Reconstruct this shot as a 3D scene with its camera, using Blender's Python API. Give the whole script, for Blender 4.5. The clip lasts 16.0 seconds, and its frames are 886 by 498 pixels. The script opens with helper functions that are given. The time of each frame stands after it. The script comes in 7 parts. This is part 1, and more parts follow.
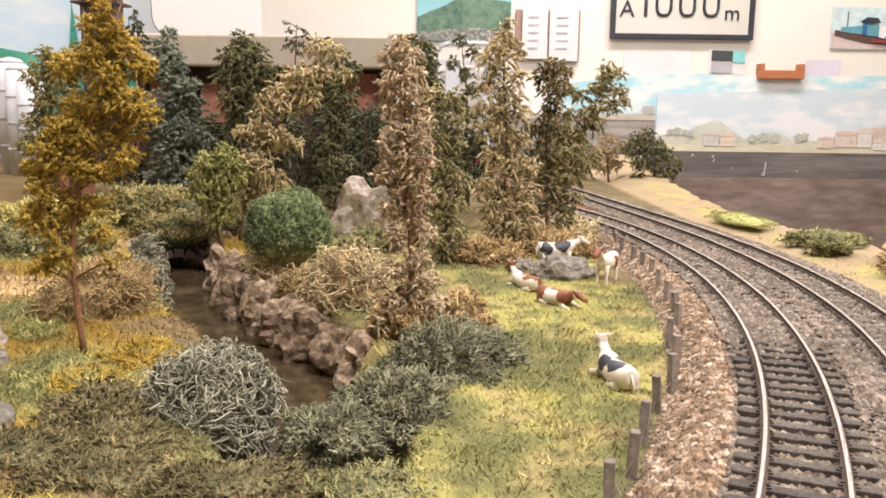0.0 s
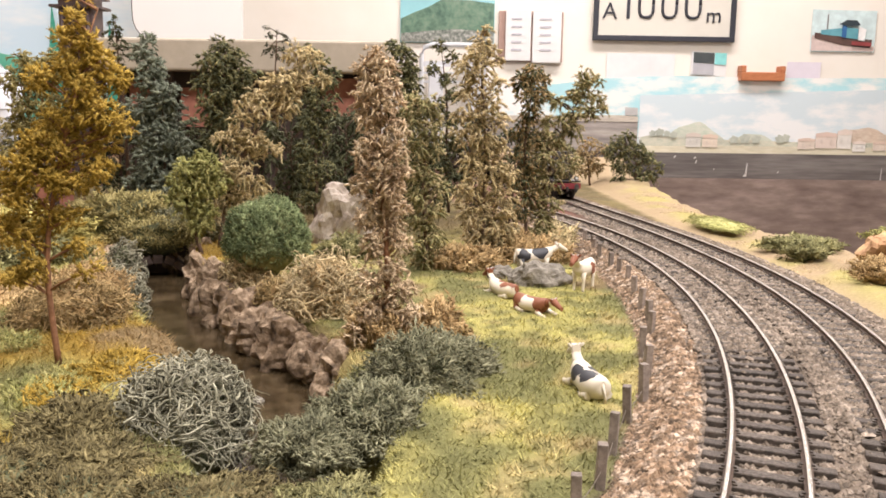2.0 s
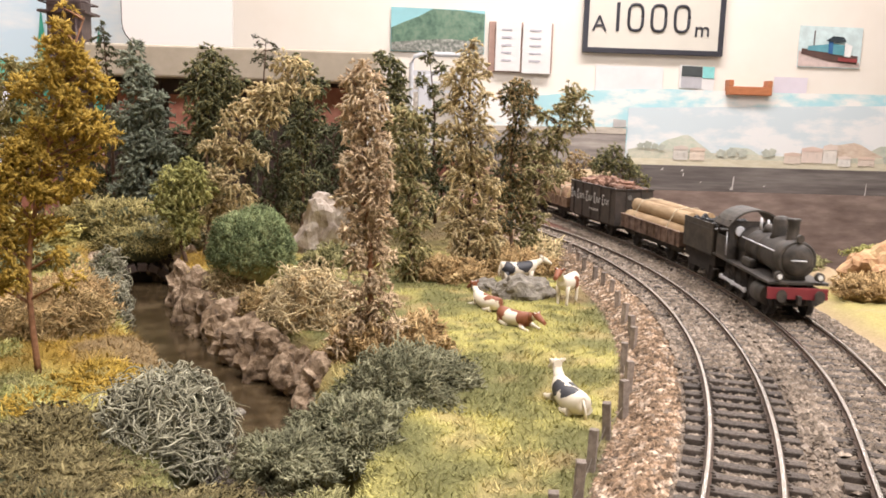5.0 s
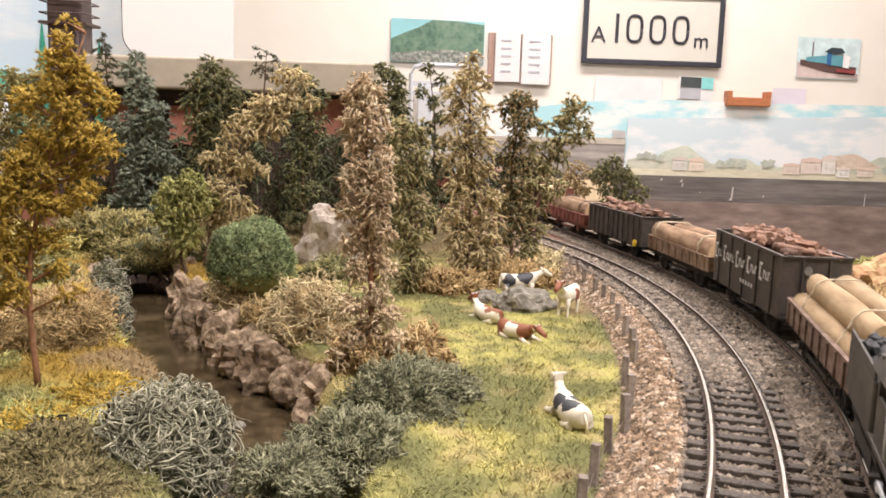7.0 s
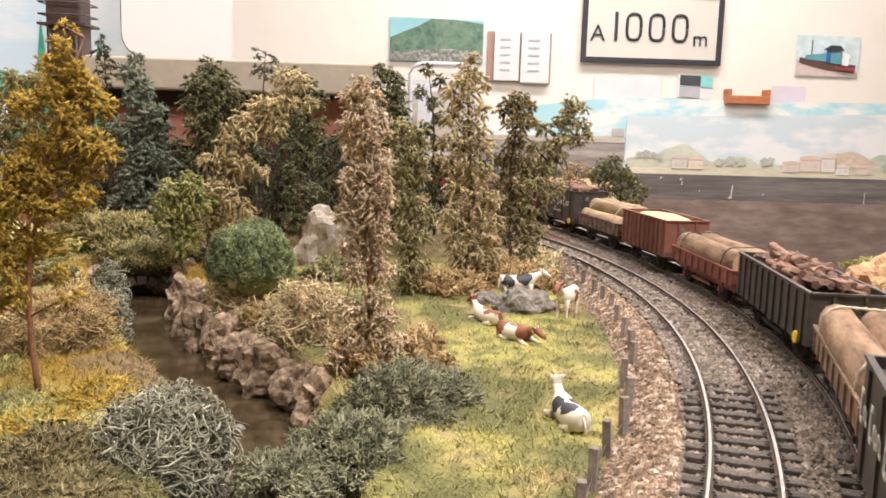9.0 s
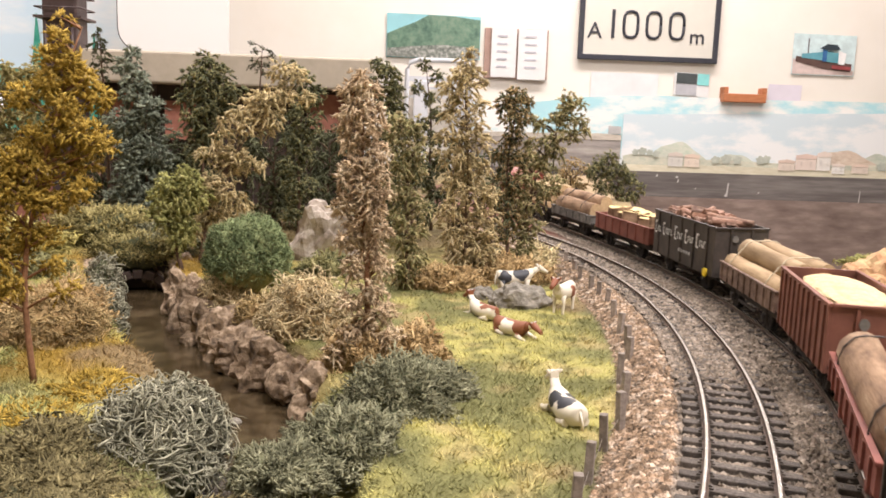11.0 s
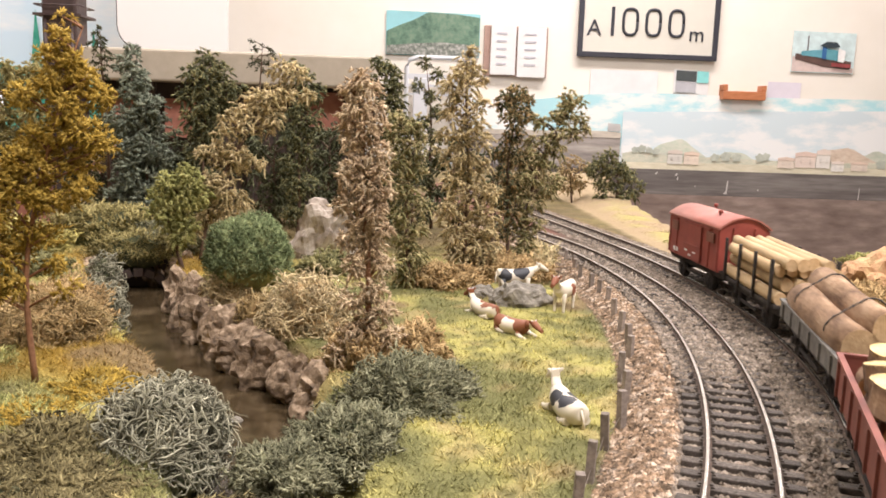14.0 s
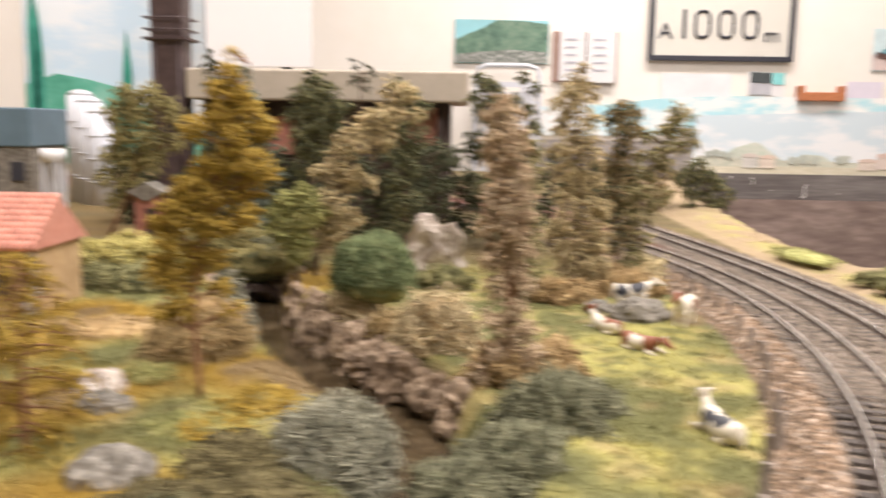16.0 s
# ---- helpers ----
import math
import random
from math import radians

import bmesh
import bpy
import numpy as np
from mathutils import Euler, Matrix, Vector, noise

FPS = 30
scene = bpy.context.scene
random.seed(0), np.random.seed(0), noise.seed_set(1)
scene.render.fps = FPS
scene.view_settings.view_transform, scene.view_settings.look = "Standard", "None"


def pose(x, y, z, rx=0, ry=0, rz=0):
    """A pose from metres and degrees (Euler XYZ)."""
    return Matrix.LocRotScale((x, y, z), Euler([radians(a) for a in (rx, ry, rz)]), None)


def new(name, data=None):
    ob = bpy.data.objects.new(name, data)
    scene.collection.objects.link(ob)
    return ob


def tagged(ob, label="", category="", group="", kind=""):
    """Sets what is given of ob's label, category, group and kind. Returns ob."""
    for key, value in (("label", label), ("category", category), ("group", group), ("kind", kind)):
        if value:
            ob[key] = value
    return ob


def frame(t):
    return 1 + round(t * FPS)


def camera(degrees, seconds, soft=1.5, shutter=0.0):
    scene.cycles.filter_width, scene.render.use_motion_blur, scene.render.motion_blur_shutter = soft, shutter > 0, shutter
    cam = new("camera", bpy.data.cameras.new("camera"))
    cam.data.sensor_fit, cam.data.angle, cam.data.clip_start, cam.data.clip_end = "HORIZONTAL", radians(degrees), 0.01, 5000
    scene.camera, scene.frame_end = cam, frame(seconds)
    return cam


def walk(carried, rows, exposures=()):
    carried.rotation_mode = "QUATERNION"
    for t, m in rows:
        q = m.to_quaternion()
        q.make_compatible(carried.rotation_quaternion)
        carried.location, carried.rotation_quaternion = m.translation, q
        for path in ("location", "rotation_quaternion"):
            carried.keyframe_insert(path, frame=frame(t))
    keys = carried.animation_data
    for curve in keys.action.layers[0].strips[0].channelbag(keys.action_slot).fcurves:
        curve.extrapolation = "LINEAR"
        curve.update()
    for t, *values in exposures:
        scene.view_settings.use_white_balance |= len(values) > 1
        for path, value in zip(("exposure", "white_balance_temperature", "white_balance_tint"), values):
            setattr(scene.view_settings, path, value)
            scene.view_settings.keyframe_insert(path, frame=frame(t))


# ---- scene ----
cam = camera(55.8, 16.0, 1.7, 0.5)
METRES, EYE, TILT, LEAN, TURN = 0.0455, 0.0725, -9.5, -0.8, 0.0
ROWS = [
    (0.0, 0.0, 0.0, 0.0, 0.0, 0.0, -0.0),
    (0.5, 0.0227, -0.0124, 0.0294, -0.29, -0.07, -0.03),
    (1.0, 0.0388, -0.0205, 0.0436, -0.61, -0.0, -0.1),
    (1.5, 0.0564, -0.0339, 0.046, -0.82, 0.05, 0.02),
    (2.0, 0.0735, -0.0471, 0.0744, -1.03, 0.02, 0.12),
    (2.5, 0.0896, -0.0605, 0.0936, -1.25, 0.02, -0.03),
    (3.0, 0.097, -0.0653, 0.1091, -1.41, 0.07, -0.22),
    (3.5, 0.1048, -0.0655, 0.1092, -1.57, 0.2, -0.43),
    (4.0, 0.1056, -0.0653, 0.1067, -1.7, 0.33, -0.58),
    (6.5, 0.1003, -0.0644, 0.1321, -1.98, 1.12, -0.57),
    (7.0, 0.0932, -0.0623, 0.1359, -1.91, 1.29, -0.67),
    (7.5, 0.0929, -0.0716, 0.1692, -1.78, 1.32, -0.53),
    (8.0, 0.0958, -0.0741, 0.176, -1.78, 1.29, -0.52),
    (8.5, 0.0972, -0.0732, 0.1722, -1.82, 1.25, -0.44),
    (9.0, 0.1005, -0.0734, 0.1712, -1.92, 1.18, -0.52),
    (11.5, 0.086, -0.0674, 0.149, -2.23, 0.85, -0.82),
    (12.0, 0.0902, -0.0671, 0.1498, -2.27, 0.74, -0.75),
    (12.5, 0.078, -0.0636, 0.1494, -2.33, 0.74, -0.77),
    (13.0, 0.0776, -0.0647, 0.1509, -2.3, 0.75, -0.82),
    (13.5, 0.0785, -0.0706, 0.1567, -2.3, 0.79, -0.83),
    (14.0, 0.0734, -0.0727, 0.1618, -2.27, 0.79, -0.81),
    (14.5, 0.0715, -0.0731, 0.1614, -2.25, 0.8, -0.83),
    (15.0, 0.0686, -0.0752, 0.1695, -2.2, 0.8, -0.8),
    (15.5, -0.0205, -0.09, 0.2066, -1.85, 0.94, -0.67),
    (15.6, -0.0904, -0.1098, 0.2147, -1.6585, 0.9500, -0.6605),
    (15.7, -0.1656, -0.1311, 0.2234, -1.4096, 0.9630, -0.6482),
    (15.8, -0.2731, -0.1616, 0.2358, -0.8159, 0.9940, -0.6187),
    (15.9, -0.3753, -0.1906, 0.2476, 0.0267, 1.0380, -0.5769),
    (16.0, -0.558, -0.2424, 0.2687, 1.98, 1.14, -0.48),
]
walk(cam, [(t, pose(0, 0, EYE, TILT, LEAN, TURN) @ pose(METRES * x, METRES * y, METRES * z, 90 + pitch, roll, yaw)) for t, x, y, z, yaw, pitch, roll in ROWS])

# ---- world and light: a club room lit by ceiling tubes ----
world = bpy.data.worlds.new("room_world")
scene.world = world
world.use_nodes = True
world.node_tree.nodes["Background"].inputs[0].default_value = (1.0, 0.95, 0.88, 1)
world.node_tree.nodes["Background"].inputs[1].default_value = 0.25


def area_lamp(x, y, z, w, d, power, color=(1.0, 0.938, 0.945)):
    data = bpy.data.lights.new("ceiling_tube_light", "AREA")
    data.shape, data.size, data.size_y, data.energy, data.color = "RECTANGLE", w, d, power, color
    ob = new("ceiling_tube_light", data)
    ob.matrix_world = pose(x, y, z)
    return ob


area_lamp(0.85, -0.45, 1.56, 1.4, 0.4, 70)
area_lamp(0.3, 0.75, 1.56, 1.2, 0.3, 21)
area_lamp(-0.9, 0.6, 1.56, 1.2, 0.3, 21)
area_lamp(0.6, 2.2, 1.56, 1.6, 0.3, 46)

rng = np.random.default_rng(7)


# ---- materials ----
def mat(name, cols, scale=300.0, rough=0.8, metal=0.0, bump=0.4, island=0.0, each=0.0, spec=0.4, attribute="", blotch=0.25, dist=0.0006, stretch=None):
    m = bpy.data.materials.new(name)
    m.use_nodes = True
    nt = m.node_tree
    b = nt.nodes["Principled BSDF"]
    b.inputs["Roughness"].default_value = rough
    b.inputs["Metallic"].default_value = metal
    b.inputs["Specular IOR Level"].default_value = spec
    tc = nt.nodes.new("ShaderNodeTexCoord")
    coord = tc.outputs["Object"]
    if stretch:
        mp = nt.nodes.new("ShaderNodeMapping")
        mp.inputs["Scale"].default_value = stretch
        nt.links.new(coord, mp.inputs["Vector"])
        coord = mp.outputs["Vector"]

    def noise_tex(s, detail=5.0, rough_n=0.6):
        n = nt.nodes.new("ShaderNodeTexNoise")
        n.inputs["Scale"].default_value = s
        n.inputs["Detail"].default_value = detail
        n.inputs["Roughness"].default_value = rough_n
        nt.links.new(coord, n.inputs["Vector"])
        return n.outputs["Fac"]

    fine = noise_tex(scale)
    if attribute:
        at = nt.nodes.new("ShaderNodeAttribute")
        at.attribute_name = attribute
        color = at.outputs["Color"]
    else:
        ramp = nt.nodes.new("ShaderNodeValToRGB")
        els = ramp.color_ramp.elements
        while len(els) < len(cols):
            els.new(0.5)
        for i, c in enumerate(cols):
            els[i].position = 0.3 + 0.4 * i / max(1, len(cols) - 1)
            els[i].color = (*c, 1)
        nt.links.new(fine, ramp.inputs["Fac"])
        color = ramp.outputs["Color"]

    def vary(color, fac, lo, hi):
        mr = nt.nodes.new("ShaderNodeMapRange")
        mr.inputs["To Min"].default_value, mr.inputs["To Max"].default_value = lo, hi
        nt.links.new(fac, mr.inputs["Value"])
        hs = nt.nodes.new("ShaderNodeHueSaturation")
        nt.links.new(mr.outputs["Result"], hs.inputs["Value"])
        nt.links.new(color, hs.inputs["Color"])
        return hs.outputs["Color"]

    if blotch:
        big = noise_tex(scale * 0.13, 3.0)
        color = vary(color, big, 1 - 2 * blotch + 0.15, 1 + 2 * blotch - 0.15)
    if attribute:
        color = vary(color, fine, 0.6, 1.4)
    if island:
        g = nt.nodes.new("ShaderNodeNewGeometry")
        color = vary(color, g.outputs["Random Per Island"], 1 - island, 1 + island)
    if each:
        oi = nt.nodes.new("ShaderNodeObjectInfo")
        color = vary(color, oi.outputs["Random"], 1 - each, 1 + each)
    nt.links.new(color, b.inputs["Base Color"])
    if bump:
        bp = nt.nodes.new("ShaderNodeBump")
        bp.inputs["Strength"].default_value = bump
        bp.inputs["Distance"].default_value = dist
        nt.links.new(noise_tex(scale * 2.7, 4.0), bp.inputs["Height"])
        nt.links.new(bp.outputs["Normal"], b.inputs["Normal"])
    return m


def patch_mat(name, light, dark, spots):
    """A coat of two colours; spots are (x, y, z, radius) on the body, with ragged edges."""
    m = bpy.data.materials.new(name)
    m.use_nodes = True
    nt = m.node_tree
    b = nt.nodes["Principled BSDF"]
    b.inputs["Roughness"].default_value = 0.55
    tc = nt.nodes.new("ShaderNodeTexCoord")
    n = nt.nodes.new("ShaderNodeTexNoise")
    n.inputs["Scale"].default_value, n.inputs["Detail"].default_value = 380, 2.0
    nt.links.new(tc.outputs["Object"], n.inputs["Vector"])
    last = None
    for x, y, z, r in spots:
        d = nt.nodes.new("ShaderNodeVectorMath")
        d.operation = "DISTANCE"
        d.inputs[1].default_value = (x, y, z)
        nt.links.new(tc.outputs["Object"], d.inputs[0])
        q = nt.nodes.new("ShaderNodeMath")
        q.operation = "DIVIDE"
        q.inputs[1].default_value = r
        nt.links.new(d.outputs["Value"], q.inputs[0])
        if last:
            w = nt.nodes.new("ShaderNodeMath")
            w.operation = "MINIMUM"
            nt.links.new(last, w.inputs[0])
            nt.links.new(q.outputs[0], w.inputs[1])
            last = w.outputs[0]
        else:
            last = q.outputs[0]
    a = nt.nodes.new("ShaderNodeMath")
    a.operation = "ADD"
    nt.links.new(last, a.inputs[0])
    nt.links.new(n.outputs["Fac"], a.inputs[1])
    g = nt.nodes.new("ShaderNodeMath")
    g.operation = "LESS_THAN"
    g.inputs[1].default_value = 1.45
    nt.links.new(a.outputs[0], g.inputs[0])
    mx = nt.nodes.new("ShaderNodeMix")
    mx.data_type = "RGBA"
    mx.inputs[6].default_value, mx.inputs[7].default_value = (*light, 1), (*dark, 1)
    nt.links.new(g.outputs[0], mx.inputs[0])
    nt.links.new(mx.outputs[2], b.inputs["Base Color"])
    return m


M = {}
M["ground"] = mat("ground_cover", [], 700, 0.95, bump=0.8, attribute="cover", blotch=0.12, spec=0.1)
M["grass"] = mat("static_grass", [], 500, 0.9, bump=0.0, attribute="cover", island=0.35, blotch=0.1, spec=0.15)
M["stone_ballast"] = mat("ballast_stone", [(0.115, 0.09, 0.066), (0.21, 0.166, 0.126), (0.36, 0.30, 0.24)], 250, 0.9, island=0.42, bump=0.3, blotch=0.2)
M["stone_rust"] = mat("rust_gravel", [(0.105, 0.072, 0.044), (0.26, 0.175, 0.11), (0.56, 0.46, 0.36)], 250, 0.9, island=0.6, bump=0.3, blotch=0.2)
M["sleeper"] = mat("sleeper_wood", [(0.035, 0.028, 0.022), (0.075, 0.06, 0.048), (0.12, 0.10, 0.085)], 900, 0.8, each=0.3)
M["rail_top"] = mat("rail_steel", [(0.62, 0.60, 0.58), (0.80, 0.78, 0.76)], 300, 0.22, 1.0, bump=0.05, blotch=0.05)
M["rail_side"] = mat("rail_rust", [(0.06, 0.04, 0.03), (0.13, 0.085, 0.06)], 900, 0.8)
M["water"] = mat("stream_water", [(0.022, 0.015, 0.007), (0.045, 0.031, 0.016), (0.10, 0.072, 0.040)], 90, 0.07, bump=0.25, blotch=0.1, spec=0.45, dist=0.0008)
M["rock_brown"] = mat("cork_rock", [(0.05, 0.033, 0.021), (0.23, 0.16, 0.10), (0.50, 0.385, 0.275)], 200, 0.9, bump=1.0, dist=0.0012)
M["darkbrown"] = mat("dark_brown_wall", [(0.045, 0.03, 0.025), (0.075, 0.05, 0.04)], 90, 0.8)
M["rock_grey"] = mat("grey_rock", [(0.10, 0.088, 0.070), (0.20, 0.178, 0.145), (0.33, 0.30, 0.25)], 220, 0.9, bump=0.8, dist=0.001)
M["rock_pale"] = mat("pale_plaster_rock", [(0.20, 0.155, 0.12), (0.40, 0.335, 0.275), (0.58, 0.515, 0.44)], 130, 0.9, bump=0.8, dist=0.001)
M["rock_red"] = mat("red_rock", [(0.30, 0.15, 0.07), (0.50, 0.30, 0.16), (0.55, 0.42, 0.22)], 180, 0.9, bump=0.8, dist=0.001)
M["post"] = mat("grey_post_wood", [(0.17, 0.135, 0.11), (0.30, 0.25, 0.21)], 700, 0.85, each=0.2)
M["bark"] = mat("tree_bark", [(0.07, 0.045, 0.03), (0.16, 0.095, 0.06)], 600, 0.9)
M["bark_red"] = mat("red_bark", [(0.17, 0.075, 0.035), (0.32, 0.16, 0.085)], 500, 0.85)
LEAF = dict(
    gold=[(0.19, 0.122, 0.022), (0.40, 0.268, 0.050), (0.55, 0.39, 0.10)],
    brown=[(0.30, 0.20, 0.12), (0.56, 0.42, 0.27), (0.74, 0.61, 0.43)],
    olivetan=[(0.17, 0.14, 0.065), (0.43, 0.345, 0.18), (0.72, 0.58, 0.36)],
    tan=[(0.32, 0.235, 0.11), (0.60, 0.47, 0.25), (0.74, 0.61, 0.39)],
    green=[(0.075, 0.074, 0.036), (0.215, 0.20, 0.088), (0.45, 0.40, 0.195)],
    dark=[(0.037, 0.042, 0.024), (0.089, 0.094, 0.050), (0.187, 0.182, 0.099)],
    blue=[(0.080, 0.093, 0.064), (0.180, 0.200, 0.145), (0.31, 0.325, 0.245)],
    lime=[(0.14, 0.145, 0.045), (0.33, 0.32, 0.115), (0.54, 0.49, 0.21)],
    ball=[(0.058, 0.076, 0.034), (0.150, 0.182, 0.082), (0.32, 0.355, 0.175)],
    olive=[(0.14, 0.12, 0.045), (0.29, 0.245, 0.10), (0.44, 0.37, 0.165)],
    sage=[(0.075, 0.074, 0.044), (0.185, 0.180, 0.108), (0.34, 0.325, 0.205)],
    moss=[(0.095, 0.09, 0.04), (0.225, 0.21, 0.095), (0.38, 0.35, 0.165)],
    yellow=[(0.28, 0.24, 0.07), (0.46, 0.39, 0.13), (0.58, 0.51, 0.21)],
    rust=[(0.20, 0.125, 0.055), (0.39, 0.265, 0.125), (0.55, 0.41, 0.215)],
    grey=[(0.12, 0.113, 0.075), (0.265, 0.25, 0.175), (0.45, 0.425, 0.315)],
    bog=[(0.055, 0.045, 0.02), (0.145, 0.118, 0.055), (0.27, 0.225, 0.11)],
    dome=[(0.17, 0.115, 0.05), (0.35, 0.25, 0.115), (0.50, 0.375, 0.195)],
    beige=[(0.28, 0.21, 0.105), (0.54, 0.43, 0.25), (0.70, 0.59, 0.38)],
)
for key, cols in LEAF.items():
    M[key] = mat("foliage_" + key, cols, 160, 0.9, bump=0.0, island=0.38, blotch=0.24, spec=0.15)


# ---- mesh helpers ----
def empty(name, x=0, y=0, z=0, rz=0):
    ob = new(name)
    ob.empty_display_size = 0.005
    ob.matrix_basis = pose(x, y, z, 0, 0, rz)
    return ob


def link(name, me, parent=None, label="", material=None):
    ob = new(name, me)
    if material:
        for m in material if isinstance(material, (list, tuple)) else [material]:
            if me.materials.find(m.name) < 0:
                me.materials.append(m)
    if parent:
        ob.parent = parent
    if label:
        ob["label"] = label
    return ob


def part(name, bm, material, parent=None, label="", smooth=False):
    me = bpy.data.meshes.new(name)
    bm.to_mesh(me)
    bm.free()
    if smooth:
        me.polygons.foreach_set("use_smooth", [True] * len(me.polygons))
    return link(name, me, parent, label, material)


def raw(name, verts, faces, material, parent=None, label="", smooth=False):
    me = bpy.data.meshes.new(name)
    me.from_pydata([tuple(v) for v in verts], [], [tuple(f) for f in faces])
    if smooth:
        me.polygons.foreach_set("use_smooth", [True] * len(me.polygons))
    me.update()
    return link(name, me, parent, label, material)


def box(bm, cx, cy, cz, sx, sy, sz, bevel=0.0, m=None):
    """A box, bevelled if asked, added to bm."""
    tmp = bmesh.new()
    bmesh.ops.create_cube(tmp, size=1.0)
    bmesh.ops.scale(tmp, vec=(sx, sy, sz), verts=tmp.verts)
    if bevel:
        bmesh.ops.bevel(tmp, geom=tmp.edges[:], offset=bevel, segments=2, affect="EDGES", profile=0.5)
    bmesh.ops.translate(tmp, vec=(cx, cy, cz), verts=tmp.verts)
    if m:
        bmesh.ops.transform(tmp, matrix=m, verts=tmp.verts)
    join(bm, tmp)
    return bm


def join(bm, tmp):
    seen = {v: bm.verts.new(v.co) for v in tmp.verts}
    for f in tmp.faces:
        nf = bm.faces.new([seen[v] for v in f.verts])
        nf.smooth, nf.material_index = f.smooth, f.material_index
    tmp.free()


def loft(bm, rings, seg=14, cap=True, smooth=True):
    """Rings of (centre, axis_u, axis_v) joined into a tube with closed ends."""
    rows = []
    for c, u, v in rings:
        c, u, v = Vector(c), Vector(u), Vector(v)
        rows.append([bm.verts.new(c + u * math.cos(2 * math.pi * k / seg) + v * math.sin(2 * math.pi * k / seg)) for k in range(seg)])
    for a, b in zip(rows, rows[1:]):
        for k in range(seg):
            f = bm.faces.new((a[k], a[(k + 1) % seg], b[(k + 1) % seg], b[k]))
            f.smooth = smooth
    if cap:
        bm.faces.new(rows[0][::-1])
        bm.faces.new(rows[-1])
    return bm


def rod(bm, p, q, r, r2=None, seg=10):
    p, q = Vector(p), Vector(q)
    d = (q - p).normalized()
    u = d.orthogonal().normalized()
    v = d.cross(u)
    r2 = r if r2 is None else r2
    return loft(bm, [(p, u * r, v * r), (q, u * r2, v * r2)], seg)


def tube_arrays(path, radii, seg=3):
    """Vertices and faces of a thin tube through the points of path (n, 3)."""
    path = np.asarray(path, float)
    n = len(path)
    d = np.gradient(path, axis=0)
    d /= np.linalg.norm(d, axis=1)[:, None] + 1e-12
    ref = np.where(np.abs(d[:, 2:3]) > 0.9, np.array([[1.0, 0, 0]]), np.array([[0, 0, 1.0]]))
    u = np.cross(d, ref)
    u /= np.linalg.norm(u, axis=1)[:, None] + 1e-12
    v = np.cross(d, u)
    ang = 2 * np.pi * np.arange(seg) / seg
    r = np.asarray(radii, float)[:, None, None]
    ring = path[:, None] + r * (np.cos(ang)[None, :, None] * u[:, None] + np.sin(ang)[None, :, None] * v[:, None])
    faces = [(i * seg + k, i * seg + (k + 1) % seg, (i + 1) * seg + (k + 1) % seg, (i + 1) * seg + k) for i in range(n - 1) for k in range(seg)]
    faces.append(tuple(range(seg))[::-1])
    faces.append(tuple((n - 1) * seg + k for k in range(seg)))
    return ring.reshape(-1, 3), faces


class Tubes:
    def __init__(self):
        self.v, self.f, self.n = [], [], 0

    def add(self, path, radii, seg=3):
        v, f = tube_arrays(path, radii, seg)
        self.v.append(v)
        self.f += [tuple(i + self.n for i in q) for q in f]
        self.n += len(v)

    def make(self, name, material, parent=None, label="", smooth=True):
        return raw(name, np.concatenate(self.v), self.f, material, parent, label, smooth)


def leaves(name, centres, size, material, parent, out=None, width=0.27, label=""):
    """One small tapering flock spike at each centre; islands vary in tone."""
    c = np.asarray(centres, float)
    n = len(c)
    d = rng.normal(size=(n, 3))
    if out is not None:
        d = 0.62 * d + 1.0 * out
    d /= np.linalg.norm(d, axis=1)[:, None]
    w = np.cross(d, rng.normal(size=(n, 3)))
    w /= np.linalg.norm(w, axis=1)[:, None]
    nn = np.cross(d, w)
    L = size * rng.uniform(0.55, 1.4, n)[:, None]
    T = L * width * rng.uniform(0.7, 1.3, n)[:, None]
    foot = c - d * L * 0.5
    v = np.stack([foot + w * T * 0.62, foot - w * T * 0.31 + nn * T * 0.54, foot - w * T * 0.31 - nn * T * 0.54, c + d * L * 0.5 + nn * L * 0.12], 1).reshape(-1, 3)
    tri = np.array([(0, 1, 3), (1, 2, 3), (2, 0, 3)])
    f = (np.arange(n)[:, None, None] * 4 + tri[None]).reshape(-1, 3)
    me = bpy.data.meshes.new(name)
    me.vertices.add(len(v))
    me.vertices.foreach_set("co", v.ravel())
    me.loops.add(len(f) * 3)
    me.loops.foreach_set("vertex_index", f.ravel().astype(np.int32))
    me.polygons.add(len(f))
    me.polygons.foreach_set("loop_start", np.arange(0, len(f) * 3, 3, dtype=np.int32))
    me.update(calc_edges=True)
    return link(name, me, parent, label, material)


# ---- plan of the tracks ----
NEAR = (0.1972, -1.0037, 0.734, -0.0178)
FAR = (0.8621, -1.7163, 0.9746, -0.0036)


def centre_line(coef, lo, hi, turn_from, radius):
    """Points every 2 mm: the curve past the meadow, then away behind the wood to the left."""
    p, d = np.poly1d(coef), np.poly1d(coef).deriv()
    ys = np.arange(lo, hi, 0.002)
    x = p(ys)
    start = np.arange(-1.3, lo, 0.002)
    xs0 = p(lo) + d(lo) * (start - lo)
    pts = [np.stack([xs0, start], 1), np.stack([x, ys], 1)]
    s = d(hi)
    pos, ang = np.array([p(hi), hi]), math.atan2(1, s)
    more = []
    run = 0.0
    while run < 1.5:
        pos = pos + 0.002 * np.array([math.cos(ang), math.sin(ang)])
        run += 0.002
        if pos[1] > turn_from and ang < math.radians(176):
            ang += 0.002 / radius
        more.append(pos)
    return np.concatenate(pts + [np.array(more)])


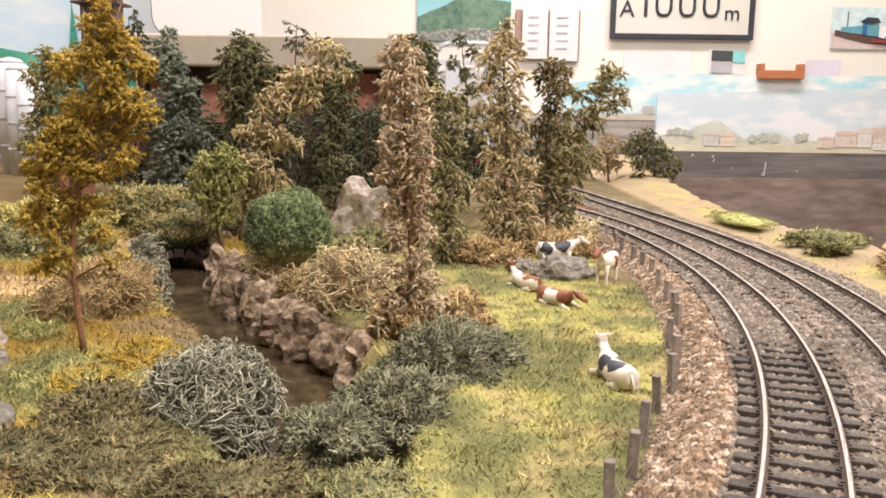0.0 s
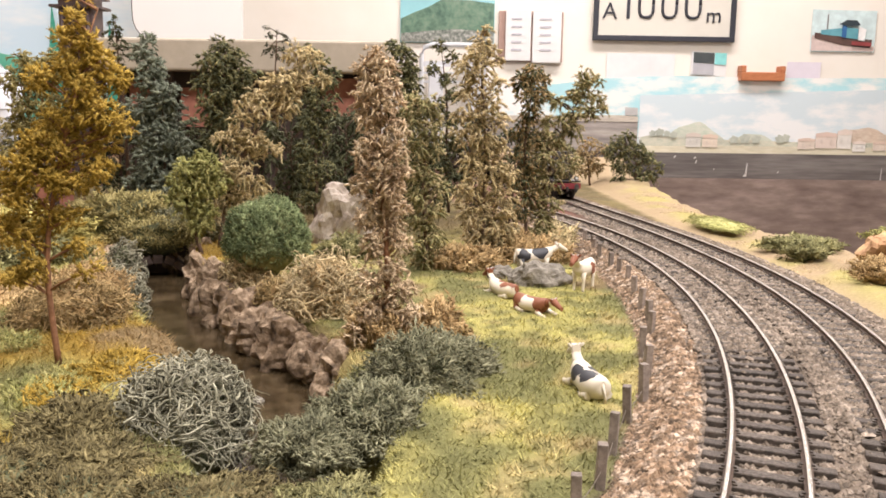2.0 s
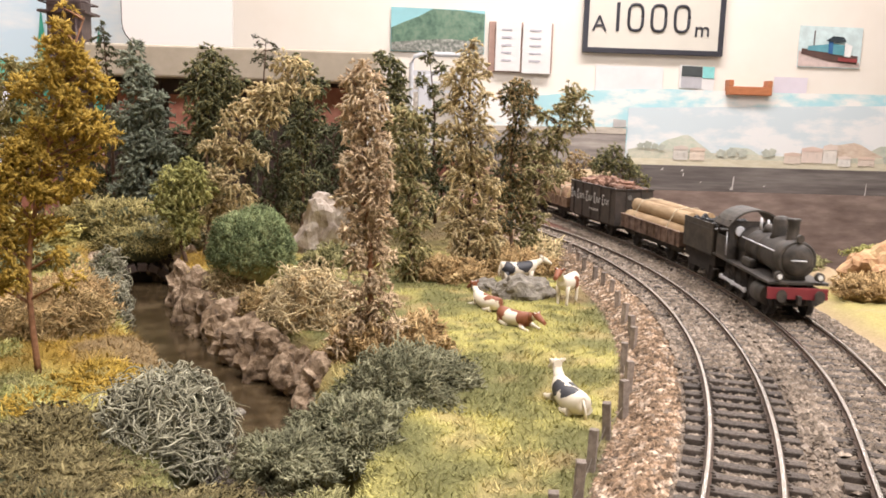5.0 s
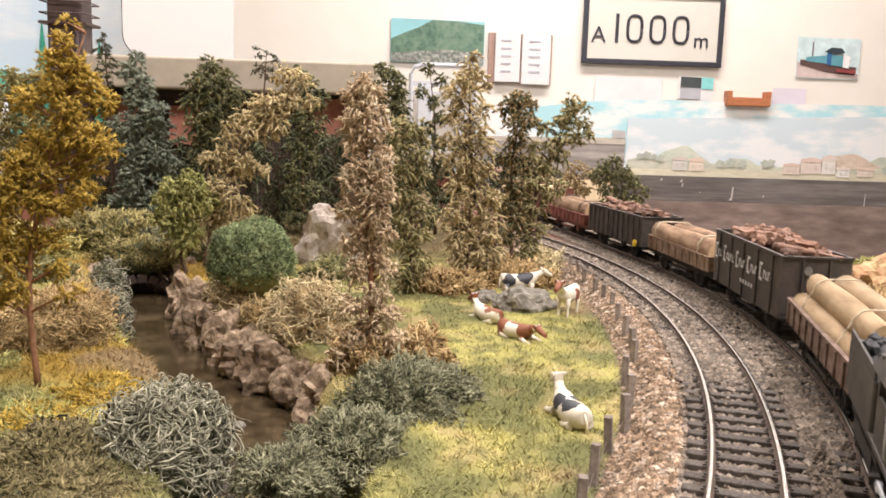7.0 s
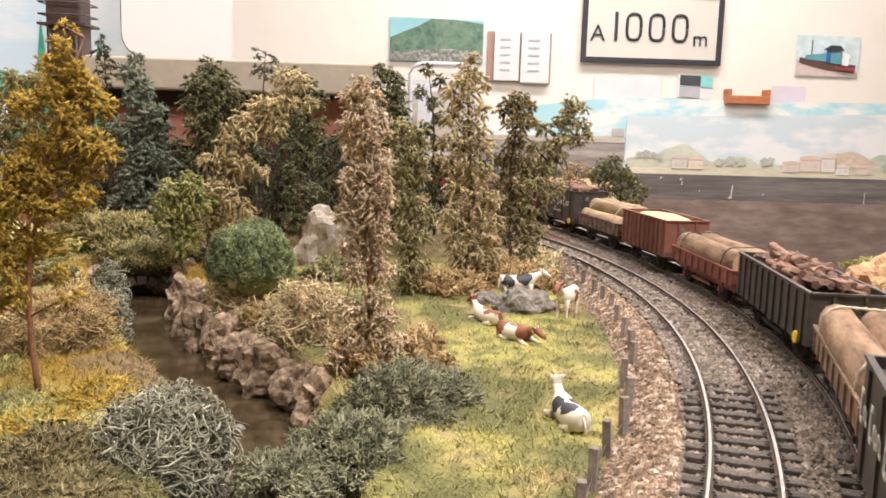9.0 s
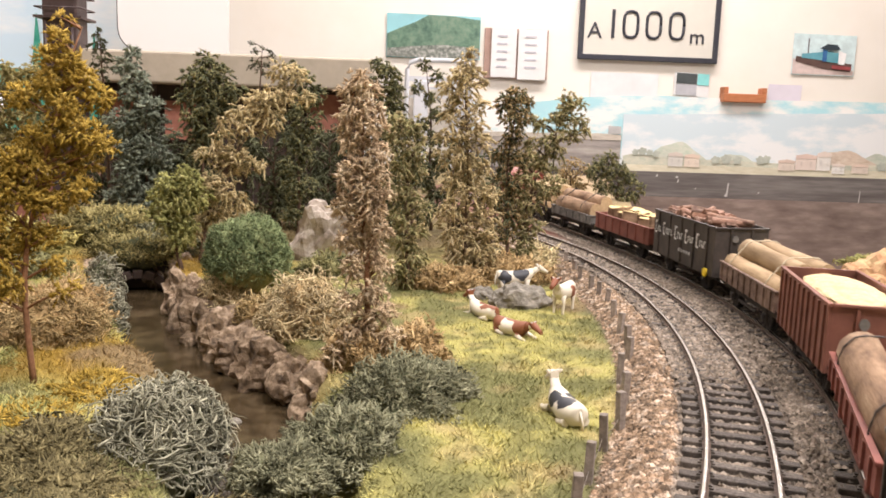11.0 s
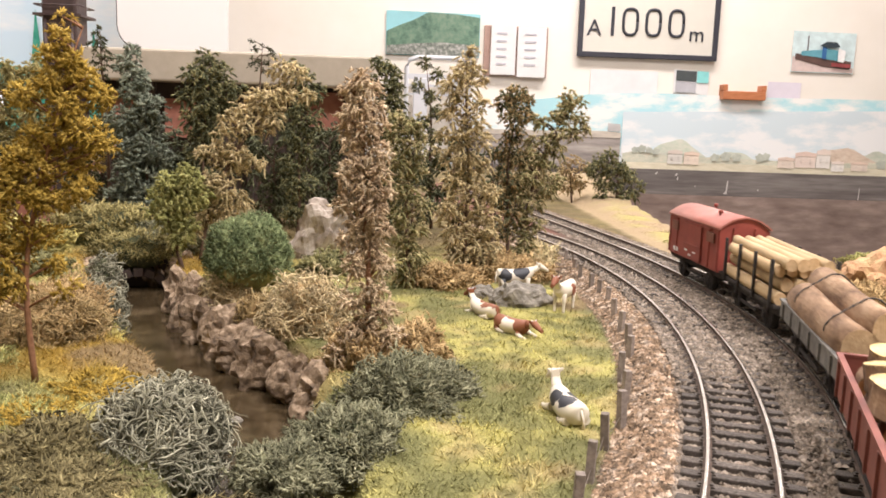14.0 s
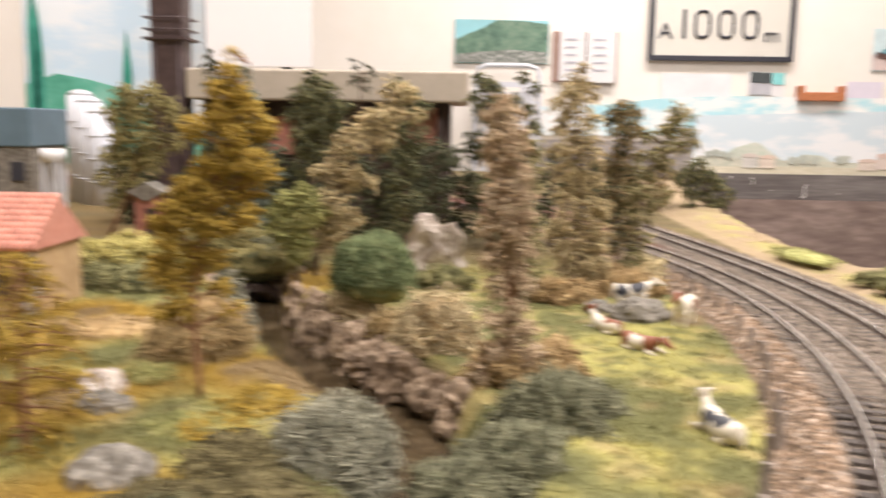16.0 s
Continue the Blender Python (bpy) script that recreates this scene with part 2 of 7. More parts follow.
near_line = centre_line(NEAR, 0.15, 0.70, 0.80, 0.42)
far_line = centre_line(FAR, 0.20, 0.68, 0.86, 0.42)


def arc(line, y_zero=None):
    s = np.concatenate([[0], np.cumsum(np.linalg.norm(np.diff(line, axis=0), axis=1))])
    if y_zero is not None:
        s = s - np.interp(y_zero, line[: len(line) // 2, 1], s[: len(line) // 2])
    return s


far_s = arc(far_line, 0.4)
near_s = arc(near_line, 0.4)


def on_line(line, s_all, s):
    x, y = np.interp(s, s_all, line[:, 0]), np.interp(s, s_all, line[:, 1])
    x2, y2 = np.interp(s + 0.003, s_all, line[:, 0]), np.interp(s + 0.003, s_all, line[:, 1])
    x1, y1 = np.interp(s - 0.003, s_all, line[:, 0]), np.interp(s - 0.003, s_all, line[:, 1])
    return x, y, math.atan2(y2 - y1, x2 - x1)


# ---- terrain ----
STREAM = np.array([(-0.03, 0.20), (-0.044, 0.235), (-0.047, 0.262), (-0.052, 0.288), (-0.067, 0.312), (-0.090, 0.348), (-0.117, 0.391), (-0.142, 0.436), (-0.158, 0.485), (-0.172, 0.535), (-0.185, 0.57)])
SHORE = np.array([(-0.3, 0.30), (0.2, 0.285), (0.35, 0.272), (0.461, 0.268), (0.519, 0.256), (0.623, 0.237), (0.75, 0.238), (0.9, 0.248), (1.06, 0.275), (1.4, 0.34), (2.2, 0.5)])


def polyline_distance(P, line):
    best = np.full(len(P), 9.0)
    for a, b in zip(line, line[1:]):
        ab = b - a
        t = np.clip(((P - a) @ ab) / (ab @ ab), 0, 1)
        best = np.minimum(best, np.linalg.norm(P - a - t[:, None] * ab, axis=1))
    return best


def smooth(a, b, x):
    t = np.clip((x - a) / (b - a), 0, 1)
    return t * t * (3 - 2 * t)


def nz(P, scale, off=0.0):
    return np.array([noise.noise((x * scale + off, y * scale - off, off * 0.37)) for x, y in P])


def track_distance(P):
    return np.minimum(polyline_distance(P, near_line[::20]), polyline_distance(P, far_line[::20]))


def height(P):
    P = np.asarray(P, float)
    x, y = P[:, 0], P[:, 1]
    h = -0.009 + 0.0014 * nz(P, 45, 3.1) + 0.0007 * nz(P, 160, 8.2)
    h += 0.010 * smooth(0.50, 0.72, y) * smooth(0.13, 0.05, x)
    h += 0.004 * smooth(-0.12, -0.3, x)
    d = track_distance(P)
    h = np.where(d < 0.035, h + (-0.0038 - h) * smooth(0.035, 0.021, d), h)
    # sandy bank between the outer track and the edge of the board
    shore = np.interp(y, SHORE[:, 0], SHORE[:, 1]) + 0.006 * nz(P, 25, 5.5)
    fx = np.interp(y, far_line[: len(far_line) // 2, 1], far_line[: len(far_line) // 2, 0])
    bank = smooth(0.024, 0.05, x - fx) * (y < 1.1)
    h += bank * (0.003 + 0.003 * nz(P, 30, 1.7))
    h += smooth(0.75, 1.0, y) * 0.006 * bank
    # stream bed
    ds = polyline_distance(P, STREAM)
    bed = -0.034 + 0.001 * nz(P, 90, 2.2)
    h = bed + (h - bed) * smooth(0.014, 0.029, ds + 0.003 * nz(P, 70, 6.0))
    # edge of the board
    h = h + (-0.15 - h) * smooth(0.0, 0.012, x - shore)
    return h


C_GREEN, C_LIME, C_STRAW = np.array((0.155, 0.15, 0.062)), np.array((0.34, 0.305, 0.105)), np.array((0.38, 0.295, 0.145))
C_GOLD, C_SOIL, C_SAND, C_GRAVEL, C_BED = np.array((0.27, 0.175, 0.035)), np.array((0.17, 0.12, 0.07)), np.array((0.35, 0.262, 0.160)), np.array((0.17, 0.135, 0.108)), np.array((0.10, 0.08, 0.05))


def cover(P):
    P = np.asarray(P, float)
    x, y = P[:, 0], P[:, 1]

    def mix(c, to, f):
        return c + (to - c) * np.clip(f, 0, 1)[:, None]

    n1, n2, n3 = nz(P, 28, 1.0), nz(P, 70, 4.0), nz(P, 18, 9.0)
    c = np.tile(C_GREEN, (len(P), 1)).astype(float)
    c = mix(c, C_LIME, smooth(-0.22, 0.22, n1 + 0.35 * n2))
    n4 = nz(P, 150, 12.0)
    c = mix(c, C_STRAW * 0.9, smooth(0.05, 0.45, n2 + 0.3 * n3) * 0.6)
    c = mix(c, C_GREEN * 0.8, smooth(0.05, 0.4, n4 + 0.2 * n1) * 0.7)
    c = mix(c, C_GOLD, smooth(-0.04, -0.13, x) * smooth(-0.3, 0.2, n3))
    c = mix(c, C_SOIL, smooth(0.25, 0.5, n3 + 0.3 * n2) * 0.8)
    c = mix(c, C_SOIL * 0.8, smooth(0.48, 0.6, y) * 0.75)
    d = track_distance(P)
    c = mix(c, C_GRAVEL, smooth(0.036, 0.030, d + 0.004 * n2))
    fx = np.interp(y, far_line[: len(far_line) // 2, 1], far_line[: len(far_line) // 2, 0])
    c = mix(c, C_SAND, smooth(0.018, 0.028, x - fx))
    c = mix(c, C_LIME * 1.1, smooth(0.03, 0.05, x - fx) * smooth(-0.25, 0.15, n1 + 0.4 * n2) * 0.75 * smooth(1.0, 0.75, y))
    c = mix(c, np.array((0.20, 0.10, 0.075)), smooth(0.60, 0.68, y) * smooth(0.05, 0.03, d))
    c = mix(c, C_BED, smooth(0.022, 0.014, polyline_distance(P, STREAM)))
    return c


def colour_layer(me, cols):
    at = me.color_attributes.new("cover", "FLOAT_COLOR", "POINT")
    at.data.foreach_set("color", np.concatenate([cols, np.ones((len(cols), 1))], 1).ravel().astype(np.float32))


def build_ground():
    xs = np.concatenate([np.arange(-0.95, -0.30, 0.03), np.arange(-0.30, 0.30, 0.0028), np.arange(0.30, 0.56, 0.02)])
    ys = np.concatenate([np.arange(-1.25, 0.10, 0.05), np.arange(0.10, 0.62, 0.0028), np.arange(0.62, 1.0, 0.004), np.arange(1.0, 1.6, 0.04)])
    X, Y = np.meshgrid(xs, ys)
    P = np.stack([X.ravel(), Y.ravel()], 1)
    h = height(P)
    nx = len(xs)
    i = np.arange(len(ys) - 1)[:, None] * nx + np.arange(nx - 1)[None]
    f = np.stack([i, i + 1, i + nx + 1, i + nx], -1).reshape(-1, 4)
    ob = raw("ground", np.column_stack([P, h]), f, M["ground"], smooth=True)
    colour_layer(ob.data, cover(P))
    tagged(ob, "sculpted model landscape with meadow, stream bed and sandy bank", "ground", kind="structure")


build_ground()
ws = []
for a, b in zip(STREAM, STREAM[1:]):
    for k in range(4):
        ws.append(a + (b - a) * k / 4)
ws = np.array(ws)
wd = np.gradient(ws, axis=0)
wn = np.stack([-wd[:, 1], wd[:, 0]], 1) / np.linalg.norm(wd, axis=1)[:, None]
wv = np.concatenate([np.column_stack([ws + wn * w, np.full(len(ws), -0.0275)]) for w in (-0.024, -0.008, 0.008, 0.024)])
n = len(ws)
wf = [(j * n + k, j * n + k + 1, (j + 1) * n + k + 1, (j + 1) * n + k) for j in range(3) for k in range(n - 1)]
tagged(raw("water", wv, wf, M["water"], smooth=True), "still dark brown resin water of a narrow stream", "water", kind="structure")


def build_grass():
    n = 420000
    P = np.column_stack([rng.uniform(-0.27, 0.115, n), rng.uniform(0.13, 0.62, n)])
    keep = rng.uniform(size=n) < np.clip((0.20 / P[:, 1]) ** 1.3, 0, 1)
    P = P[keep]
    d = track_distance(P)
    ds = polyline_distance(P, STREAM)
    tuft = nz(P, 260, 2.7)
    P, tuft = P[(d > 0.030) & (ds > 0.023) & (tuft > -0.35)], tuft[(d > 0.030) & (ds > 0.023) & (tuft > -0.35)]
    bank = np.column_stack([rng.uniform(0.17, 0.27, 16000), rng.uniform(0.4, 0.85, 16000)])
    fx = np.interp(bank[:, 1], far_line[: len(far_line) // 2, 1], far_line[: len(far_line) // 2, 0])
    sx = np.interp(bank[:, 1], SHORE[:, 0], SHORE[:, 1])
    bank = bank[(bank[:, 0] - fx > 0.034) & (bank[:, 0] < sx - 0.004) & (nz(bank, 40, 1.0) > 0.0)]
    P = np.concatenate([P, bank])
    tuft = np.concatenate([tuft, np.zeros(len(bank))])
    n = len(P)
    h = height(P)
    base = np.column_stack([P, h - 0.0003])
    up = np.column_stack([rng.normal(0, 1.0, n), rng.normal(0, 1.0, n), rng.uniform(0.15, 1.0, n)])
    wild = 1 + 0.8 * smooth(-0.05, -0.14, P[:, 0]) + 1.2 * np.clip(nz(P, 55, 6.6), 0, 1)
    up *= (rng.uniform(0.0012, 0.0034, n) * wild * (0.8 + 0.6 * np.clip(tuft, 0, 1)) / np.linalg.norm(up, axis=1))[:, None]
    side = np.column_stack([rng.normal(size=n), rng.normal(size=n), rng.normal(0, 0.3, n)])
    side *= (0.00027 / np.linalg.norm(side, axis=1))[:, None]
    v = np.stack([base - side, base + side, base + up], 1).reshape(-1, 3)
    f = np.arange(3 * n).reshape(-1, 3)
    ob = raw("grass", v, f, M["grass"])
    colour_layer(ob.data, np.repeat(cover(P) * 1.45, 3, axis=0))
    tagged(ob, "short yellow-green static grass flock on the meadow", "grass", kind="stuff")


build_grass()


# ---- tracks ----
def build_track(name, line, s_all, lo, hi, label):
    track = tagged(empty(name), label, "railway track", "tracks on the layout", "structure")
    rails = ((-0.00825, "rail"), (0.00825, "rail"))
    prof = ((-0.0011, -0.0022), (0.0011, -0.0022), (0.0011, -0.0018), (0.0003, -0.0016), (0.0003, -0.0007), (0.0005, -0.0005), (0.0005, -0.0001), (0.0003, 0.0), (-0.0003, 0.0), (-0.0005, -0.0001), (-0.0005, -0.0005), (-0.0003, -0.0007), (-0.0003, -0.0016), (-0.0011, -0.0018))
    ss = np.arange(lo, hi, 0.006)
    for off, nm in rails:
        v, f, mi = [], [], []
        k = len(prof)
        for i, s in enumerate(ss):
            x, y, a = on_line(line, s_all, s)
            nx, ny = math.sin(a), -math.cos(a)
            v += [(x + nx * (off + u), y + ny * (off + u), w) for u, w in prof]
            if i:
                for j in range(k):
                    f.append(((i - 1) * k + j, i * k + j, i * k + (j + 1) % k, (i - 1) * k + (j + 1) % k))
                    mi.append(0 if 5 <= j <= 9 else 1)
        ob = raw(nm, v, f, [M["rail_top"], M["rail_side"]], track, "worn steel rail with rusty sides")
        ob.data.polygons.foreach_set("material_index", mi)
    me = bpy.data.meshes.new("sleeper")
    bm = bmesh.new()
    box(bm, 0, 0, -0.0032, 0.029, 0.0034, 0.002, 0.0003)
    for sx in (-1, 1):
        box(bm, sx * 0.00825, 0, -0.00205, 0.0042, 0.0022, 0.0005)
        box(bm, sx * 0.00825 + 0.0013, 0, -0.0017, 0.0008, 0.001, 0.0006)
        box(bm, sx * 0.00825 - 0.0013, 0, -0.0017, 0.0008, 0.001, 0.0006)
    bm.to_mesh(me)
    bm.free()
    me.materials.append(M["sleeper"])
    for s in np.arange(lo + 0.003, min(hi, 0.62), 0.0079):
        x, y, a = on_line(line, s_all, s)
        ob = link("sleeper", me, track)
        ob.matrix_basis = pose(x, y, 0, 0, 0, math.degrees(a) - 90 + rng.normal(0, 0.5))
    return track


near_track = build_track("inner_track", near_line, near_s, -0.42, 1.5, "curved model railway track with dark sleepers and bright rails")
far_track = build_track("outer_track", far_line, far_s, -1.70, 2.05, "curved model railway track half buried in ballast")


def build_stones(name, n, lo, hi, reach, z_lift, material, label, line_a, size):
    """Loose angular stones strewn over a strip of the bed."""
    s = lo + (hi - lo) * rng.uniform(size=n) ** 1.5 + rng.normal(0, 0.014, n)
    off = rng.uniform(reach[0], reach[1], n)
    line, s_all = line_a
    x, y = np.interp(s, s_all, line[:, 0]), np.interp(s, s_all, line[:, 1])
    dx = np.interp(s + 0.003, s_all, line[:, 0]) - x
    dy = np.interp(s + 0.003, s_all, line[:, 1]) - y
    l = np.hypot(dx, dy)
    P = np.column_stack([x + off * dy / l, y - off * dx / l])
    h = height(P)
    c = np.column_stack([P, h + z_lift])
    r = size * rng.uniform(0.5, 1.35, n)
    shape = np.array([(1, 0.2, 0), (-0.3, 0.9, 0.1), (-0.9, -0.5, 0), (0.4, -0.9, 0.15), (0.1, 0.1, 0.75), (-0.2, 0.15, 0.6)])
    a = rng.uniform(0, 6.3, n)
    ca, sa = np.cos(a), np.sin(a)
    v = shape[None] * (1 + rng.normal(0, 0.22, (n, 6, 3)))
    w = np.stack([v[..., 0] * ca[:, None] - v[..., 1] * sa[:, None], v[..., 0] * sa[:, None] + v[..., 1] * ca[:, None], v[..., 2]], -1) * r[:, None, None]
    w = (w + c[:, None]).reshape(-1, 3)
    tri = np.array([(0, 1, 4), (1, 5, 4), (1, 2, 5), (2, 3, 5), (3, 4, 5), (3, 0, 4)])
    f = (np.arange(n)[:, None, None] * 6 + tri[None]).reshape(-1, 3)
    ob = raw(name, w, f, material)
    tagged(ob, label, "ballast", kind="stuff")
    return ob


build_stones("ballast", 15500, -0.28, 0.62, (-0.0155, 0.022), 0.0002, M["stone_ballast"], "grey-brown crushed stone ballast under the tracks", (near_line, near_s), 0.00095)
build_stones("ballast", 20500, -0.2, 0.62, (-0.022, 0.024), 0.0011, M["stone_ballast"], "grey-brown crushed stone ballast under the tracks", (far_line, far_s), 0.00095)
build_stones("gravel", 14000, -0.3, 0.45, (-0.034, -0.016), 0.0002, M["stone_rust"], "rusty red and white gravel on the track shoulder", (near_line, near_s), 0.00092)

build_stones("ballast", 9000, -0.125, 0.55, (-0.0155, 0.0155), 0.0013, M["stone_ballast"], "grey-brown stones strewn over the sleepers", (near_line, near_s), 0.0010)

# ---- fence ----
POSTS = [(0.103, 0.517), (0.106, 0.505), (0.103, 0.487), (0.101, 0.462), (0.102, 0.436), (0.103, 0.421), (0.103, 0.401), (0.099, 0.373), (0.096, 0.346), (0.093, 0.324), (0.089, 0.305), (0.079, 0.279), (0.075, 0.256), (0.068, 0.235), (0.059, 0.218), (0.051, 0.197), (0.044, 0.178), (0.035, 0.161)]


def build_fence():
    fence = tagged(empty("fence"), "row of weathered grey wooden fence posts beside the track", "fence")
    me = bpy.data.meshes.new("post")
    bm = bmesh.new()
    box(bm, 0, 0, -0.0065, 0.0023, 0.0023, 0.0165, 0.0002)
    bm.to_mesh(me)
    bm.free()
    me.materials.append(M["post"])
    for x, y in POSTS:
        ob = link("post", me, fence)
        ob.matrix_basis = pose(x, y, rng.normal(0.0006, 0.0006), rng.normal(0, 2.5), rng.normal(0, 2.5), rng.uniform(0, 90))
    wire = Tubes()
    for (x, y), (x2, y2) in zip(POSTS, POSTS[1:]):
        if y > 0.3:
            continue
        u = np.linspace(0, 1, 6)
        z = -0.0045 - 0.0012 * np.sin(np.pi * u)
        wire.add(np.column_stack([x + (x2 - x) * u, y + (y2 - y) * u, z]), np.full(6, 0.00013))
    wire.make("wire", M["post"], fence, "thin sagging thread")


build_fence()


# ---- trees and bushes ----
def ground_z(x, y):
    return float(height([(x, y)])[0])


def tree(label, x, y, H, R, leaf_key, bark, lean=(0, 0), bare=0.15, n=5000, size=0.0026, prof="column", sink=0.001, nb=46, droop=0.35, z=None, spread=0.16, name="tree", tip=""):
    """Tapered trunk, limbs, and a crown of flock strands gathered round the limbs."""
    z = ground_z(x, y) if z is None else z
    root = tagged(empty(name, x, y, z - sink), label, "tree", "trees of the wood")
    top = np.array([lean[0], lean[1], H])
    us = np.linspace(0, 1, 14)
    wig = np.column_stack([np.sin(us * 7 + rng.uniform(0, 6)), np.cos(us * 6 + rng.uniform(0, 6)), np.zeros(14)]) * H * 0.012 * us[:, None]
    spine = us[:, None] * top + wig
    t = Tubes()
    r0 = 0.008 * H + 0.0004
    t.add(spine, r0 * (1 - us) ** 0.8 + 0.0002, 7)
    shape = dict(column=lambda u: 0.78 + 0.4 * np.sin(np.pi * u) - 0.3 * u**3, cone=lambda u: 1.2 - 0.95 * u, spire=lambda u: 1.15 - 0.62 * u, oval=lambda u: np.sin(np.pi * np.clip(0.12 + 0.86 * u, 0, 1)) ** 0.7, tuft=lambda u: 0.55 + 0.75 * np.sin(np.pi * np.clip(u * 0.95, 0, 1)) ** 1.2 - 0.25 * u**4)[prof]
    cs, outs, tipped = [], [], []
    per = max(12, n // nb)
    for i in range(nb):
        u = (i + rng.uniform(0, 1)) / nb
        a = i * 2.4 + rng.normal(0, 0.5)
        hgt = bare + (1 - bare) * u
        p0 = np.array([np.interp(hgt, us, spine[:, k]) for k in range(3)])
        ln = R * float(shape(u)) * rng.uniform(0.6, 1.35)
        d = np.array([math.cos(a), math.sin(a), rng.normal(0.25, 0.3)])
        q = np.linspace(0, 1, 5)[:, None]
        br = p0 + d * ln * q + np.array([0, 0, -droop * ln]) * q**2
        t.add(br, np.linspace(0.0005, 0.00018, 5), 3)
        # drooping fingers of flock along the limb, bushier near its end
        nf = 5
        share = max(5, per // nf)
        for j in range(nf):
            w0 = (0.25, 0.5, 0.7, 0.88, 1.0)[j]
            base = p0 + d * ln * w0 + np.array([0, 0, -droop * ln]) * w0**2 + rng.normal(0, 0.07, 3) * R
            yaw = a + rng.normal(0, 0.8)
            fl = R * rng.uniform(0.32, 0.62) * (0.6 + spread * 2.4)
            go = np.array([math.cos(yaw), math.sin(yaw), rng.normal(0.15, 0.3)])
            q = rng.uniform(0, 1, share)[:, None]
            line = base + go * fl * q + np.array([0, 0, -0.95 * fl]) * q**2
            o = rng.normal(size=(share, 3))
            o /= np.linalg.norm(o, axis=1)[:, None]
            fat = R * 0.105 * (0.6 + spread * 2.4) * (1.25 - 0.75 * q)
            cs.append(line + o * fat * rng.uniform(0.3, 1.0, (share, 1)))
            outs.append(0.9 * o + go * 0.7 + np.array([0, 0, -1.3]) * q)
            tipped.append((q[:, 0] * (0.4 + 0.6 * w0) * rng.uniform(0.7, 1.3)) > 0.46)
    t.make("trunk", bark, root, "thin brown trunk with fine limbs")
    cs, outs, tipped = np.concatenate(cs), np.concatenate(outs), np.concatenate(tipped)
    if tip:
        leaves("crown", cs[~tipped], size, M[leaf_key], root, outs[~tipped])
        leaves("tip_flock", cs[tipped], size, M[tip], root, outs[tipped], label="paler tips of the shoots")
    else:
        leaves("crown", cs, size, M[leaf_key], root, outs)
    return root


def shoots(name, base, way, length, radius, fuzz, spike, material, parent, tip=None, droop=0.55):
    """Drooping finger-like shoots: a tapering stem each, set all round with short flock spikes."""
    n = len(base)
    K, S = 3, 4
    q = np.linspace(0, 1, K)
    length, radius = length[:, None], radius[:, None]
    down = np.array([0, 0, -1.0])

    def at(u):
        return base[:, None] + way[:, None] * (length * u)[..., None] + down * (droop * length * u * u)[..., None]

    path = at(np.tile(q, (n, 1)))
    tang = way[:, None] + down * (2 * droop * q)[None, :, None]
    tang = tang / np.linalg.norm(tang, axis=2, keepdims=True)
    u = np.cross(tang, np.array([0.31, 0.2, 0.93]))
    u /= np.linalg.norm(u, axis=2, keepdims=True) + 1e-9
    w = np.cross(tang, u)
    ang = 2 * np.pi * np.arange(S) / S
    thick = radius * (0.75 + 0.5 * np.sin(np.pi * np.clip(q + 0.1, 0, 1)))[None] * np.where(q > 0.95, 0.45, 1.0)[None]
    ring = path[:, :, None] + thick[:, :, None, None] * (np.cos(ang)[None, None, :, None] * u[:, :, None] + np.sin(ang)[None, None, :, None] * w[:, :, None])
    v = ring.reshape(-1, 3)
    i, k, m = np.meshgrid(np.arange(n), np.arange(K - 1), np.arange(S), indexing="ij")
    a = i * K * S + k * S + m
    b = i * K * S + k * S + (m + 1) % S
    faces = np.concatenate([np.stack([a, b, b + S], -1).reshape(-1, 3), np.stack([a, b + S, a + S], -1).reshape(-1, 3)])
    # spikes
    N = n * fuzz
    who = np.repeat(np.arange(n), fuzz)
    uu = rng.uniform(0.05, 1.0, N)
    c = base[who] + way[who] * (length[who, 0] * uu)[:, None] + down * (droop * length[who, 0] * uu * uu)[:, None]
    tg = way[who] + down * (2 * droop * uu)[:, None]
    tg /= np.linalg.norm(tg, axis=1, keepdims=True)
    o = np.cross(tg, rng.normal(size=(N, 3)))
    o /= np.linalg.norm(o, axis=1, keepdims=True) + 1e-9
    d = 0.75 * o + 0.7 * tg + rng.normal(0, 0.2, (N, 3))
    d /= np.linalg.norm(d, axis=1, keepdims=True)
    L = spike * rng.uniform(0.6, 1.4, N)[:, None]
    foot = c + o * radius[who] * 0.6
    e1 = np.cross(d, rng.normal(size=(N, 3)))
    e1 /= np.linalg.norm(e1, axis=1, keepdims=True) + 1e-9
    e2 = np.cross(d, e1)
    W = L * 0.21
    sv = np.stack([foot + e1 * W, foot - 0.5 * e1 * W + 0.87 * e2 * W, foot - 0.5 * e1 * W - 0.87 * e2 * W, foot + d * L], 1)
    tri = np.array([(0, 1, 3), (1, 2, 3), (2, 0, 3)])

    def mesh(nm, vv, ff, mt, label=""):
        me = bpy.data.meshes.new(nm)
        me.vertices.add(len(vv))
        me.vertices.foreach_set("co", vv.ravel())
        me.loops.add(len(ff) * 3)
        me.loops.foreach_set("vertex_index", ff.ravel().astype(np.int32))
        me.polygons.add(len(ff))
        me.polygons.foreach_set("loop_start", np.arange(0, len(ff) * 3, 3, dtype=np.int32))
        me.update(calc_edges=True)
        return link(nm, me, parent, label, mt)

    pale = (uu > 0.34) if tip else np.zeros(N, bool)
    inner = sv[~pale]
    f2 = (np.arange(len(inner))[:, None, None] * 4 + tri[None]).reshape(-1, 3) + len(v)
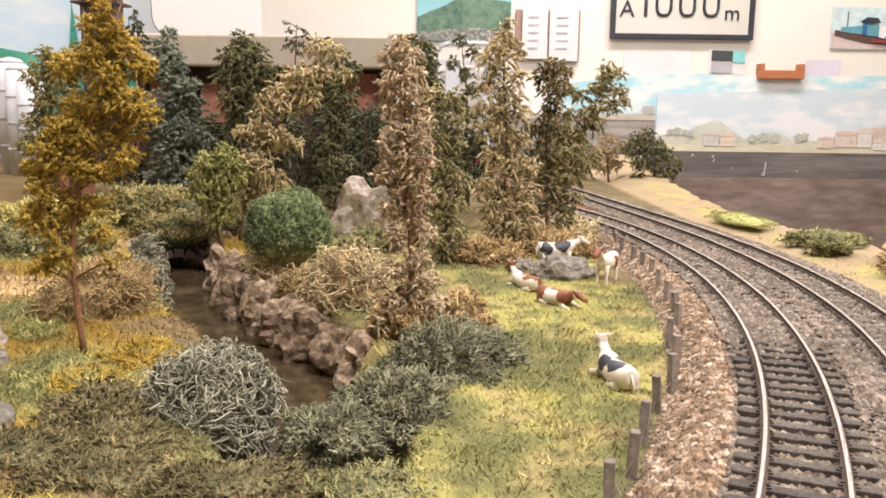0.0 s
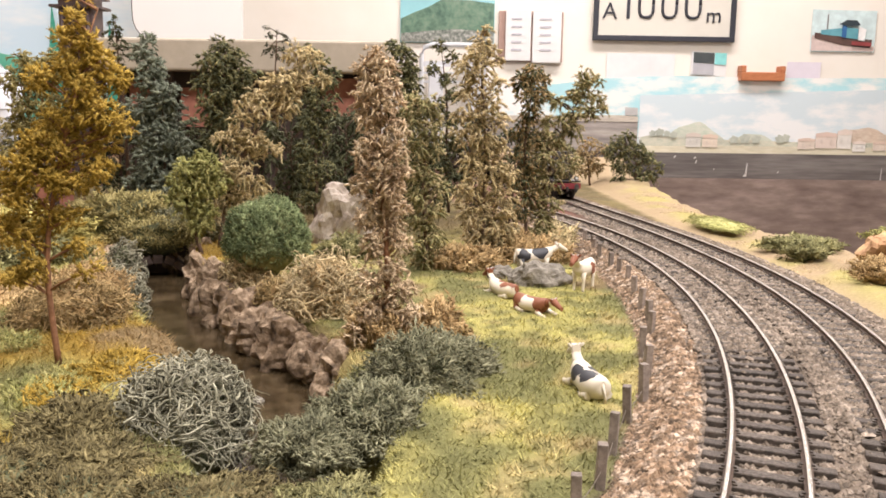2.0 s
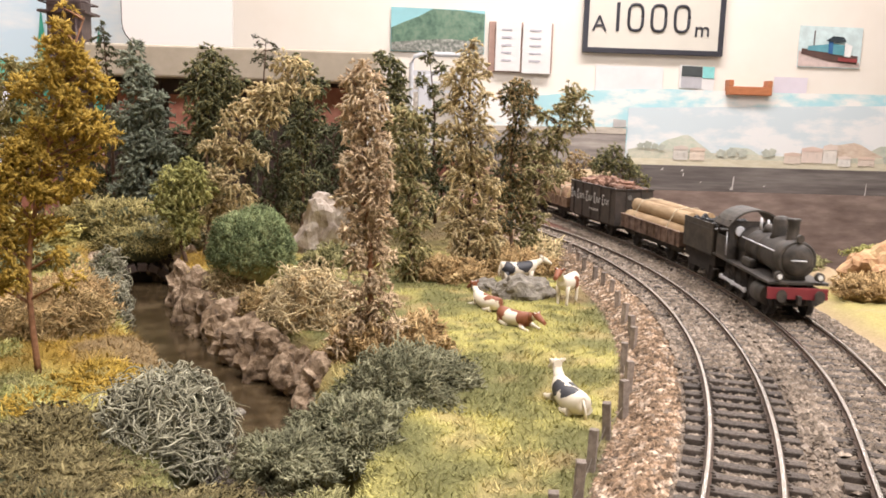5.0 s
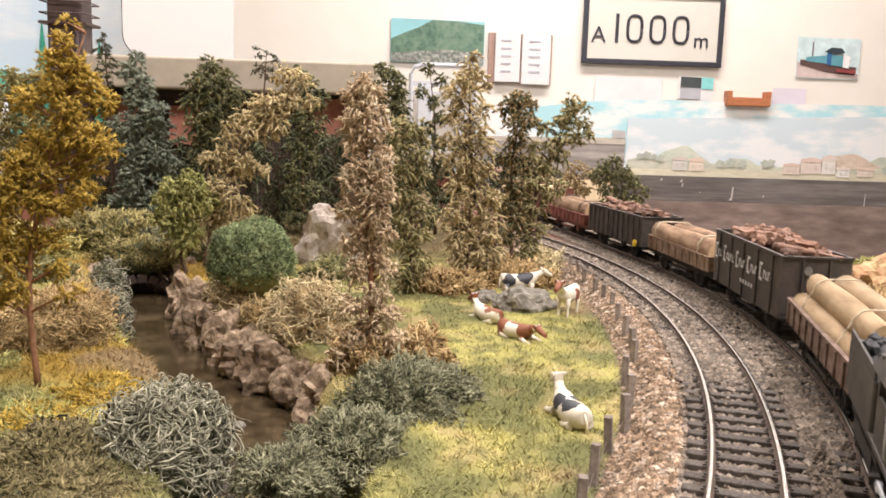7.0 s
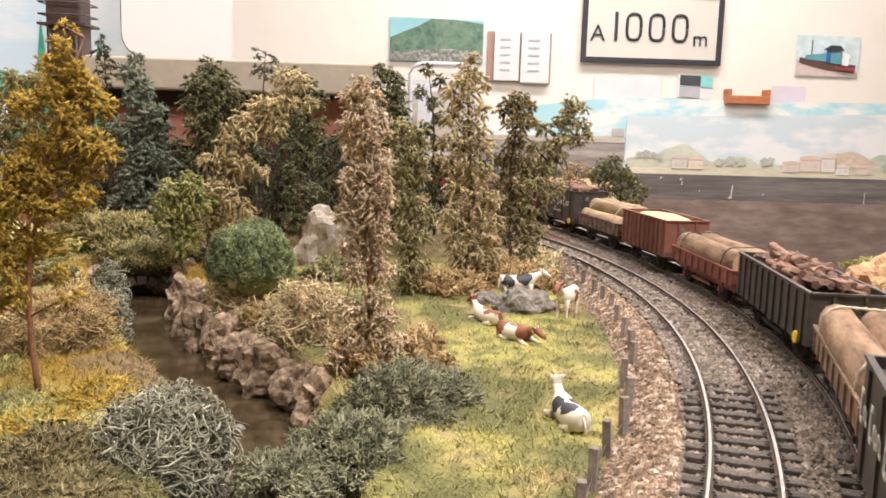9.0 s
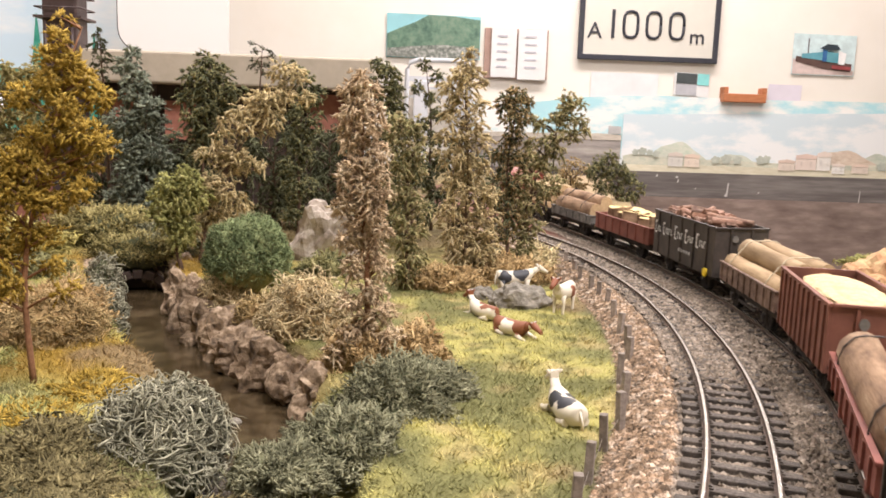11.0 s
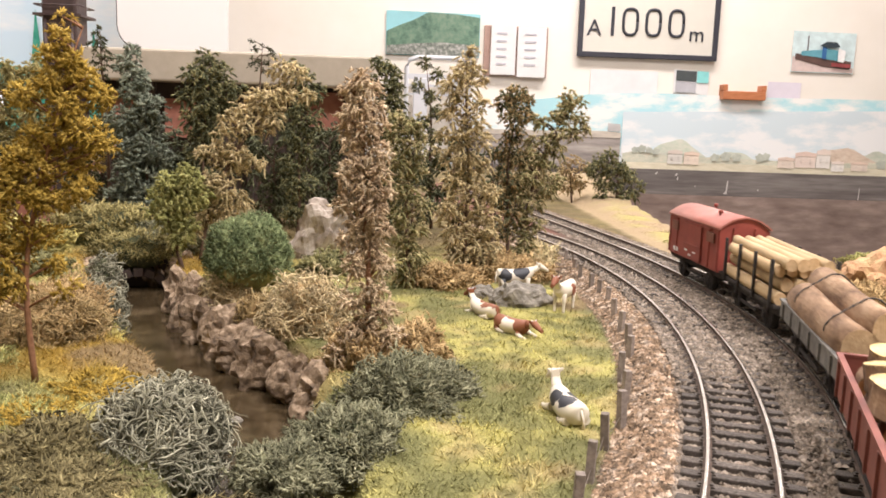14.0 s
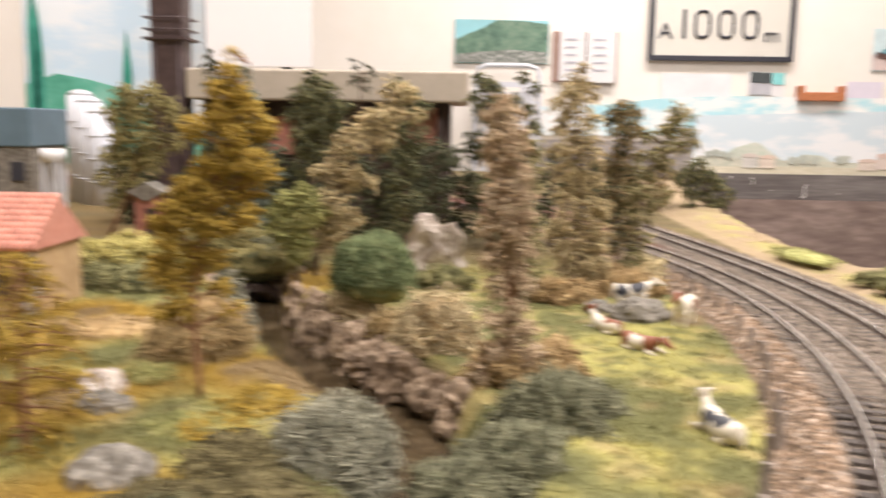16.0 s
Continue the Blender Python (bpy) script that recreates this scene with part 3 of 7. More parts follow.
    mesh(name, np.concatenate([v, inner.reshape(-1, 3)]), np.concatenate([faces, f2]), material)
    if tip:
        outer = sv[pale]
        mesh("tip_flock", outer.reshape(-1, 3), (np.arange(len(outer))[:, None, None] * 4 + tri[None]).reshape(-1, 3), tip, "paler tips of the shoots")


def clump_tree(label, x, y, clumps, leaf_key, bark, tip="", shoot=0.005, thick=0.0007, fuzz=9, spike=0.0013, dens=1.0, deep=1.0, droop=0.55, z=None, name="tree", trunk=0.0012, back=0.6):
    """A tapered trunk whose limbs carry foliage pads; pads are (across, height, radius) in millimetres."""
    z = (ground_z(x, y) if z is None else z) - 0.001
    root = tagged(empty(name, x, y, z), label, "tree", "trees of the wood")
    C = np.array(clumps, float) / 1000
    C[:, 1] -= z
    H = C[:, 1].max()
    A = np.column_stack([C[:, 1], C[:, 1] ** 2])
    lean = np.linalg.lstsq(A, C[:, 0], rcond=None)[0]
    us = np.linspace(0, 1, 14)
    hz = us * H * 0.98
    spine = np.column_stack([lean[0] * hz + lean[1] * hz**2 + 0.0009 * np.sin(us * 9 + x * 90), 0.001 * np.sin(us * 7 + y * 50), hz])
    t = Tubes()
    t.add(spine, trunk * (1 - us) ** 0.8 + 0.0002, 7)
    bases, ways, lens = [], [], []
    for i, (cx, cz, r) in enumerate(C):
        sx = np.interp(cz, hz, spine[:, 0])
        half = max(abs(cx - sx) * 0.5, r * 0.8) * deep
        for rear in (0, 1):
            cy = (-0.35 * half if not rear else 0.9 * half) + rng.normal(0, 0.3) * half
            c = np.array([cx + rear * rng.normal(0, 0.4) * r, cy, cz + rear * rng.normal(0, 0.3) * r])
            foot_z = max(0.0, cz - abs(cx - sx) * 0.4 - r * 0.7)
            p0 = np.array([np.interp(foot_z, hz, spine[:, k]) for k in range(3)])
            g = np.linspace(0, 1, 5)[:, None]
            t.add(p0 + (c - p0) * g + np.array([0, 0, 0.15 * np.linalg.norm(c - p0)]) * g * (1 - g), np.linspace(0.0004, 0.00018, 5), 4)
            sl = min(shoot, r + 0.0010) * 0.72
            n = max(6, int(dens * 4 * math.pi * r * r / (sl * 2 * thick) * 0.62 * (back if rear else 1)))
            d = rng.normal(size=(n, 3))
            d[:, 1] -= 0.15
            d /= np.linalg.norm(d, axis=1, keepdims=True)
            bases.append(c + d * r * 1.05 * rng.uniform(0.02, 1.0, (n, 1)) ** 0.5)
            d = 0.5 * d + 0.85 * rng.normal(size=(n, 3)) * np.array([0.6, 0.6, 0.45]) + np.array([0, 0, 0.12])
            ways.append(d / np.linalg.norm(d, axis=1, keepdims=True))
            lens.append(sl * rng.uniform(0.45, 1.5, n))
    t.make("trunk", bark, root, "thin brown trunk with fine limbs")
    bases, ways, lens = np.concatenate(bases), np.concatenate(ways), np.concatenate(lens)
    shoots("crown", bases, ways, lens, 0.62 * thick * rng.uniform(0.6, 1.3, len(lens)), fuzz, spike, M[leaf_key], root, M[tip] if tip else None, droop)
    return root


def lump(bm, rx, ry, rz, rough=0.18, sub=3, freq=2.0, seed=0.0, flat=False):
    bmesh.ops.create_icosphere(bm, subdivisions=sub, radius=1.0)
    for v in bm.verts:
        p = v.co
        k = 1 + rough * noise.fractal(p * freq + Vector((seed, seed * 1.7, -seed)), 0.9, 2.0, 5) + (rough * 0.5 * noise.cell(p * freq * 1.6 + Vector((seed, 0, 0))) if flat else 0)
        v.co = Vector((p.x * rx * k, p.y * ry * k, p.z * rz * k))
    return bm


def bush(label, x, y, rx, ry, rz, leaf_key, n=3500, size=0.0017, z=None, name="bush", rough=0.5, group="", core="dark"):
    """A low mound of flock on a lumpy core, dark by default for its shaded inside."""
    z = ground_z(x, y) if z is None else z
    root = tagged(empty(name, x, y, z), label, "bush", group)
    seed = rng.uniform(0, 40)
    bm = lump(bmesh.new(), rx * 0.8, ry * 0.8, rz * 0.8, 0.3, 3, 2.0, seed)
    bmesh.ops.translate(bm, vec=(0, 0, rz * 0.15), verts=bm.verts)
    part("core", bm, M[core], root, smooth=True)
    d = rng.normal(size=(n, 3))
    d[:, 2] = np.abs(d[:, 2]) - 0.25
    d /= np.linalg.norm(d, axis=1)[:, None]
    k = np.array([1 + rough * noise.fractal(Vector(q) * 2.0 + Vector((seed, seed * 1.7, -seed)), 0.9, 2.0, 5) for q in d])
    k *= rng.uniform(0.78, 1.1, n)
    c = d * k[:, None] * np.array([rx, ry, rz]) + np.array([0, 0, rz * 0.15])
    leaves("foliage", c, size * 1.25, M[leaf_key], root, d)
    return root


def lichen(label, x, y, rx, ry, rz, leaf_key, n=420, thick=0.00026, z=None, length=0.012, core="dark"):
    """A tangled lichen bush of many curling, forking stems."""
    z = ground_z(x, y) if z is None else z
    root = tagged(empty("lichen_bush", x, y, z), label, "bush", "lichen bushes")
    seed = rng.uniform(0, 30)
    # core darker than the stems, standing in for shade inside the tangle
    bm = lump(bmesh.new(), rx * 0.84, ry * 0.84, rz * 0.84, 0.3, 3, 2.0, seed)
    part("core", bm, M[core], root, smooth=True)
    t = Tubes()
    for i in range(n):
        d = rng.normal(size=3)
        d[2] = abs(d[2]) * 0.9 - 0.1
        d /= np.linalg.norm(d)
        k = 1 + 0.3 * noise.fractal(Vector(d) * 2.0 + Vector((seed, seed * 1.7, -seed)), 0.9, 2.0, 5)
        p = d * np.array([rx, ry, rz]) * rng.uniform(0.72, 0.98) * k
        v = d * 0.5 + rng.normal(0, 0.6, 3)
        path = [p]
        step = length / 6 * rng.uniform(0.5, 1.1)
        for _ in range(6):
            v = v + rng.normal(0, 0.42, 3)
            q = p / (np.array([rx, ry, rz]) * k)
            if np.linalg.norm(q) > 1.02:
                v = v - 0.7 * d
            v /= np.linalg.norm(v)
            p = p + v * step
            path.append(p)
        path = np.array(path)
        th = thick * rng.uniform(0.65, 1.5)
        t.add(path, th * np.linspace(1.1, 0.5, 7), 3)
        b = path[3] + np.cumsum(rng.normal(0, 0.5, (3, 3)) * step + v * step * 0.5, axis=0)
        t.add(np.concatenate([path[3:4], b]), th * np.linspace(0.8, 0.4, 4), 3)
    t.make("tangle", M[leaf_key], root)
    return root


BK, BR = M["bark"], M["bark_red"]
# the tall golden tree and the trees of the wood
clump_tree("tall golden-yellow autumn tree with a thin reddish trunk", -0.1181, 0.266, [(13.8, 108, 1.3), (13.1, 101.6, 2.8), (9.8, 96, 3.4), (16.3, 94.6, 3.9), (19.6, 89.6, 4.3), (10.9, 87.5, 4.3), (23.2, 84.2, 3.9), (14.5, 80.7, 4.9), (24.2, 70.6, 3), (19.1, 73.9, 4.9), (26.3, 68, 1.3), (10.4, 71.9, 4.9), (3.4, 71.7, 3.4), (-0.7, 64.5, 4.3), (6.6, 63, 4.9), (15.7, 63.3, 3.9), (18.6, 56.2, 3.7), (21.9, 63.1, 1.5), (-2.8, 55.6, 4.3), (4.4, 52.2, 4.6), (-6.7, 57.2, 3.8), (11.8, 50.7, 3.4), (-7.2, 45.6, 4.3), (0.2, 41.3, 4.3), (7.9, 40.6, 2.8), (-6, 32.9, 4.3), (9.3, 31.5, 2.8), (-4.1, 23.8, 3.9), (12.3, 23, 2.3), (-12.2, 51.7, 4.3), (-13.7, 37.3, 4.3), (-11, 20.8, 2.8), (5, 52, 4), (-4, 62, 4.5), (-12, 36, 4), (2, 84, 4)], "gold", BR, shoot=0.0026, thick=0.00032, fuzz=10, spike=0.0012, dens=0.62, droop=0.3, trunk=0.0009)
clump_tree("slender cream and brown autumn tree at the stream", -0.0116, 0.292, [(-3.1, 93.8, 3.2), (-6.9, 89.9, 3.2), (0.3, 90.9, 3.2), (-3.9, 84.2, 4.6), (3.4, 84.1, 2.2), (-7.9, 79.8, 3.2), (0.2, 77.4, 4.2), (-5.6, 73.3, 4.2), (1.7, 69.6, 4.4), (-4.4, 64.3, 4.6), (4.3, 62.7, 3.4), (-7.7, 60.3, 3.2), (-0.3, 56.6, 5), (6.4, 54.8, 2.6), (-6.6, 51.6, 4), (2.2, 48.7, 4.8), (-2, 42.5, 4.8), (6.3, 42.8, 2.8), (-6.3, 38.4, 3.6), (1.7, 34.6, 4.8), (-3.4, 28.3, 4.4), (5.8, 29, 3.4), (1.4, 20.3, 4.4), (-3.9, 16, 4), (5.4, 12.1, 4), (0.7, 5.7, 4.8), (-5.7, 3.5, 3.6), (8.5, 3.8, 3.4), (-9.3, -2.9, 3), (0.9, -3.5, 4.4)], "brown", BR, shoot=0.0032, thick=0.00048, fuzz=9, spike=0.0011, dens=0.95, droop=0.5, trunk=0.0012)
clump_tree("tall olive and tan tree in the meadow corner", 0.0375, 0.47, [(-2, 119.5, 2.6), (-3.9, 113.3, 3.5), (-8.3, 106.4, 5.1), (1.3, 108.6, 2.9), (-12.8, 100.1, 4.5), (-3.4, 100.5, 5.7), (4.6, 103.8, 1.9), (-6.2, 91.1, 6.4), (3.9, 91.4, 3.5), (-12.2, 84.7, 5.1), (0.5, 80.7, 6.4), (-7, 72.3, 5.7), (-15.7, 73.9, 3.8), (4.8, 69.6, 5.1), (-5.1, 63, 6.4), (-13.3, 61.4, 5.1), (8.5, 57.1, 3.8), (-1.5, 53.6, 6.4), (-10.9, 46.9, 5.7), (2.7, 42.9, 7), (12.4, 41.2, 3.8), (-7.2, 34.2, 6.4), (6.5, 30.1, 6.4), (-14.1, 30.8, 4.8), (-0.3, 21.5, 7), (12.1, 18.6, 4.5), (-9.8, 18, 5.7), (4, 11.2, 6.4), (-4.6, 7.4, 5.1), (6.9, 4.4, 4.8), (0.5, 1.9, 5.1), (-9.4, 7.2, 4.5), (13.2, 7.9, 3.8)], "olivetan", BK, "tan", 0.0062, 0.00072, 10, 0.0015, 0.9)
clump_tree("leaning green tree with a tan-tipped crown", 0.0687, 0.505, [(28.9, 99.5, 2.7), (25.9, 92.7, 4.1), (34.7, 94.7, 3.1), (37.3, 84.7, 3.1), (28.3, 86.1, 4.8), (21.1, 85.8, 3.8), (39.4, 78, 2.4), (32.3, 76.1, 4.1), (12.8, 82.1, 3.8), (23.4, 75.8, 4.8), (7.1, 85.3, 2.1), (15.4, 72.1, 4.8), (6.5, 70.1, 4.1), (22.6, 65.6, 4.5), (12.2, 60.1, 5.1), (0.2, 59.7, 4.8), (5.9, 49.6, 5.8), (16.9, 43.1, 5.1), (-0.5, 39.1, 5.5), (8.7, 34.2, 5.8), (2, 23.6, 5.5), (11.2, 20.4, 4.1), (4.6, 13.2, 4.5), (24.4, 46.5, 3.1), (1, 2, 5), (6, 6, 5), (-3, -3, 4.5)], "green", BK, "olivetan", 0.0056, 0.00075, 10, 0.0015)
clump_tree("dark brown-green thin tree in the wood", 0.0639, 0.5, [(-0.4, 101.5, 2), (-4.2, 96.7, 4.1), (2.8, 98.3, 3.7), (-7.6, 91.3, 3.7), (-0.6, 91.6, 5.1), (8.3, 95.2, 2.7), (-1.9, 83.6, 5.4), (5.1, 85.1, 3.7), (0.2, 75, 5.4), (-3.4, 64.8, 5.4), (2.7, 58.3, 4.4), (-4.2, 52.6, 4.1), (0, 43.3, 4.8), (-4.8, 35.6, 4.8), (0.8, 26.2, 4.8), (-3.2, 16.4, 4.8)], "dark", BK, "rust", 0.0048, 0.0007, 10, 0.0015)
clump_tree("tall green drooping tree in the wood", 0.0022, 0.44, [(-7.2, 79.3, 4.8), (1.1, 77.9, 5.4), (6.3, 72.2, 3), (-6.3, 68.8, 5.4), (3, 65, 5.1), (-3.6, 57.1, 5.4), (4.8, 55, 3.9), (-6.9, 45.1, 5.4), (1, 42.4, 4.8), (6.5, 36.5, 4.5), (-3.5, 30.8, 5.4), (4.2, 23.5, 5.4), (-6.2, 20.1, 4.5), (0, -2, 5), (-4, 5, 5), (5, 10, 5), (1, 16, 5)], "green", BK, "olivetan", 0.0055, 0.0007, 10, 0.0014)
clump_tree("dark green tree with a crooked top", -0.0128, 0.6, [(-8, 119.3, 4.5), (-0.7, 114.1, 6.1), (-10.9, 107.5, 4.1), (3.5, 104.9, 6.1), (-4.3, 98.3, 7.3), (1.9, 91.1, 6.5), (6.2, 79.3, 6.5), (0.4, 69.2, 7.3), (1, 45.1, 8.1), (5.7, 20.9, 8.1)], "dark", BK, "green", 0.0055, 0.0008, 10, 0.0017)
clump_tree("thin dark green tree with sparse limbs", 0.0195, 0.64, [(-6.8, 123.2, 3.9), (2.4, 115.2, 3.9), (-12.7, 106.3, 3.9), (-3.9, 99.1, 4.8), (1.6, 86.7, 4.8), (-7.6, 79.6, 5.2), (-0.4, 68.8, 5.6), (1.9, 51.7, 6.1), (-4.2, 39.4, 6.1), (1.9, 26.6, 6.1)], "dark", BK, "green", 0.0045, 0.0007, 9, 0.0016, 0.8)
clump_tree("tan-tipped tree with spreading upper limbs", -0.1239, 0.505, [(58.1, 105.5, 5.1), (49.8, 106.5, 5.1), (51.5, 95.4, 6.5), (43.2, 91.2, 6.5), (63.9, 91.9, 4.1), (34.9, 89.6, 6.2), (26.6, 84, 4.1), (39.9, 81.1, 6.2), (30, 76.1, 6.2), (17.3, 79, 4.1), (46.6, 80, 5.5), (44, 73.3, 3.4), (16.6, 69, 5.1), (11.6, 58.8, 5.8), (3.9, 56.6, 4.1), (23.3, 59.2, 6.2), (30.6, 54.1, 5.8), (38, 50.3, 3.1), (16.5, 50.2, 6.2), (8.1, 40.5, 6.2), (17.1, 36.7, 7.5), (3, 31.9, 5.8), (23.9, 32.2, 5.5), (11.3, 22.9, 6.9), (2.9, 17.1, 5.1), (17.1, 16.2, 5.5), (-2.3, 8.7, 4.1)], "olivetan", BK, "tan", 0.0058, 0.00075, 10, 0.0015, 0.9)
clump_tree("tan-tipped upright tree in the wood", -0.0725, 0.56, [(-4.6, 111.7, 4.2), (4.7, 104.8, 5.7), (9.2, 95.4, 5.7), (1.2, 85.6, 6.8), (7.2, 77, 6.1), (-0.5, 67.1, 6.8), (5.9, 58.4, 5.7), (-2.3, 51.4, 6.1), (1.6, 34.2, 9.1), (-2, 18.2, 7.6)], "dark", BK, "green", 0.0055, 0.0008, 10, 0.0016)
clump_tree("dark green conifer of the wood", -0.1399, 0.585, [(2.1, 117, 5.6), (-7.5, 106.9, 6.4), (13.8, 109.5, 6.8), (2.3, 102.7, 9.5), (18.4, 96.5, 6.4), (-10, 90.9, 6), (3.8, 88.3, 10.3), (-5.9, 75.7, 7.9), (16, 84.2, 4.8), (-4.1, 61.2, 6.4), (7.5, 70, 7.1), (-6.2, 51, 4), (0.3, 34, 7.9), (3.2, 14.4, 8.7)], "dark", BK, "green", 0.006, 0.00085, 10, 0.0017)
clump_tree("blue-green conifer behind the golden tree", -0.1864, 0.6, [(-5.4, 120.7, 4.1), (-9.1, 111.3, 6.5), (-0.8, 103.1, 7.3), (-6, 92.5, 9.8), (5.5, 83.1, 9), (-10.3, 74.7, 9.8), (3.2, 67.4, 10.6), (-8.8, 55.1, 11.4), (7.7, 51.7, 10.6), (19.5, 47.3, 5.7), (-5.3, 35.3, 12.2), (14.5, 31.9, 9.8), (-14.3, 18.9, 10.6), (4.3, 18.7, 10.6), (20.2, 15.2, 8.1)], "blue", BK, shoot=0.0055, thick=0.0011, fuzz=12, spike=0.0019, dens=1.0, droop=0.3)
clump_tree("olive green tree with drooping crown", -0.298, 0.61, [(18.6, 104.7, 7.9), (34.7, 105.2, 7.9), (8, 92.4, 7.9), (47.4, 97.5, 6.2), (26.1, 90.5, 9.5), (52.7, 87.2, 5.4), (13.4, 76.5, 8.3), (33.6, 74.6, 9.5), (49.8, 71, 6.2), (4.6, 60, 7.5), (20.8, 58, 8.3), (37.9, 56.8, 6.2), (-0.2, 43.5, 6.2), (16, 39.8, 7), (28.1, 36, 6.2), (3.1, 26.3, 5.4)], "olive", BR, shoot=0.0060, thick=0.0008, fuzz=10, spike=0.0017)
clump_tree("round yellow-green shrub tree", -0.1295, 0.488, [(3.1, 47.2, 4.3), (-6.6, 40.4, 6.3), (6.3, 40.8, 6.6), (-11.6, 31, 6.3), (-0.3, 30.7, 7.6), (10.1, 31.1, 5), (-6.9, 19.3, 7.3), (2.8, 16.3, 6.6), (-15.3, 22.3, 4), (-1.2, 8.2, 5)], "lime", BK, "", 0.0042, 0.0007, 11, 0.0014, 1.1)
clump_tree("dark green shrub tree beside the outer track", 0.2403, 0.95, [(-23.1, 44.1, 6.4), (-10.4, 48.4, 7.1), (-30.2, 32.3, 7.1), (3.5, 35.9, 8.4), (-12.5, 31.6, 8.4), (15.3, 26, 6.4), (-21.3, 15.8, 7.1), (-1.7, 16.4, 8.4), (19.8, 8, 7.1), (-17.1, 1.6, 6.4), (8.5, 1.1, 7.1), (25.8, 16, 3.9)], "dark", BK, "green", 0.007, 0.0009, 10, 0.0022, 0.9)
clump_tree("rusty shrub tree beside the outer track", 0.1943, 0.97, [(-2.4, 42.3, 5.9), (12.2, 31, 6.6), (0.7, 22.7, 7.2), (-11.7, 30.2, 5.9), (9.3, 12.5, 6.6), (-7.2, 9.3, 6.6), (-20.7, 13.5, 5.9)], "rust", BK, "olivetan", 0.007, 0.0008, 9, 0.0022, 0.7)
tree("low golden tree beside the boulders", -0.151, 0.214, 0.058, 0.0145, "gold", BR, (0.0, 0.002), 0.02, 4500, 0.0018, "oval", nb=48)
tree("bare dark thin tree with few twigs", -0.216, 0.62, 0.140, 0.008, "dark", BK, (-0.004, 0), 0.75, 500, 0.0030, "column", nb=16)
tree("bare dark thin tree with few twigs", -0.118, 0.676, 0.136, 0.010, "dark", BK, (0.001, 0), 0.85, 260, 0.0030, "column", nb=10)
for tx, ty, th, tr in [(-0.165, 0.64, 0.075, 0.026), (-0.105, 0.64, 0.080, 0.026), (-0.04, 0.65, 0.072, 0.024), (-0.235, 0.66, 0.085, 0.030), (-0.012, 0.62, 0.085, 0.020), (-0.095, 0.60, 0.065, 0.018), (-0.052, 0.60, 0.075, 0.018), (0.035, 0.62, 0.075, 0.016), (0.062, 0.60, 0.065, 0.014), (-0.30, 0.67, 0.07, 0.028), (-0.145, 0.60, 0.06, 0.018), (0.005, 0.57, 0.065, 0.016), (-0.19, 0.63, 0.055, 0.02), (-0.07, 0.63, 0.085, 0.020)]:
    pads = [(1000 * tr * rng.uniform(-0.75, 0.75), 1000 * th * (0.06 + 0.9 * (k + rng.uniform(0, 1)) / 15), 1000 * tr * rng.uniform(0.22, 0.36)) for k in range(15)]
    clump_tree("dark green tree deep in the wood", tx, ty, pads, "dark", BK, shoot=0.007, thick=0.0010, fuzz=5, spike=0.0022, dens=0.6)
tree("olive shrub behind the inner track", 0.125, 0.90, 0.06, 0.026, "olivetan", BK, (0.0, 0), 0.05, 3200, 0.0036, "oval", nb=32)
tree("olive shrub behind the inner track", 0.16, 1.02, 0.05, 0.026, "moss", BK, (0.0, 0), 0.05, 2600, 0.0040, "oval", nb=30)

ball = bush("round clipped green ball bush on a short stem", -0.0735, 0.40, 0.0195, 0.0195, 0.0205, "ball", 12000, 0.0017, z=0.008, rough=0.15, core="green")
bm = bmesh.new()
rod(bm, (0, 0, -0.028), (0, 0, -0.006), 0.0018, 0.001)
part("stem", bm, BK, ball)
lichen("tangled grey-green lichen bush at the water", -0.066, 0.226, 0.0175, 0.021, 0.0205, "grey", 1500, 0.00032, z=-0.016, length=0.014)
bush("dark olive moss bush beside the grey lichen", -0.090, 0.214, 0.015, 0.016, 0.0085, "bog", 5200, 0.0017, z=-0.013, core="bog")
bush("golden moss at the foot of the golden tree", -0.104, 0.238, 0.013, 0.011, 0.0050, "gold", 3000, 0.0015, z=-0.012, core="olive")
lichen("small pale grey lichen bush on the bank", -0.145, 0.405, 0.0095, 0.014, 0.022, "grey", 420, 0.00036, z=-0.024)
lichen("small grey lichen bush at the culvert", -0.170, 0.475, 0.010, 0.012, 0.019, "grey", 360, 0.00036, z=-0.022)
lichen("tan tangled lichen bush on the cliff", -0.039, 0.345, 0.0190, 0.017, 0.0235, "beige", 1200, 0.00032, z=-0.010, core="rust")
lichen("tan tangled lichen tuft by the ball bush", -0.080, 0.395, 0.012, 0.010, 0.014, "beige", 480, 0.00032, z=-0.010, core="rust")
lichen("pale brown tangled lichen dome on the bank", -0.137, 0.325, 0.0220, 0.018, 0.0165, "dome", 1200, 0.00028, z=-0.011, core="rust")
lichen("dry tan lichen tuft among the bank rocks", -0.088, 0.413, 0.010, 0.009, 0.011, "beige", 320, 0.00032, z=-0.009, core="rust")
lichen("dry tan lichen tuft among the bank rocks", -0.061, 0.366, 0.010, 0.008, 0.010, "dome", 320, 0.00030, z=-0.010, core="rust")
bush("dark olive moss at the board front", -0.080, 0.195, 0.019, 0.012, 0.0045, "bog", 4200, 0.0015, z=-0.011, core="bog")
bush("brown dry bush behind the lichen dome", -0.152, 0.372, 0.022, 0.014, 0.0135, "rust", 3200, 0.0018, z=-0.011, core="rust")
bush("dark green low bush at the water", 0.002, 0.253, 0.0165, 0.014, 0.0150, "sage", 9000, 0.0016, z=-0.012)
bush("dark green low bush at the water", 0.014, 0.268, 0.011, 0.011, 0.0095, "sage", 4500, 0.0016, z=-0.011)
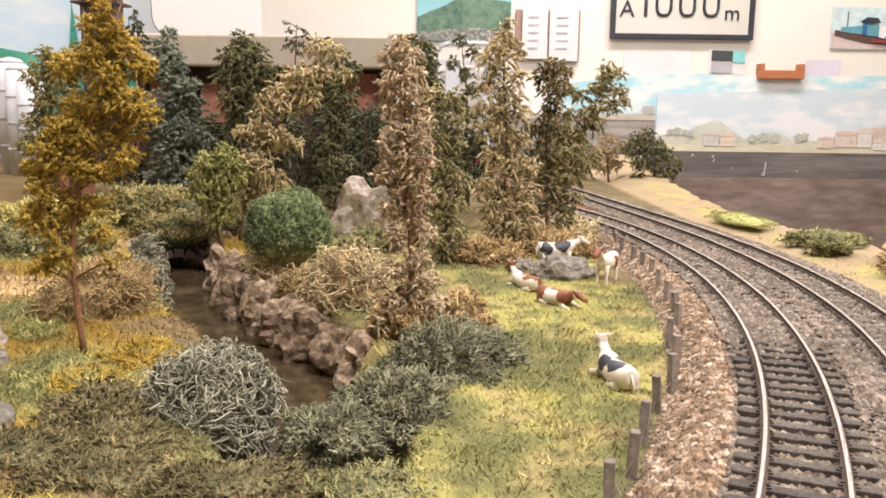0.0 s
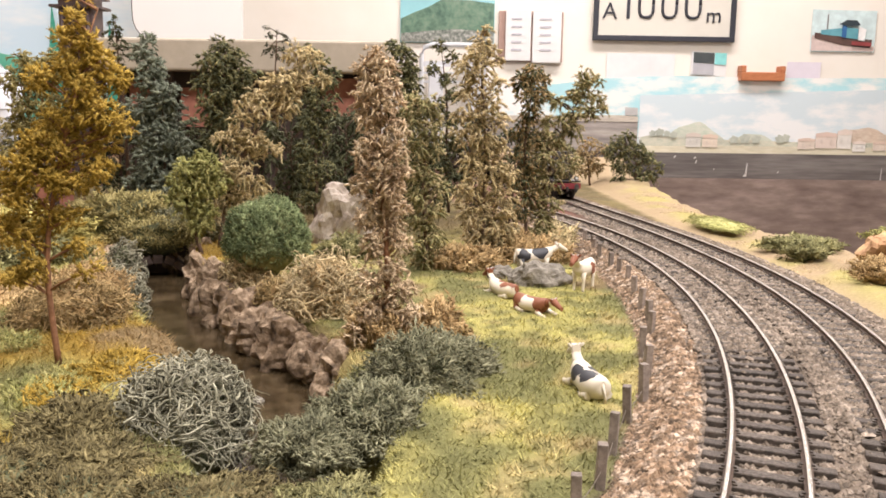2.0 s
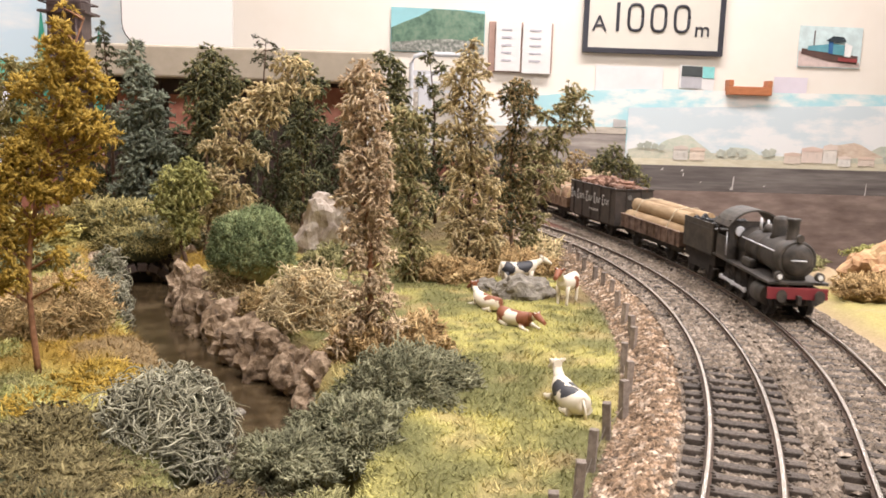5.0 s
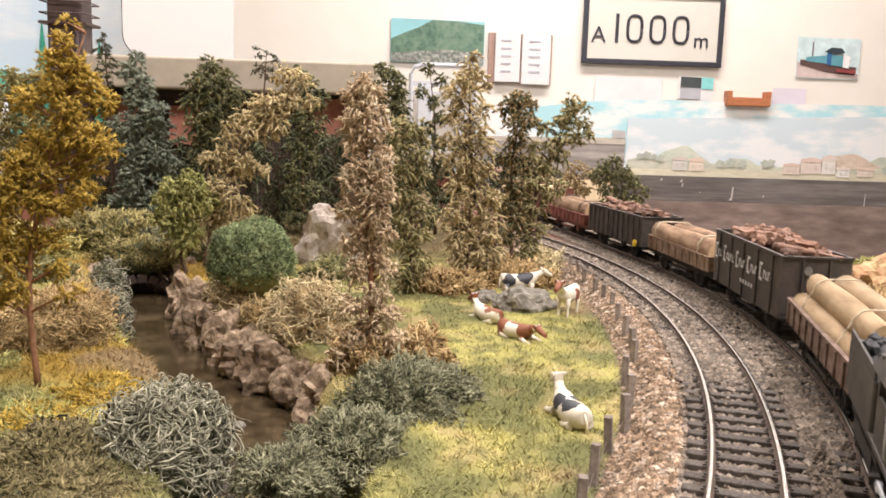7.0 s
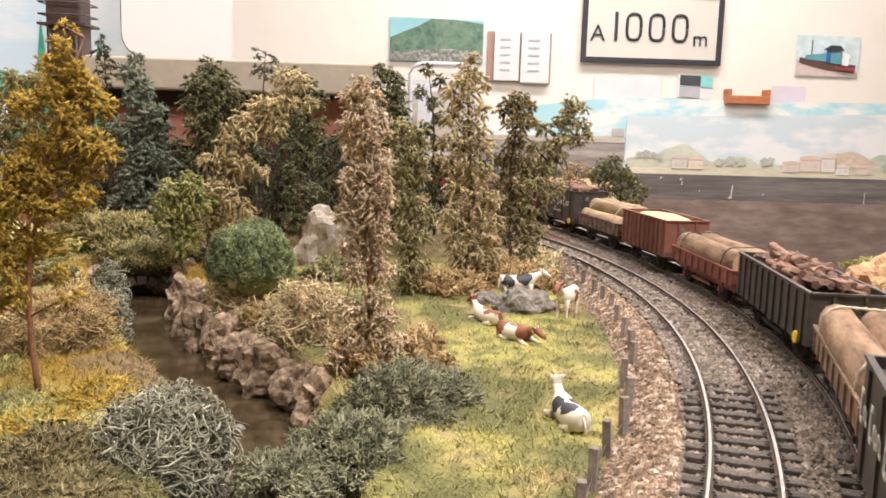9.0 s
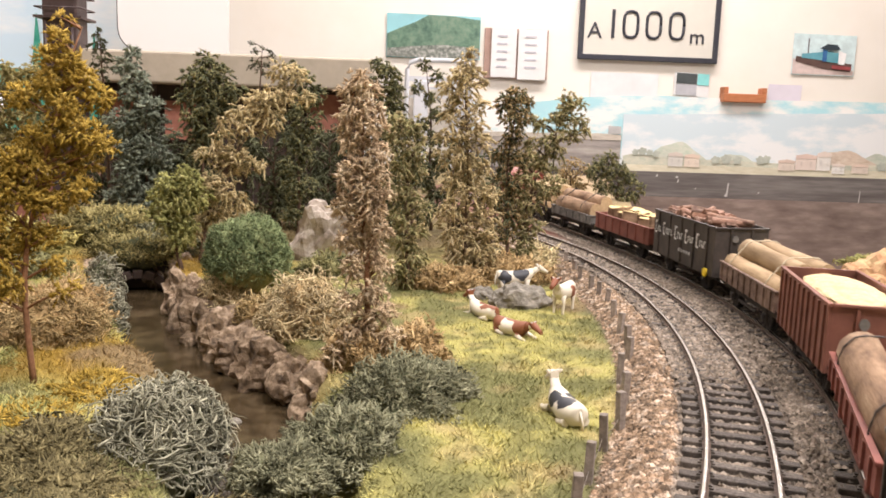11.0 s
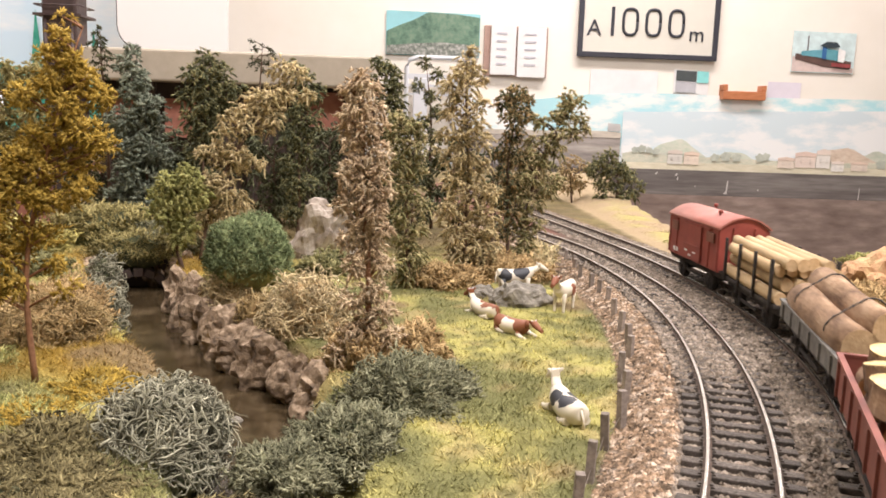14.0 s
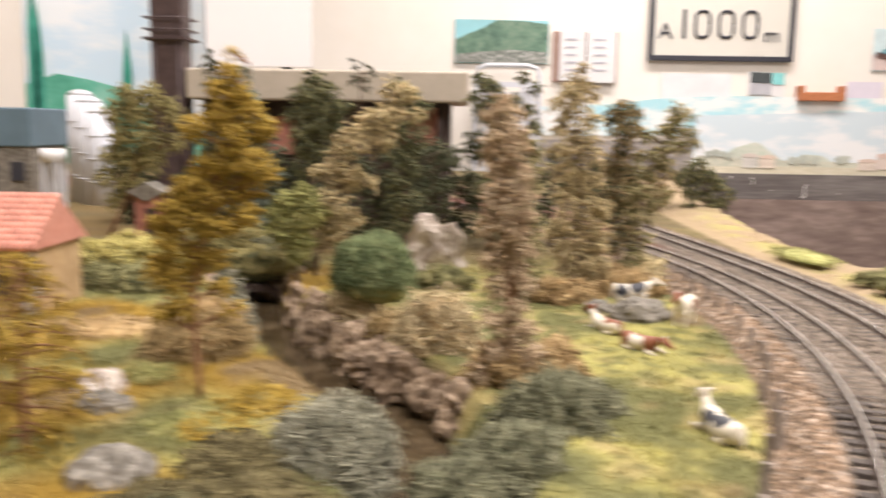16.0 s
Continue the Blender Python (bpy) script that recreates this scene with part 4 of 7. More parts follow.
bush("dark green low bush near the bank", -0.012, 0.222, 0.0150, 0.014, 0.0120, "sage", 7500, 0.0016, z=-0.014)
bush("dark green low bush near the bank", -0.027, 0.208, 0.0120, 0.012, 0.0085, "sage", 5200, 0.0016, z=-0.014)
bush("mossy green bush at the board front", -0.046, 0.172, 0.018, 0.012, 0.0042, "bog", 5000, 0.0015, z=-0.011)
bush("olive moss at the board front", -0.074, 0.176, 0.016, 0.012, 0.0045, "bog", 5000, 0.0015, z=-0.011)
bush("mossy green tuft at the board front", -0.016, 0.170, 0.014, 0.011, 0.0045, "moss", 3600, 0.0015, z=-0.011)
bush("dark moss tuft at the board front", -0.100, 0.186, 0.017, 0.013, 0.0065, "bog", 3600, 0.0016, z=-0.012)
bush("golden tuft beside the golden tree", -0.096, 0.262, 0.015, 0.012, 0.0065, "gold", 3400, 0.0017, z=-0.012, core="olive")
bush("yellow-green tuft beside the golden tree", -0.112, 0.240, 0.017, 0.012, 0.0050, "lime", 3000, 0.0017, z=-0.012, core="olive")
bush("yellow-green tuft beside the golden tree", -0.148, 0.290, 0.016, 0.012, 0.0050, "lime", 2400, 0.0017, z=-0.012, core="olive")
bush("brown twiggy tuft at the tree foot", -0.012, 0.296, 0.014, 0.012, 0.013, "rust", 3400, 0.0022, z=-0.010, core="rust")
bush("brown twiggy tuft at the tree foot", 0.006, 0.308, 0.012, 0.010, 0.012, "rust", 2600, 0.0022, z=-0.010, core="rust")
bush("small dark green bush by the rock", -0.041, 0.48, 0.016, 0.012, 0.009, "green", 2600, 0.0026)
bush("brown bush at the back of the stream", -0.190, 0.545, 0.032, 0.014, 0.016, "olive", 4500, 0.0028, z=0.0)
bush("grey-green bush at the back of the stream", -0.150, 0.535, 0.020, 0.012, 0.014, "sage", 4000, 0.0028, z=-0.004)
bush("yellow flowering bush by the hedge", -0.225, 0.47, 0.036, 0.018, 0.015, "yellow", 4800, 0.0028, z=0.002)
bush("dark green hedge under the yellow bush", -0.215, 0.445, 0.034, 0.016, 0.013, "moss", 4500, 0.0026, z=-0.008)
bush("tan grass tuft under the trees", 0.022, 0.45, 0.020, 0.014, 0.010, "rust", 3000, 0.0026, core="rust")
bush("tan grass tuft under the trees", 0.062, 0.475, 0.026, 0.014, 0.012, "rust", 3600, 0.0026, core="rust")
bush("tan grass tuft under the trees", 0.082, 0.52, 0.02, 0.014, 0.012, "olivetan", 2600, 0.0028, core="rust")
bush("brown soil mound with dry tufts", -0.186, 0.352, 0.034, 0.016, 0.005, "rust", 2600, 0.002, z=-0.009, core="rust")
bush("green low bush on the sandy bank", 0.232, 0.50, 0.022, 0.012, 0.0048, "moss", 3400, 0.0024, z=-0.003)
bush("green low bush on the sandy bank", 0.222, 0.47, 0.012, 0.010, 0.006, "moss", 1700, 0.0024, z=-0.003)
bush("brown moss tuft on the bank edge", 0.232, 0.40, 0.016, 0.012, 0.008, "rust", 2400, 0.0022, z=-0.002, core="rust")
bush("olive moss on the red rock", 0.256, 0.435, 0.015, 0.010, 0.005, "lime", 1600, 0.0022, z=0.0115)
bush("yellow moss patch on the sandy bank", 0.216, 0.60, 0.018, 0.045, 0.0010, "lime", 2600, 0.0013, z=-0.003, core="lime")


def rock(label, x, y, z, rx, ry, rz, material, rough=0.4, freq=1.6, rot=0, tilt=0, sub=4, name="rock", group="", crag=False):
    bm = lump(bmesh.new(), rx, ry, rz, rough, sub, freq, rng.uniform(0, 50), crag)
    ob = part(name, bm, material, smooth=False)
    ob.matrix_basis = pose(x, y, z, tilt, 0, rot)
    return tagged(ob, label, "rock", group)


# stones of the stream bank, and boulders
CLIFF = [(-0.118, 0.452, 0.009, 0.009, 0.015), (-0.104, 0.418, 0.0105, 0.009, 0.018), (-0.092, 0.393, 0.0095, 0.009, 0.016), (-0.079, 0.371, 0.0100, 0.009, 0.014), (-0.066, 0.352, 0.0110, 0.009, 0.0135), (-0.052, 0.330, 0.0110, 0.009, 0.0145), (-0.040, 0.313, 0.0090, 0.008, 0.0125), (-0.027, 0.294, 0.0115, 0.009, 0.0135), (-0.098, 0.428, 0.014, 0.012, 0.016), (-0.070, 0.382, 0.014, 0.012, 0.014), (-0.045, 0.345, 0.012, 0.010, 0.013)]
for cx, cy, rx, ry, rz in CLIFF:
    rock("craggy brown cork-bark rock of the stream bank", cx, cy, -0.021, rx * 1.2, ry * 1.2, rz * 0.97, M["rock_brown"], 0.40, 1.25, rng.uniform(0, 360), rng.uniform(-12, 12), sub=4, crag=True, name="bank_rock", group="rocks along the stream")
rock("pale grey pointed boulder at the wood", -0.052, 0.54, -0.006, 0.022, 0.014, 0.033, M["rock_pale"], 0.36, 1.4, 20, 22, name="boulder")
rock("flat grey stone among the cows", 0.0605, 0.408, -0.0085, 0.0150, 0.010, 0.0115, M["rock_grey"], 0.34, 1.3, 10, name="boulder")
rock("small grey stone in the meadow", 0.043, 0.425, -0.008, 0.009, 0.007, 0.005, M["rock_grey"], 0.3, 1.5, 50, name="boulder")
rock("orange-red rock at the board edge", 0.252, 0.425, 0.002, 0.019, 0.016, 0.017, M["rock_red"], 0.4, 1.6, 0, name="boulder")
rock("orange-red rock at the board edge", 0.262, 0.39, 0.0, 0.016, 0.016, 0.012, M["rock_red"], 0.4, 1.6, 70, name="boulder")
rock("pale grey boulder on the grass", -0.155, 0.270, -0.010, 0.010, 0.009, 0.010, M["rock_pale"], 0.25, 1.3, 0, name="boulder")
rock("dark grey stone on the grass", -0.1455, 0.254, -0.0085, 0.0088, 0.006, 0.0062, M["rock_grey"], 0.3, 1.3, 0, name="boulder")
rock("large grey boulder on the grass", -0.121, 0.203, -0.011, 0.0120, 0.010, 0.0105, M["rock_grey"], 0.25, 1.2, 0, name="boulder")
rock("small dark stone in the stream", -0.056, 0.285, -0.027, 0.0022, 0.002, 0.0012, M["rock_grey"], 0.3, 1.4, 0, 0, 3, name="stream_stone")
for cx, cy, rx, ry, rz in [(-0.186, 0.498, 0.011, 0.008, 0.016), (-0.136, 0.515, 0.011, 0.008, 0.017), (-0.163, 0.526, 0.016, 0.006, 0.016)]:
    rock("dark brown rock beside the culvert mouth", cx, cy, -0.023, rx, ry, rz, M["rock_brown"], 0.42, 1.7, rng.uniform(0, 360), sub=4, name="bank_rock", group="rocks along the stream")
bush("olive bush hanging over the culvert", -0.166, 0.512, 0.024, 0.009, 0.013, "olive", 3200, 0.0020, z=-0.008)
# culvert mouth where the stream comes out, its hole's shade painted in dark brown
cul = tagged(empty("culvert", -0.162, 0.510, -0.030, 18), "stone culvert mouth over the stream, dark brown for its shaded hole", "culvert")
for k in range(9):
    a = math.pi * k / 8
    bm = bmesh.new()
    box(bm, 0, 0, 0, 0.006, 0.014, 0.005, 0.0008)
    st = part("arch_stone", bm, M["darkbrown"], cul)
    st.matrix_basis = pose(0.017 * math.cos(a), 0, 0.013 * math.sin(a), 0, -math.degrees(a) + 90, 0)
part("back_wall", box(bmesh.new(), 0, 0.009, 0.004, 0.05, 0.003, 0.034), M["darkbrown"], cul)

# ---- the club room ----
M["wall"] = mat("cream_wall_paint", [(0.81, 0.745, 0.655), (0.85, 0.79, 0.71)], 6, 0.85, bump=0.1, blotch=0.03)
M["floor"] = mat("grey_floor", [(0.16, 0.14, 0.12), (0.22, 0.20, 0.17)], 8, 0.6, bump=0.1)
M["ceiling"] = mat("white_ceiling", [(0.78, 0.76, 0.72), (0.82, 0.80, 0.77)], 6, 0.9, bump=0.1, blotch=0.03)
# streaks and mottling put haze and reflections into the boards' colours
M["dark_board"] = mat("dark_varnished_board", [(0.10, 0.087, 0.081), (0.155, 0.135, 0.126), (0.23, 0.205, 0.19)], 12, 0.25, bump=0.05, stretch=(0.35, 1, 4), blotch=0.3)
M["brown_board"] = mat("brown_board", [(0.165, 0.118, 0.098), (0.225, 0.165, 0.14), (0.31, 0.235, 0.20)], 12, 0.25, bump=0.05, stretch=(0.8, 1, 3), blotch=0.25)


def slab(name, x0, x1, y0, y1, z0, z1, material, label, category, kind="structure"):
    bm = bmesh.new()
    box(bm, (x0 + x1) / 2, (y0 + y1) / 2, (z0 + z1) / 2, x1 - x0, y1 - y0, z1 - z0)
    return tagged(part(name, bm, material), label, category, kind=kind)


slab("wall_north", -2.6, 3.6, 3.0, 3.12, -0.95, 1.7, M["wall"], "cream painted room wall hung with pictures", "wall")
slab("wall_south", -2.6, 3.6, -2.72, -2.6, -0.95, 1.7, M["wall"], "plain cream room wall", "wall")
slab("wall_west", -2.72, -2.6, -2.72, 3.12, -0.95, 1.7, M["wall"], "plain cream room wall", "wall")
slab("wall_east", 3.6, 3.72, -2.72, 3.12, -0.95, 1.7, M["wall"], "plain cream room wall", "wall")
slab("floor", -2.72, 3.72, -2.72, 3.12, -1.0, -0.95, M["floor"], "grey room floor", "floor")
slab("ceiling", -2.72, 3.72, -2.72, 3.12, 1.7, 1.8, M["ceiling"], "white ceiling", "ceiling")
M["plywood"] = mat("plywood", [(0.36, 0.25, 0.14), (0.48, 0.35, 0.21)], 12, 0.7, stretch=(1, 8, 8))
slab("baseboard_table", -0.95, 0.55, -1.25, 1.6, -0.20, -0.152, M["plywood"], "plywood board that carries the model landscape", "table", "structure")
bm = bmesh.new()
for lx in (-0.88, 0.48):
    for ly in (-1.18, 0.2, 1.52):
        box(bm, lx, ly, -0.575, 0.05, 0.05, 0.75)
tagged(part("trestle_legs", bm, M["plywood"]), "square wooden legs under the board", "table", kind="structure")
dark_panel = slab("dark_panel", 0.2, 3.5, 2.955, 2.985, -0.150, -0.062, M["dark_board"], "dark varnished panel below the painted panorama", "panel")
slab("brown_panel", 0.2, 3.5, 2.95, 2.98, -0.95, -0.150, M["brown_board"], "brown panel below the painted panorama", "panel")


def flat_poly(bm, pts, y, thick=0.002):
    """A flat upright piece, x and z given, front at y, facing the camera."""
    a = [bm.verts.new((px, y, pz)) for px, pz in pts]
    b = [bm.verts.new((px, y + thick, pz)) for px, pz in pts]
    n = len(pts)
    bm.faces.new(a)
    bm.faces.new(b[::-1])
    for k in range(n):
        bm.faces.new((a[k], b[k], b[(k + 1) % n], a[(k + 1) % n]))
    return bm


def plain(name, col, rough=0.6, var=0.12, scale=30):
    lo = tuple(c * (1 - var) for c in col)
    hi = tuple(min(1, c * (1 + var)) for c in col)
    return mat(name, [lo, hi], scale, rough, bump=0.0, blotch=var * 0.5)


def cloud_mat(name, blue, white, scale):
    m = mat(name, [blue, blue, white, white], scale, 0.8, bump=0.0, blotch=0.0, stretch=(1, 1, 2.6))
    return m


# painted panorama on the far wall: sky, clouds, hills, shore and small houses
pan = tagged(empty("panorama", 0, 0, 0), "painted landscape backdrop with clouds, hills, houses and shore", "backdrop", kind="structure")
bm = flat_poly(bmesh.new(), [(0.2, -0.062), (3.4, -0.062), (3.4, 0.22), (1.7, 0.209), (1.3, 0.204), (0.9, 0.205), (0.72, 0.20), (0.6, 0.19), (0.45, 0.17), (0.2, 0.16)], 2.985)
part("sky", bm, cloud_mat("painted_sky", (0.42, 0.68, 0.72), (0.84, 0.82, 0.78), 5.0), pan)
bm = flat_poly(bmesh.new(), [(0.752, -0.06), (3.4, -0.06), (3.4, 0.178), (1.69, 0.170), (0.752, 0.136)], 2.981)
part("cloud_print", bm, cloud_mat("printed_clouds", (0.60, 0.68, 0.71), (0.78, 0.78, 0.77), 5.5), pan, "pale printed sheet of sky and clouds")
grey_land = [(0.2, -0.062), (0.748, -0.062), (0.748, 0.045), (0.66, 0.052), (0.52, 0.050), (0.2, 0.045)]
part("grey_lake", flat_poly(bmesh.new(), grey_land, 2.982, 0.001), mat("painted_grey_lake", [(0.20, 0.175, 0.16), (0.33, 0.29, 0.26), (0.46, 0.41, 0.36)], 14, 0.5, bump=0.0, stretch=(0.5, 1, 3)), pan, "grey-brown painted water")
part("far_land", flat_poly(bmesh.new(), [(0.2, 0.044), (0.748, 0.043), (0.748, 0.062), (0.68, 0.066), (0.5, 0.062), (0.2, 0.058)], 2.980, 0.001), mat("painted_far_land", [(0.46, 0.40, 0.33), (0.62, 0.55, 0.46)], 30, 0.8, bump=0.0, stretch=(1, 1, 5)), pan, "pale tan painted land")
part("painted_block", flat_poly(bmesh.new(), [(0.70, 0.066), (0.745, 0.066), (0.745, 0.092), (0.70, 0.094)], 2.980, 0.001), plain("painted_block_grey", (0.50, 0.48, 0.46)), pan, "small painted grey building")
HAZE = mat("painted_hills", [(0.44, 0.50, 0.40), (0.55, 0.57, 0.47), (0.62, 0.60, 0.52)], 40, 0.8, bump=0.0, stretch=(1, 1, 2))
EARTH = mat("painted_brown_hill", [(0.50, 0.38, 0.29), (0.60, 0.48, 0.38), (0.66, 0.57, 0.47)], 40, 0.8, bump=0.0, stretch=(1, 1, 2))
for hx, hw, hz, material in [(0.95, 0.13, 0.044, HAZE), (1.16, 0.10, 0.008, HAZE), (1.55, 0.17, 0.034, EARTH), (1.69, 0.12, 0.024, HAZE), (2.0, 0.25, 0.05, HAZE), (2.5, 0.3, 0.04, EARTH)]:
    pts = [(hx + hw * u, -0.03 + (hz + 0.03) * max(0.0, math.cos(1.57 * u)) ** 1.2 * (1 + 0.07 * math.sin(9 * u + hx * 20))) for u in np.linspace(1, -1, 15)]
    part("hill", flat_poly(bmesh.new(), pts + [(hx - hw, -0.05), (hx + hw, -0.05)], 2.977 + 0.003 * (hx % 0.3), 0.0008), material, pan, "soft painted hill")
wood = [(0.757, -0.055), (0.757, -0.010), (0.80, 0.0), (0.88, -0.008), (1.0, -0.02), (1.1, -0.012), (1.25, -0.018), (1.4, -0.022), (1.6, -0.018), (1.75, -0.012), (3.3, -0.01), (3.3, -0.055)]
part("meadow", flat_poly(bmesh.new(), wood, 2.9745), mat("painted_meadow", [(0.44, 0.46, 0.36), (0.56, 0.55, 0.44), (0.66, 0.60, 0.48)], 35, 0.8, bump=0.0, stretch=(1, 1, 2)), pan, "hazy green and tan fields")
strip = [(0.757, -0.066), (0.757, -0.040), (1.1, -0.036), (1.6, -0.036), (3.3, -0.030), (3.3, -0.066)]
part("shore", flat_poly(bmesh.new(), strip, 2.972), mat("painted_shore", [(0.60, 0.54, 0.38), (0.72, 0.66, 0.52)], 30, 0.8, bump=0.0, stretch=(1, 1, 6)), pan, "pale sandy shore")
def hazed(c, k=0.45):
    return tuple(v + (h - v) * k for v, h in zip(c, (0.68, 0.64, 0.58)))


for hx, hz, w, h, col in [(0.945, -0.042, 0.052, 0.046, (0.56, 0.52, 0.46)), (1.005, -0.042, 0.054, 0.042, (0.68, 0.52, 0.38)), (1.35, -0.044, 0.060, 0.036, (0.70, 0.54, 0.42)), (1.42, -0.040, 0.075, 0.052, (0.72, 0.54, 0.45)), (1.485, -0.040, 0.050, 0.062, (0.80, 0.74, 0.67)), (1.54, -0.050, 0.046, 0.034, (0.80, 0.76, 0.70)), (1.62, -0.046, 0.06, 0.03, (0.70, 0.54, 0.42)), (1.85, -0.04, 0.1, 0.05, (0.66, 0.50, 0.38))]:
    house = part("painted_house", flat_poly(bmesh.new(), [(hx - w / 2, hz), (hx + w / 2, hz), (hx + w / 2, hz + h), (hx, hz + h * 1.1), (hx - w / 2, hz + h)], 2.969), plain("painted_wall", hazed(col), 0.8, 0.06), pan, "small painted house")
    roof_col = tuple(c * f for c, f in zip(col, (0.95, 0.78, 0.72)))
    part("painted_roof", flat_poly(bmesh.new(), [(hx - w * 0.52, hz + h * 0.78), (hx + w * 0.52, hz + h * 0.78), (hx + w * 0.5, hz + h), (hx, hz + h * 1.12), (hx - w * 0.5, hz + h)], 2.9675, 0.0008), plain("painted_roof", hazed(roof_col), 0.8, 0.06), house)
    for k in (-1, 1):
        part("painted_window", flat_poly(bmesh.new(), [(hx + k * w * 0.22 - 0.003, hz + h * 0.35), (hx + k * w * 0.22 + 0.003, hz + h * 0.35), (hx + k * w * 0.22 + 0.003, hz + h * 0.6), (hx + k * w * 0.22 - 0.003, hz + h * 0.6)], 2.966, 0.0008), plain("painted_pane", hazed(tuple(c * 0.85 for c in col))), house)
for tx, tz, th in [(0.80, 0.004, 0.016), (0.825, 0.008, 0.020), (0.85, 0.004, 0.016), (0.875, 0.0, 0.018), (1.09, -0.014, 0.020), (1.13, -0.010, 0.024), (1.17, -0.012, 0.022), (1.255, -0.010, 0.022), (1.275, -0.006, 0.020), (1.70, -0.02, 0.024), (1.76, -0.02, 0.02)]:
    pts = [(tx + th * 0.8 * math.cos(k * math.pi / 8) * (0.8 + 0.16 * (k * 5 % 3)), tz + th * 0.7 * math.sin(k * math.pi / 8) * (0.8 + 0.16 * (k * 7 % 3))) for k in range(16)]
    part("painted_tree", flat_poly(bmesh.new(), pts, 2.9712 - 0.02 * (tx % 0.1), 0.0005), mat("painted_tree_green", [(0.40, 0.42, 0.35), (0.52, 0.53, 0.45)], 90, 0.8, bump=0.0), pan)
# pale upright streaks and flecks on the dark panel
for fx0, fz0, fw, fh in [(1.136, -0.118, 0.008, 0.050), (1.131, -0.138, 0.012, 0.010), (0.878, -0.075, 0.010, 0.008), (0.95, -0.078, 0.010, 0.008), (0.955, -0.092, 0.006, 0.012), (1.25, -0.126, 0.006, 0.006), (1.62, -0.13, 0.004, 0.05), (1.02, -0.118, 0.005, 0.005)]:
    part("paint_fleck", flat_poly(bmesh.new(), [(fx0 - fw / 2, fz0 - fh / 2), (fx0 + fw * 0.2, fz0 - fh / 2), (fx0 + fw / 2, fz0 + fh / 2), (fx0, fz0 + fh * 0.4)], 2.9535, 0.001), plain("fleck_white", (0.52, 0.48, 0.45), 0.6), dark_panel)


# signboard with readable lettering
def lettering(body, x, z, size, y, parent, material, name="lettering"):
    cu = bpy.data.curves.new(name, "FONT")
    cu.body, cu.size, cu.align_x, cu.extrude = body, size, "LEFT", 0.0008
    cu.materials.append(material)
    ob = new(name, cu)
    ob.parent = parent
    ob.matrix_basis = pose(x, y, z, 90, 0, 0)
    return ob


M["black"] = plain("black_paint", (0.035, 0.035, 0.045), 0.5)
M["signwhite"] = plain("cream_enamel", (0.66, 0.62, 0.54), 0.45, 0.04, 8)
sign = tagged(empty("distance_sign", -0.012, 0, -0.006), "white enamel railway distance sign with black frame and numbers", "sign")
bm = bmesh.new()
box(bm, 0.834, 2.99, 0.452, 0.48, 0.018, 0.226, 0.003)
part("board", bm, M["signwhite"], sign)
for fx0, fz0, fw, fh in [(0.834, 0.337, 0.496, 0.018), (0.834, 0.567, 0.496, 0.018), (0.595, 0.452, 0.018, 0.214), (1.073, 0.452, 0.018, 0.214)]:
    bm = bmesh.new()
    box(bm, fx0, 2.98, fz0, fw, 0.012, fh, 0.002)
    part("frame", bm, M["black"], sign)
lettering("A", 0.616, 0.402, 0.078, 2.978, sign, M["black"])
lettering("m", 0.976, 0.394, 0.074, 2.978, sign, M["black"])
# the number is drawn as narrow upright strokes and loops
bm = bmesh.new()
box(bm, 0.706, 2.979, 0.452, 0.011, 0.003, 0.098)
part("number_one", bm, M["black"], sign)
for cx0 in (0.768, 0.849, 0.931):
    t = Tubes()
    a = np.linspace(0, 2 * np.pi, 41)
    px = np.sign(np.cos(a)) * np.abs(np.cos(a)) ** 0.75 * 0.0245
    pz = np.sign(np.sin(a)) * np.abs(np.sin(a)) ** 0.55 * 0.044
    t.add(np.column_stack([cx0 + px, np.full(41, 2.979), 0.452 + pz]), np.full(41, 0.0052), 6)
    t.make("number_zero", M["black"], sign)

# framed landscape poster
poster = tagged(empty("poster"), "glossy poster of a green valley with a town", "poster")
part("sheet", flat_poly(bmesh.new(), [(-0.095, 0.305), (0.232, 0.305), (0.232, 0.452), (-0.095, 0.455)], 2.992), plain("poster_sky", (0.30, 0.58, 0.62), 0.3, 0.1, 12), poster)
part("hill", flat_poly(bmesh.new(), [(-0.093, 0.33), (0.23, 0.33), (0.23, 0.44), (0.14, 0.45), (0.05, 0.452), (0.0, 0.425), (-0.05, 0.405), (-0.093, 0.385)], 2.989), mat("poster_hill", [(0.06, 0.12, 0.09), (0.13, 0.22, 0.15), (0.2, 0.28, 0.2)], 40, 0.35, bump=0.0), poster)
part("town", flat_poly(bmesh.new(), [(-0.093, 0.307), (0.23, 0.307), (0.23, 0.345), (0.1, 0.352), (0.0, 0.345), (-0.093, 0.335)], 2.986), mat("poster_town", [(0.08, 0.10, 0.08), (0.22, 0.23, 0.20), (0.5, 0.48, 0.44)], 90, 0.35, bump=0.0), poster)
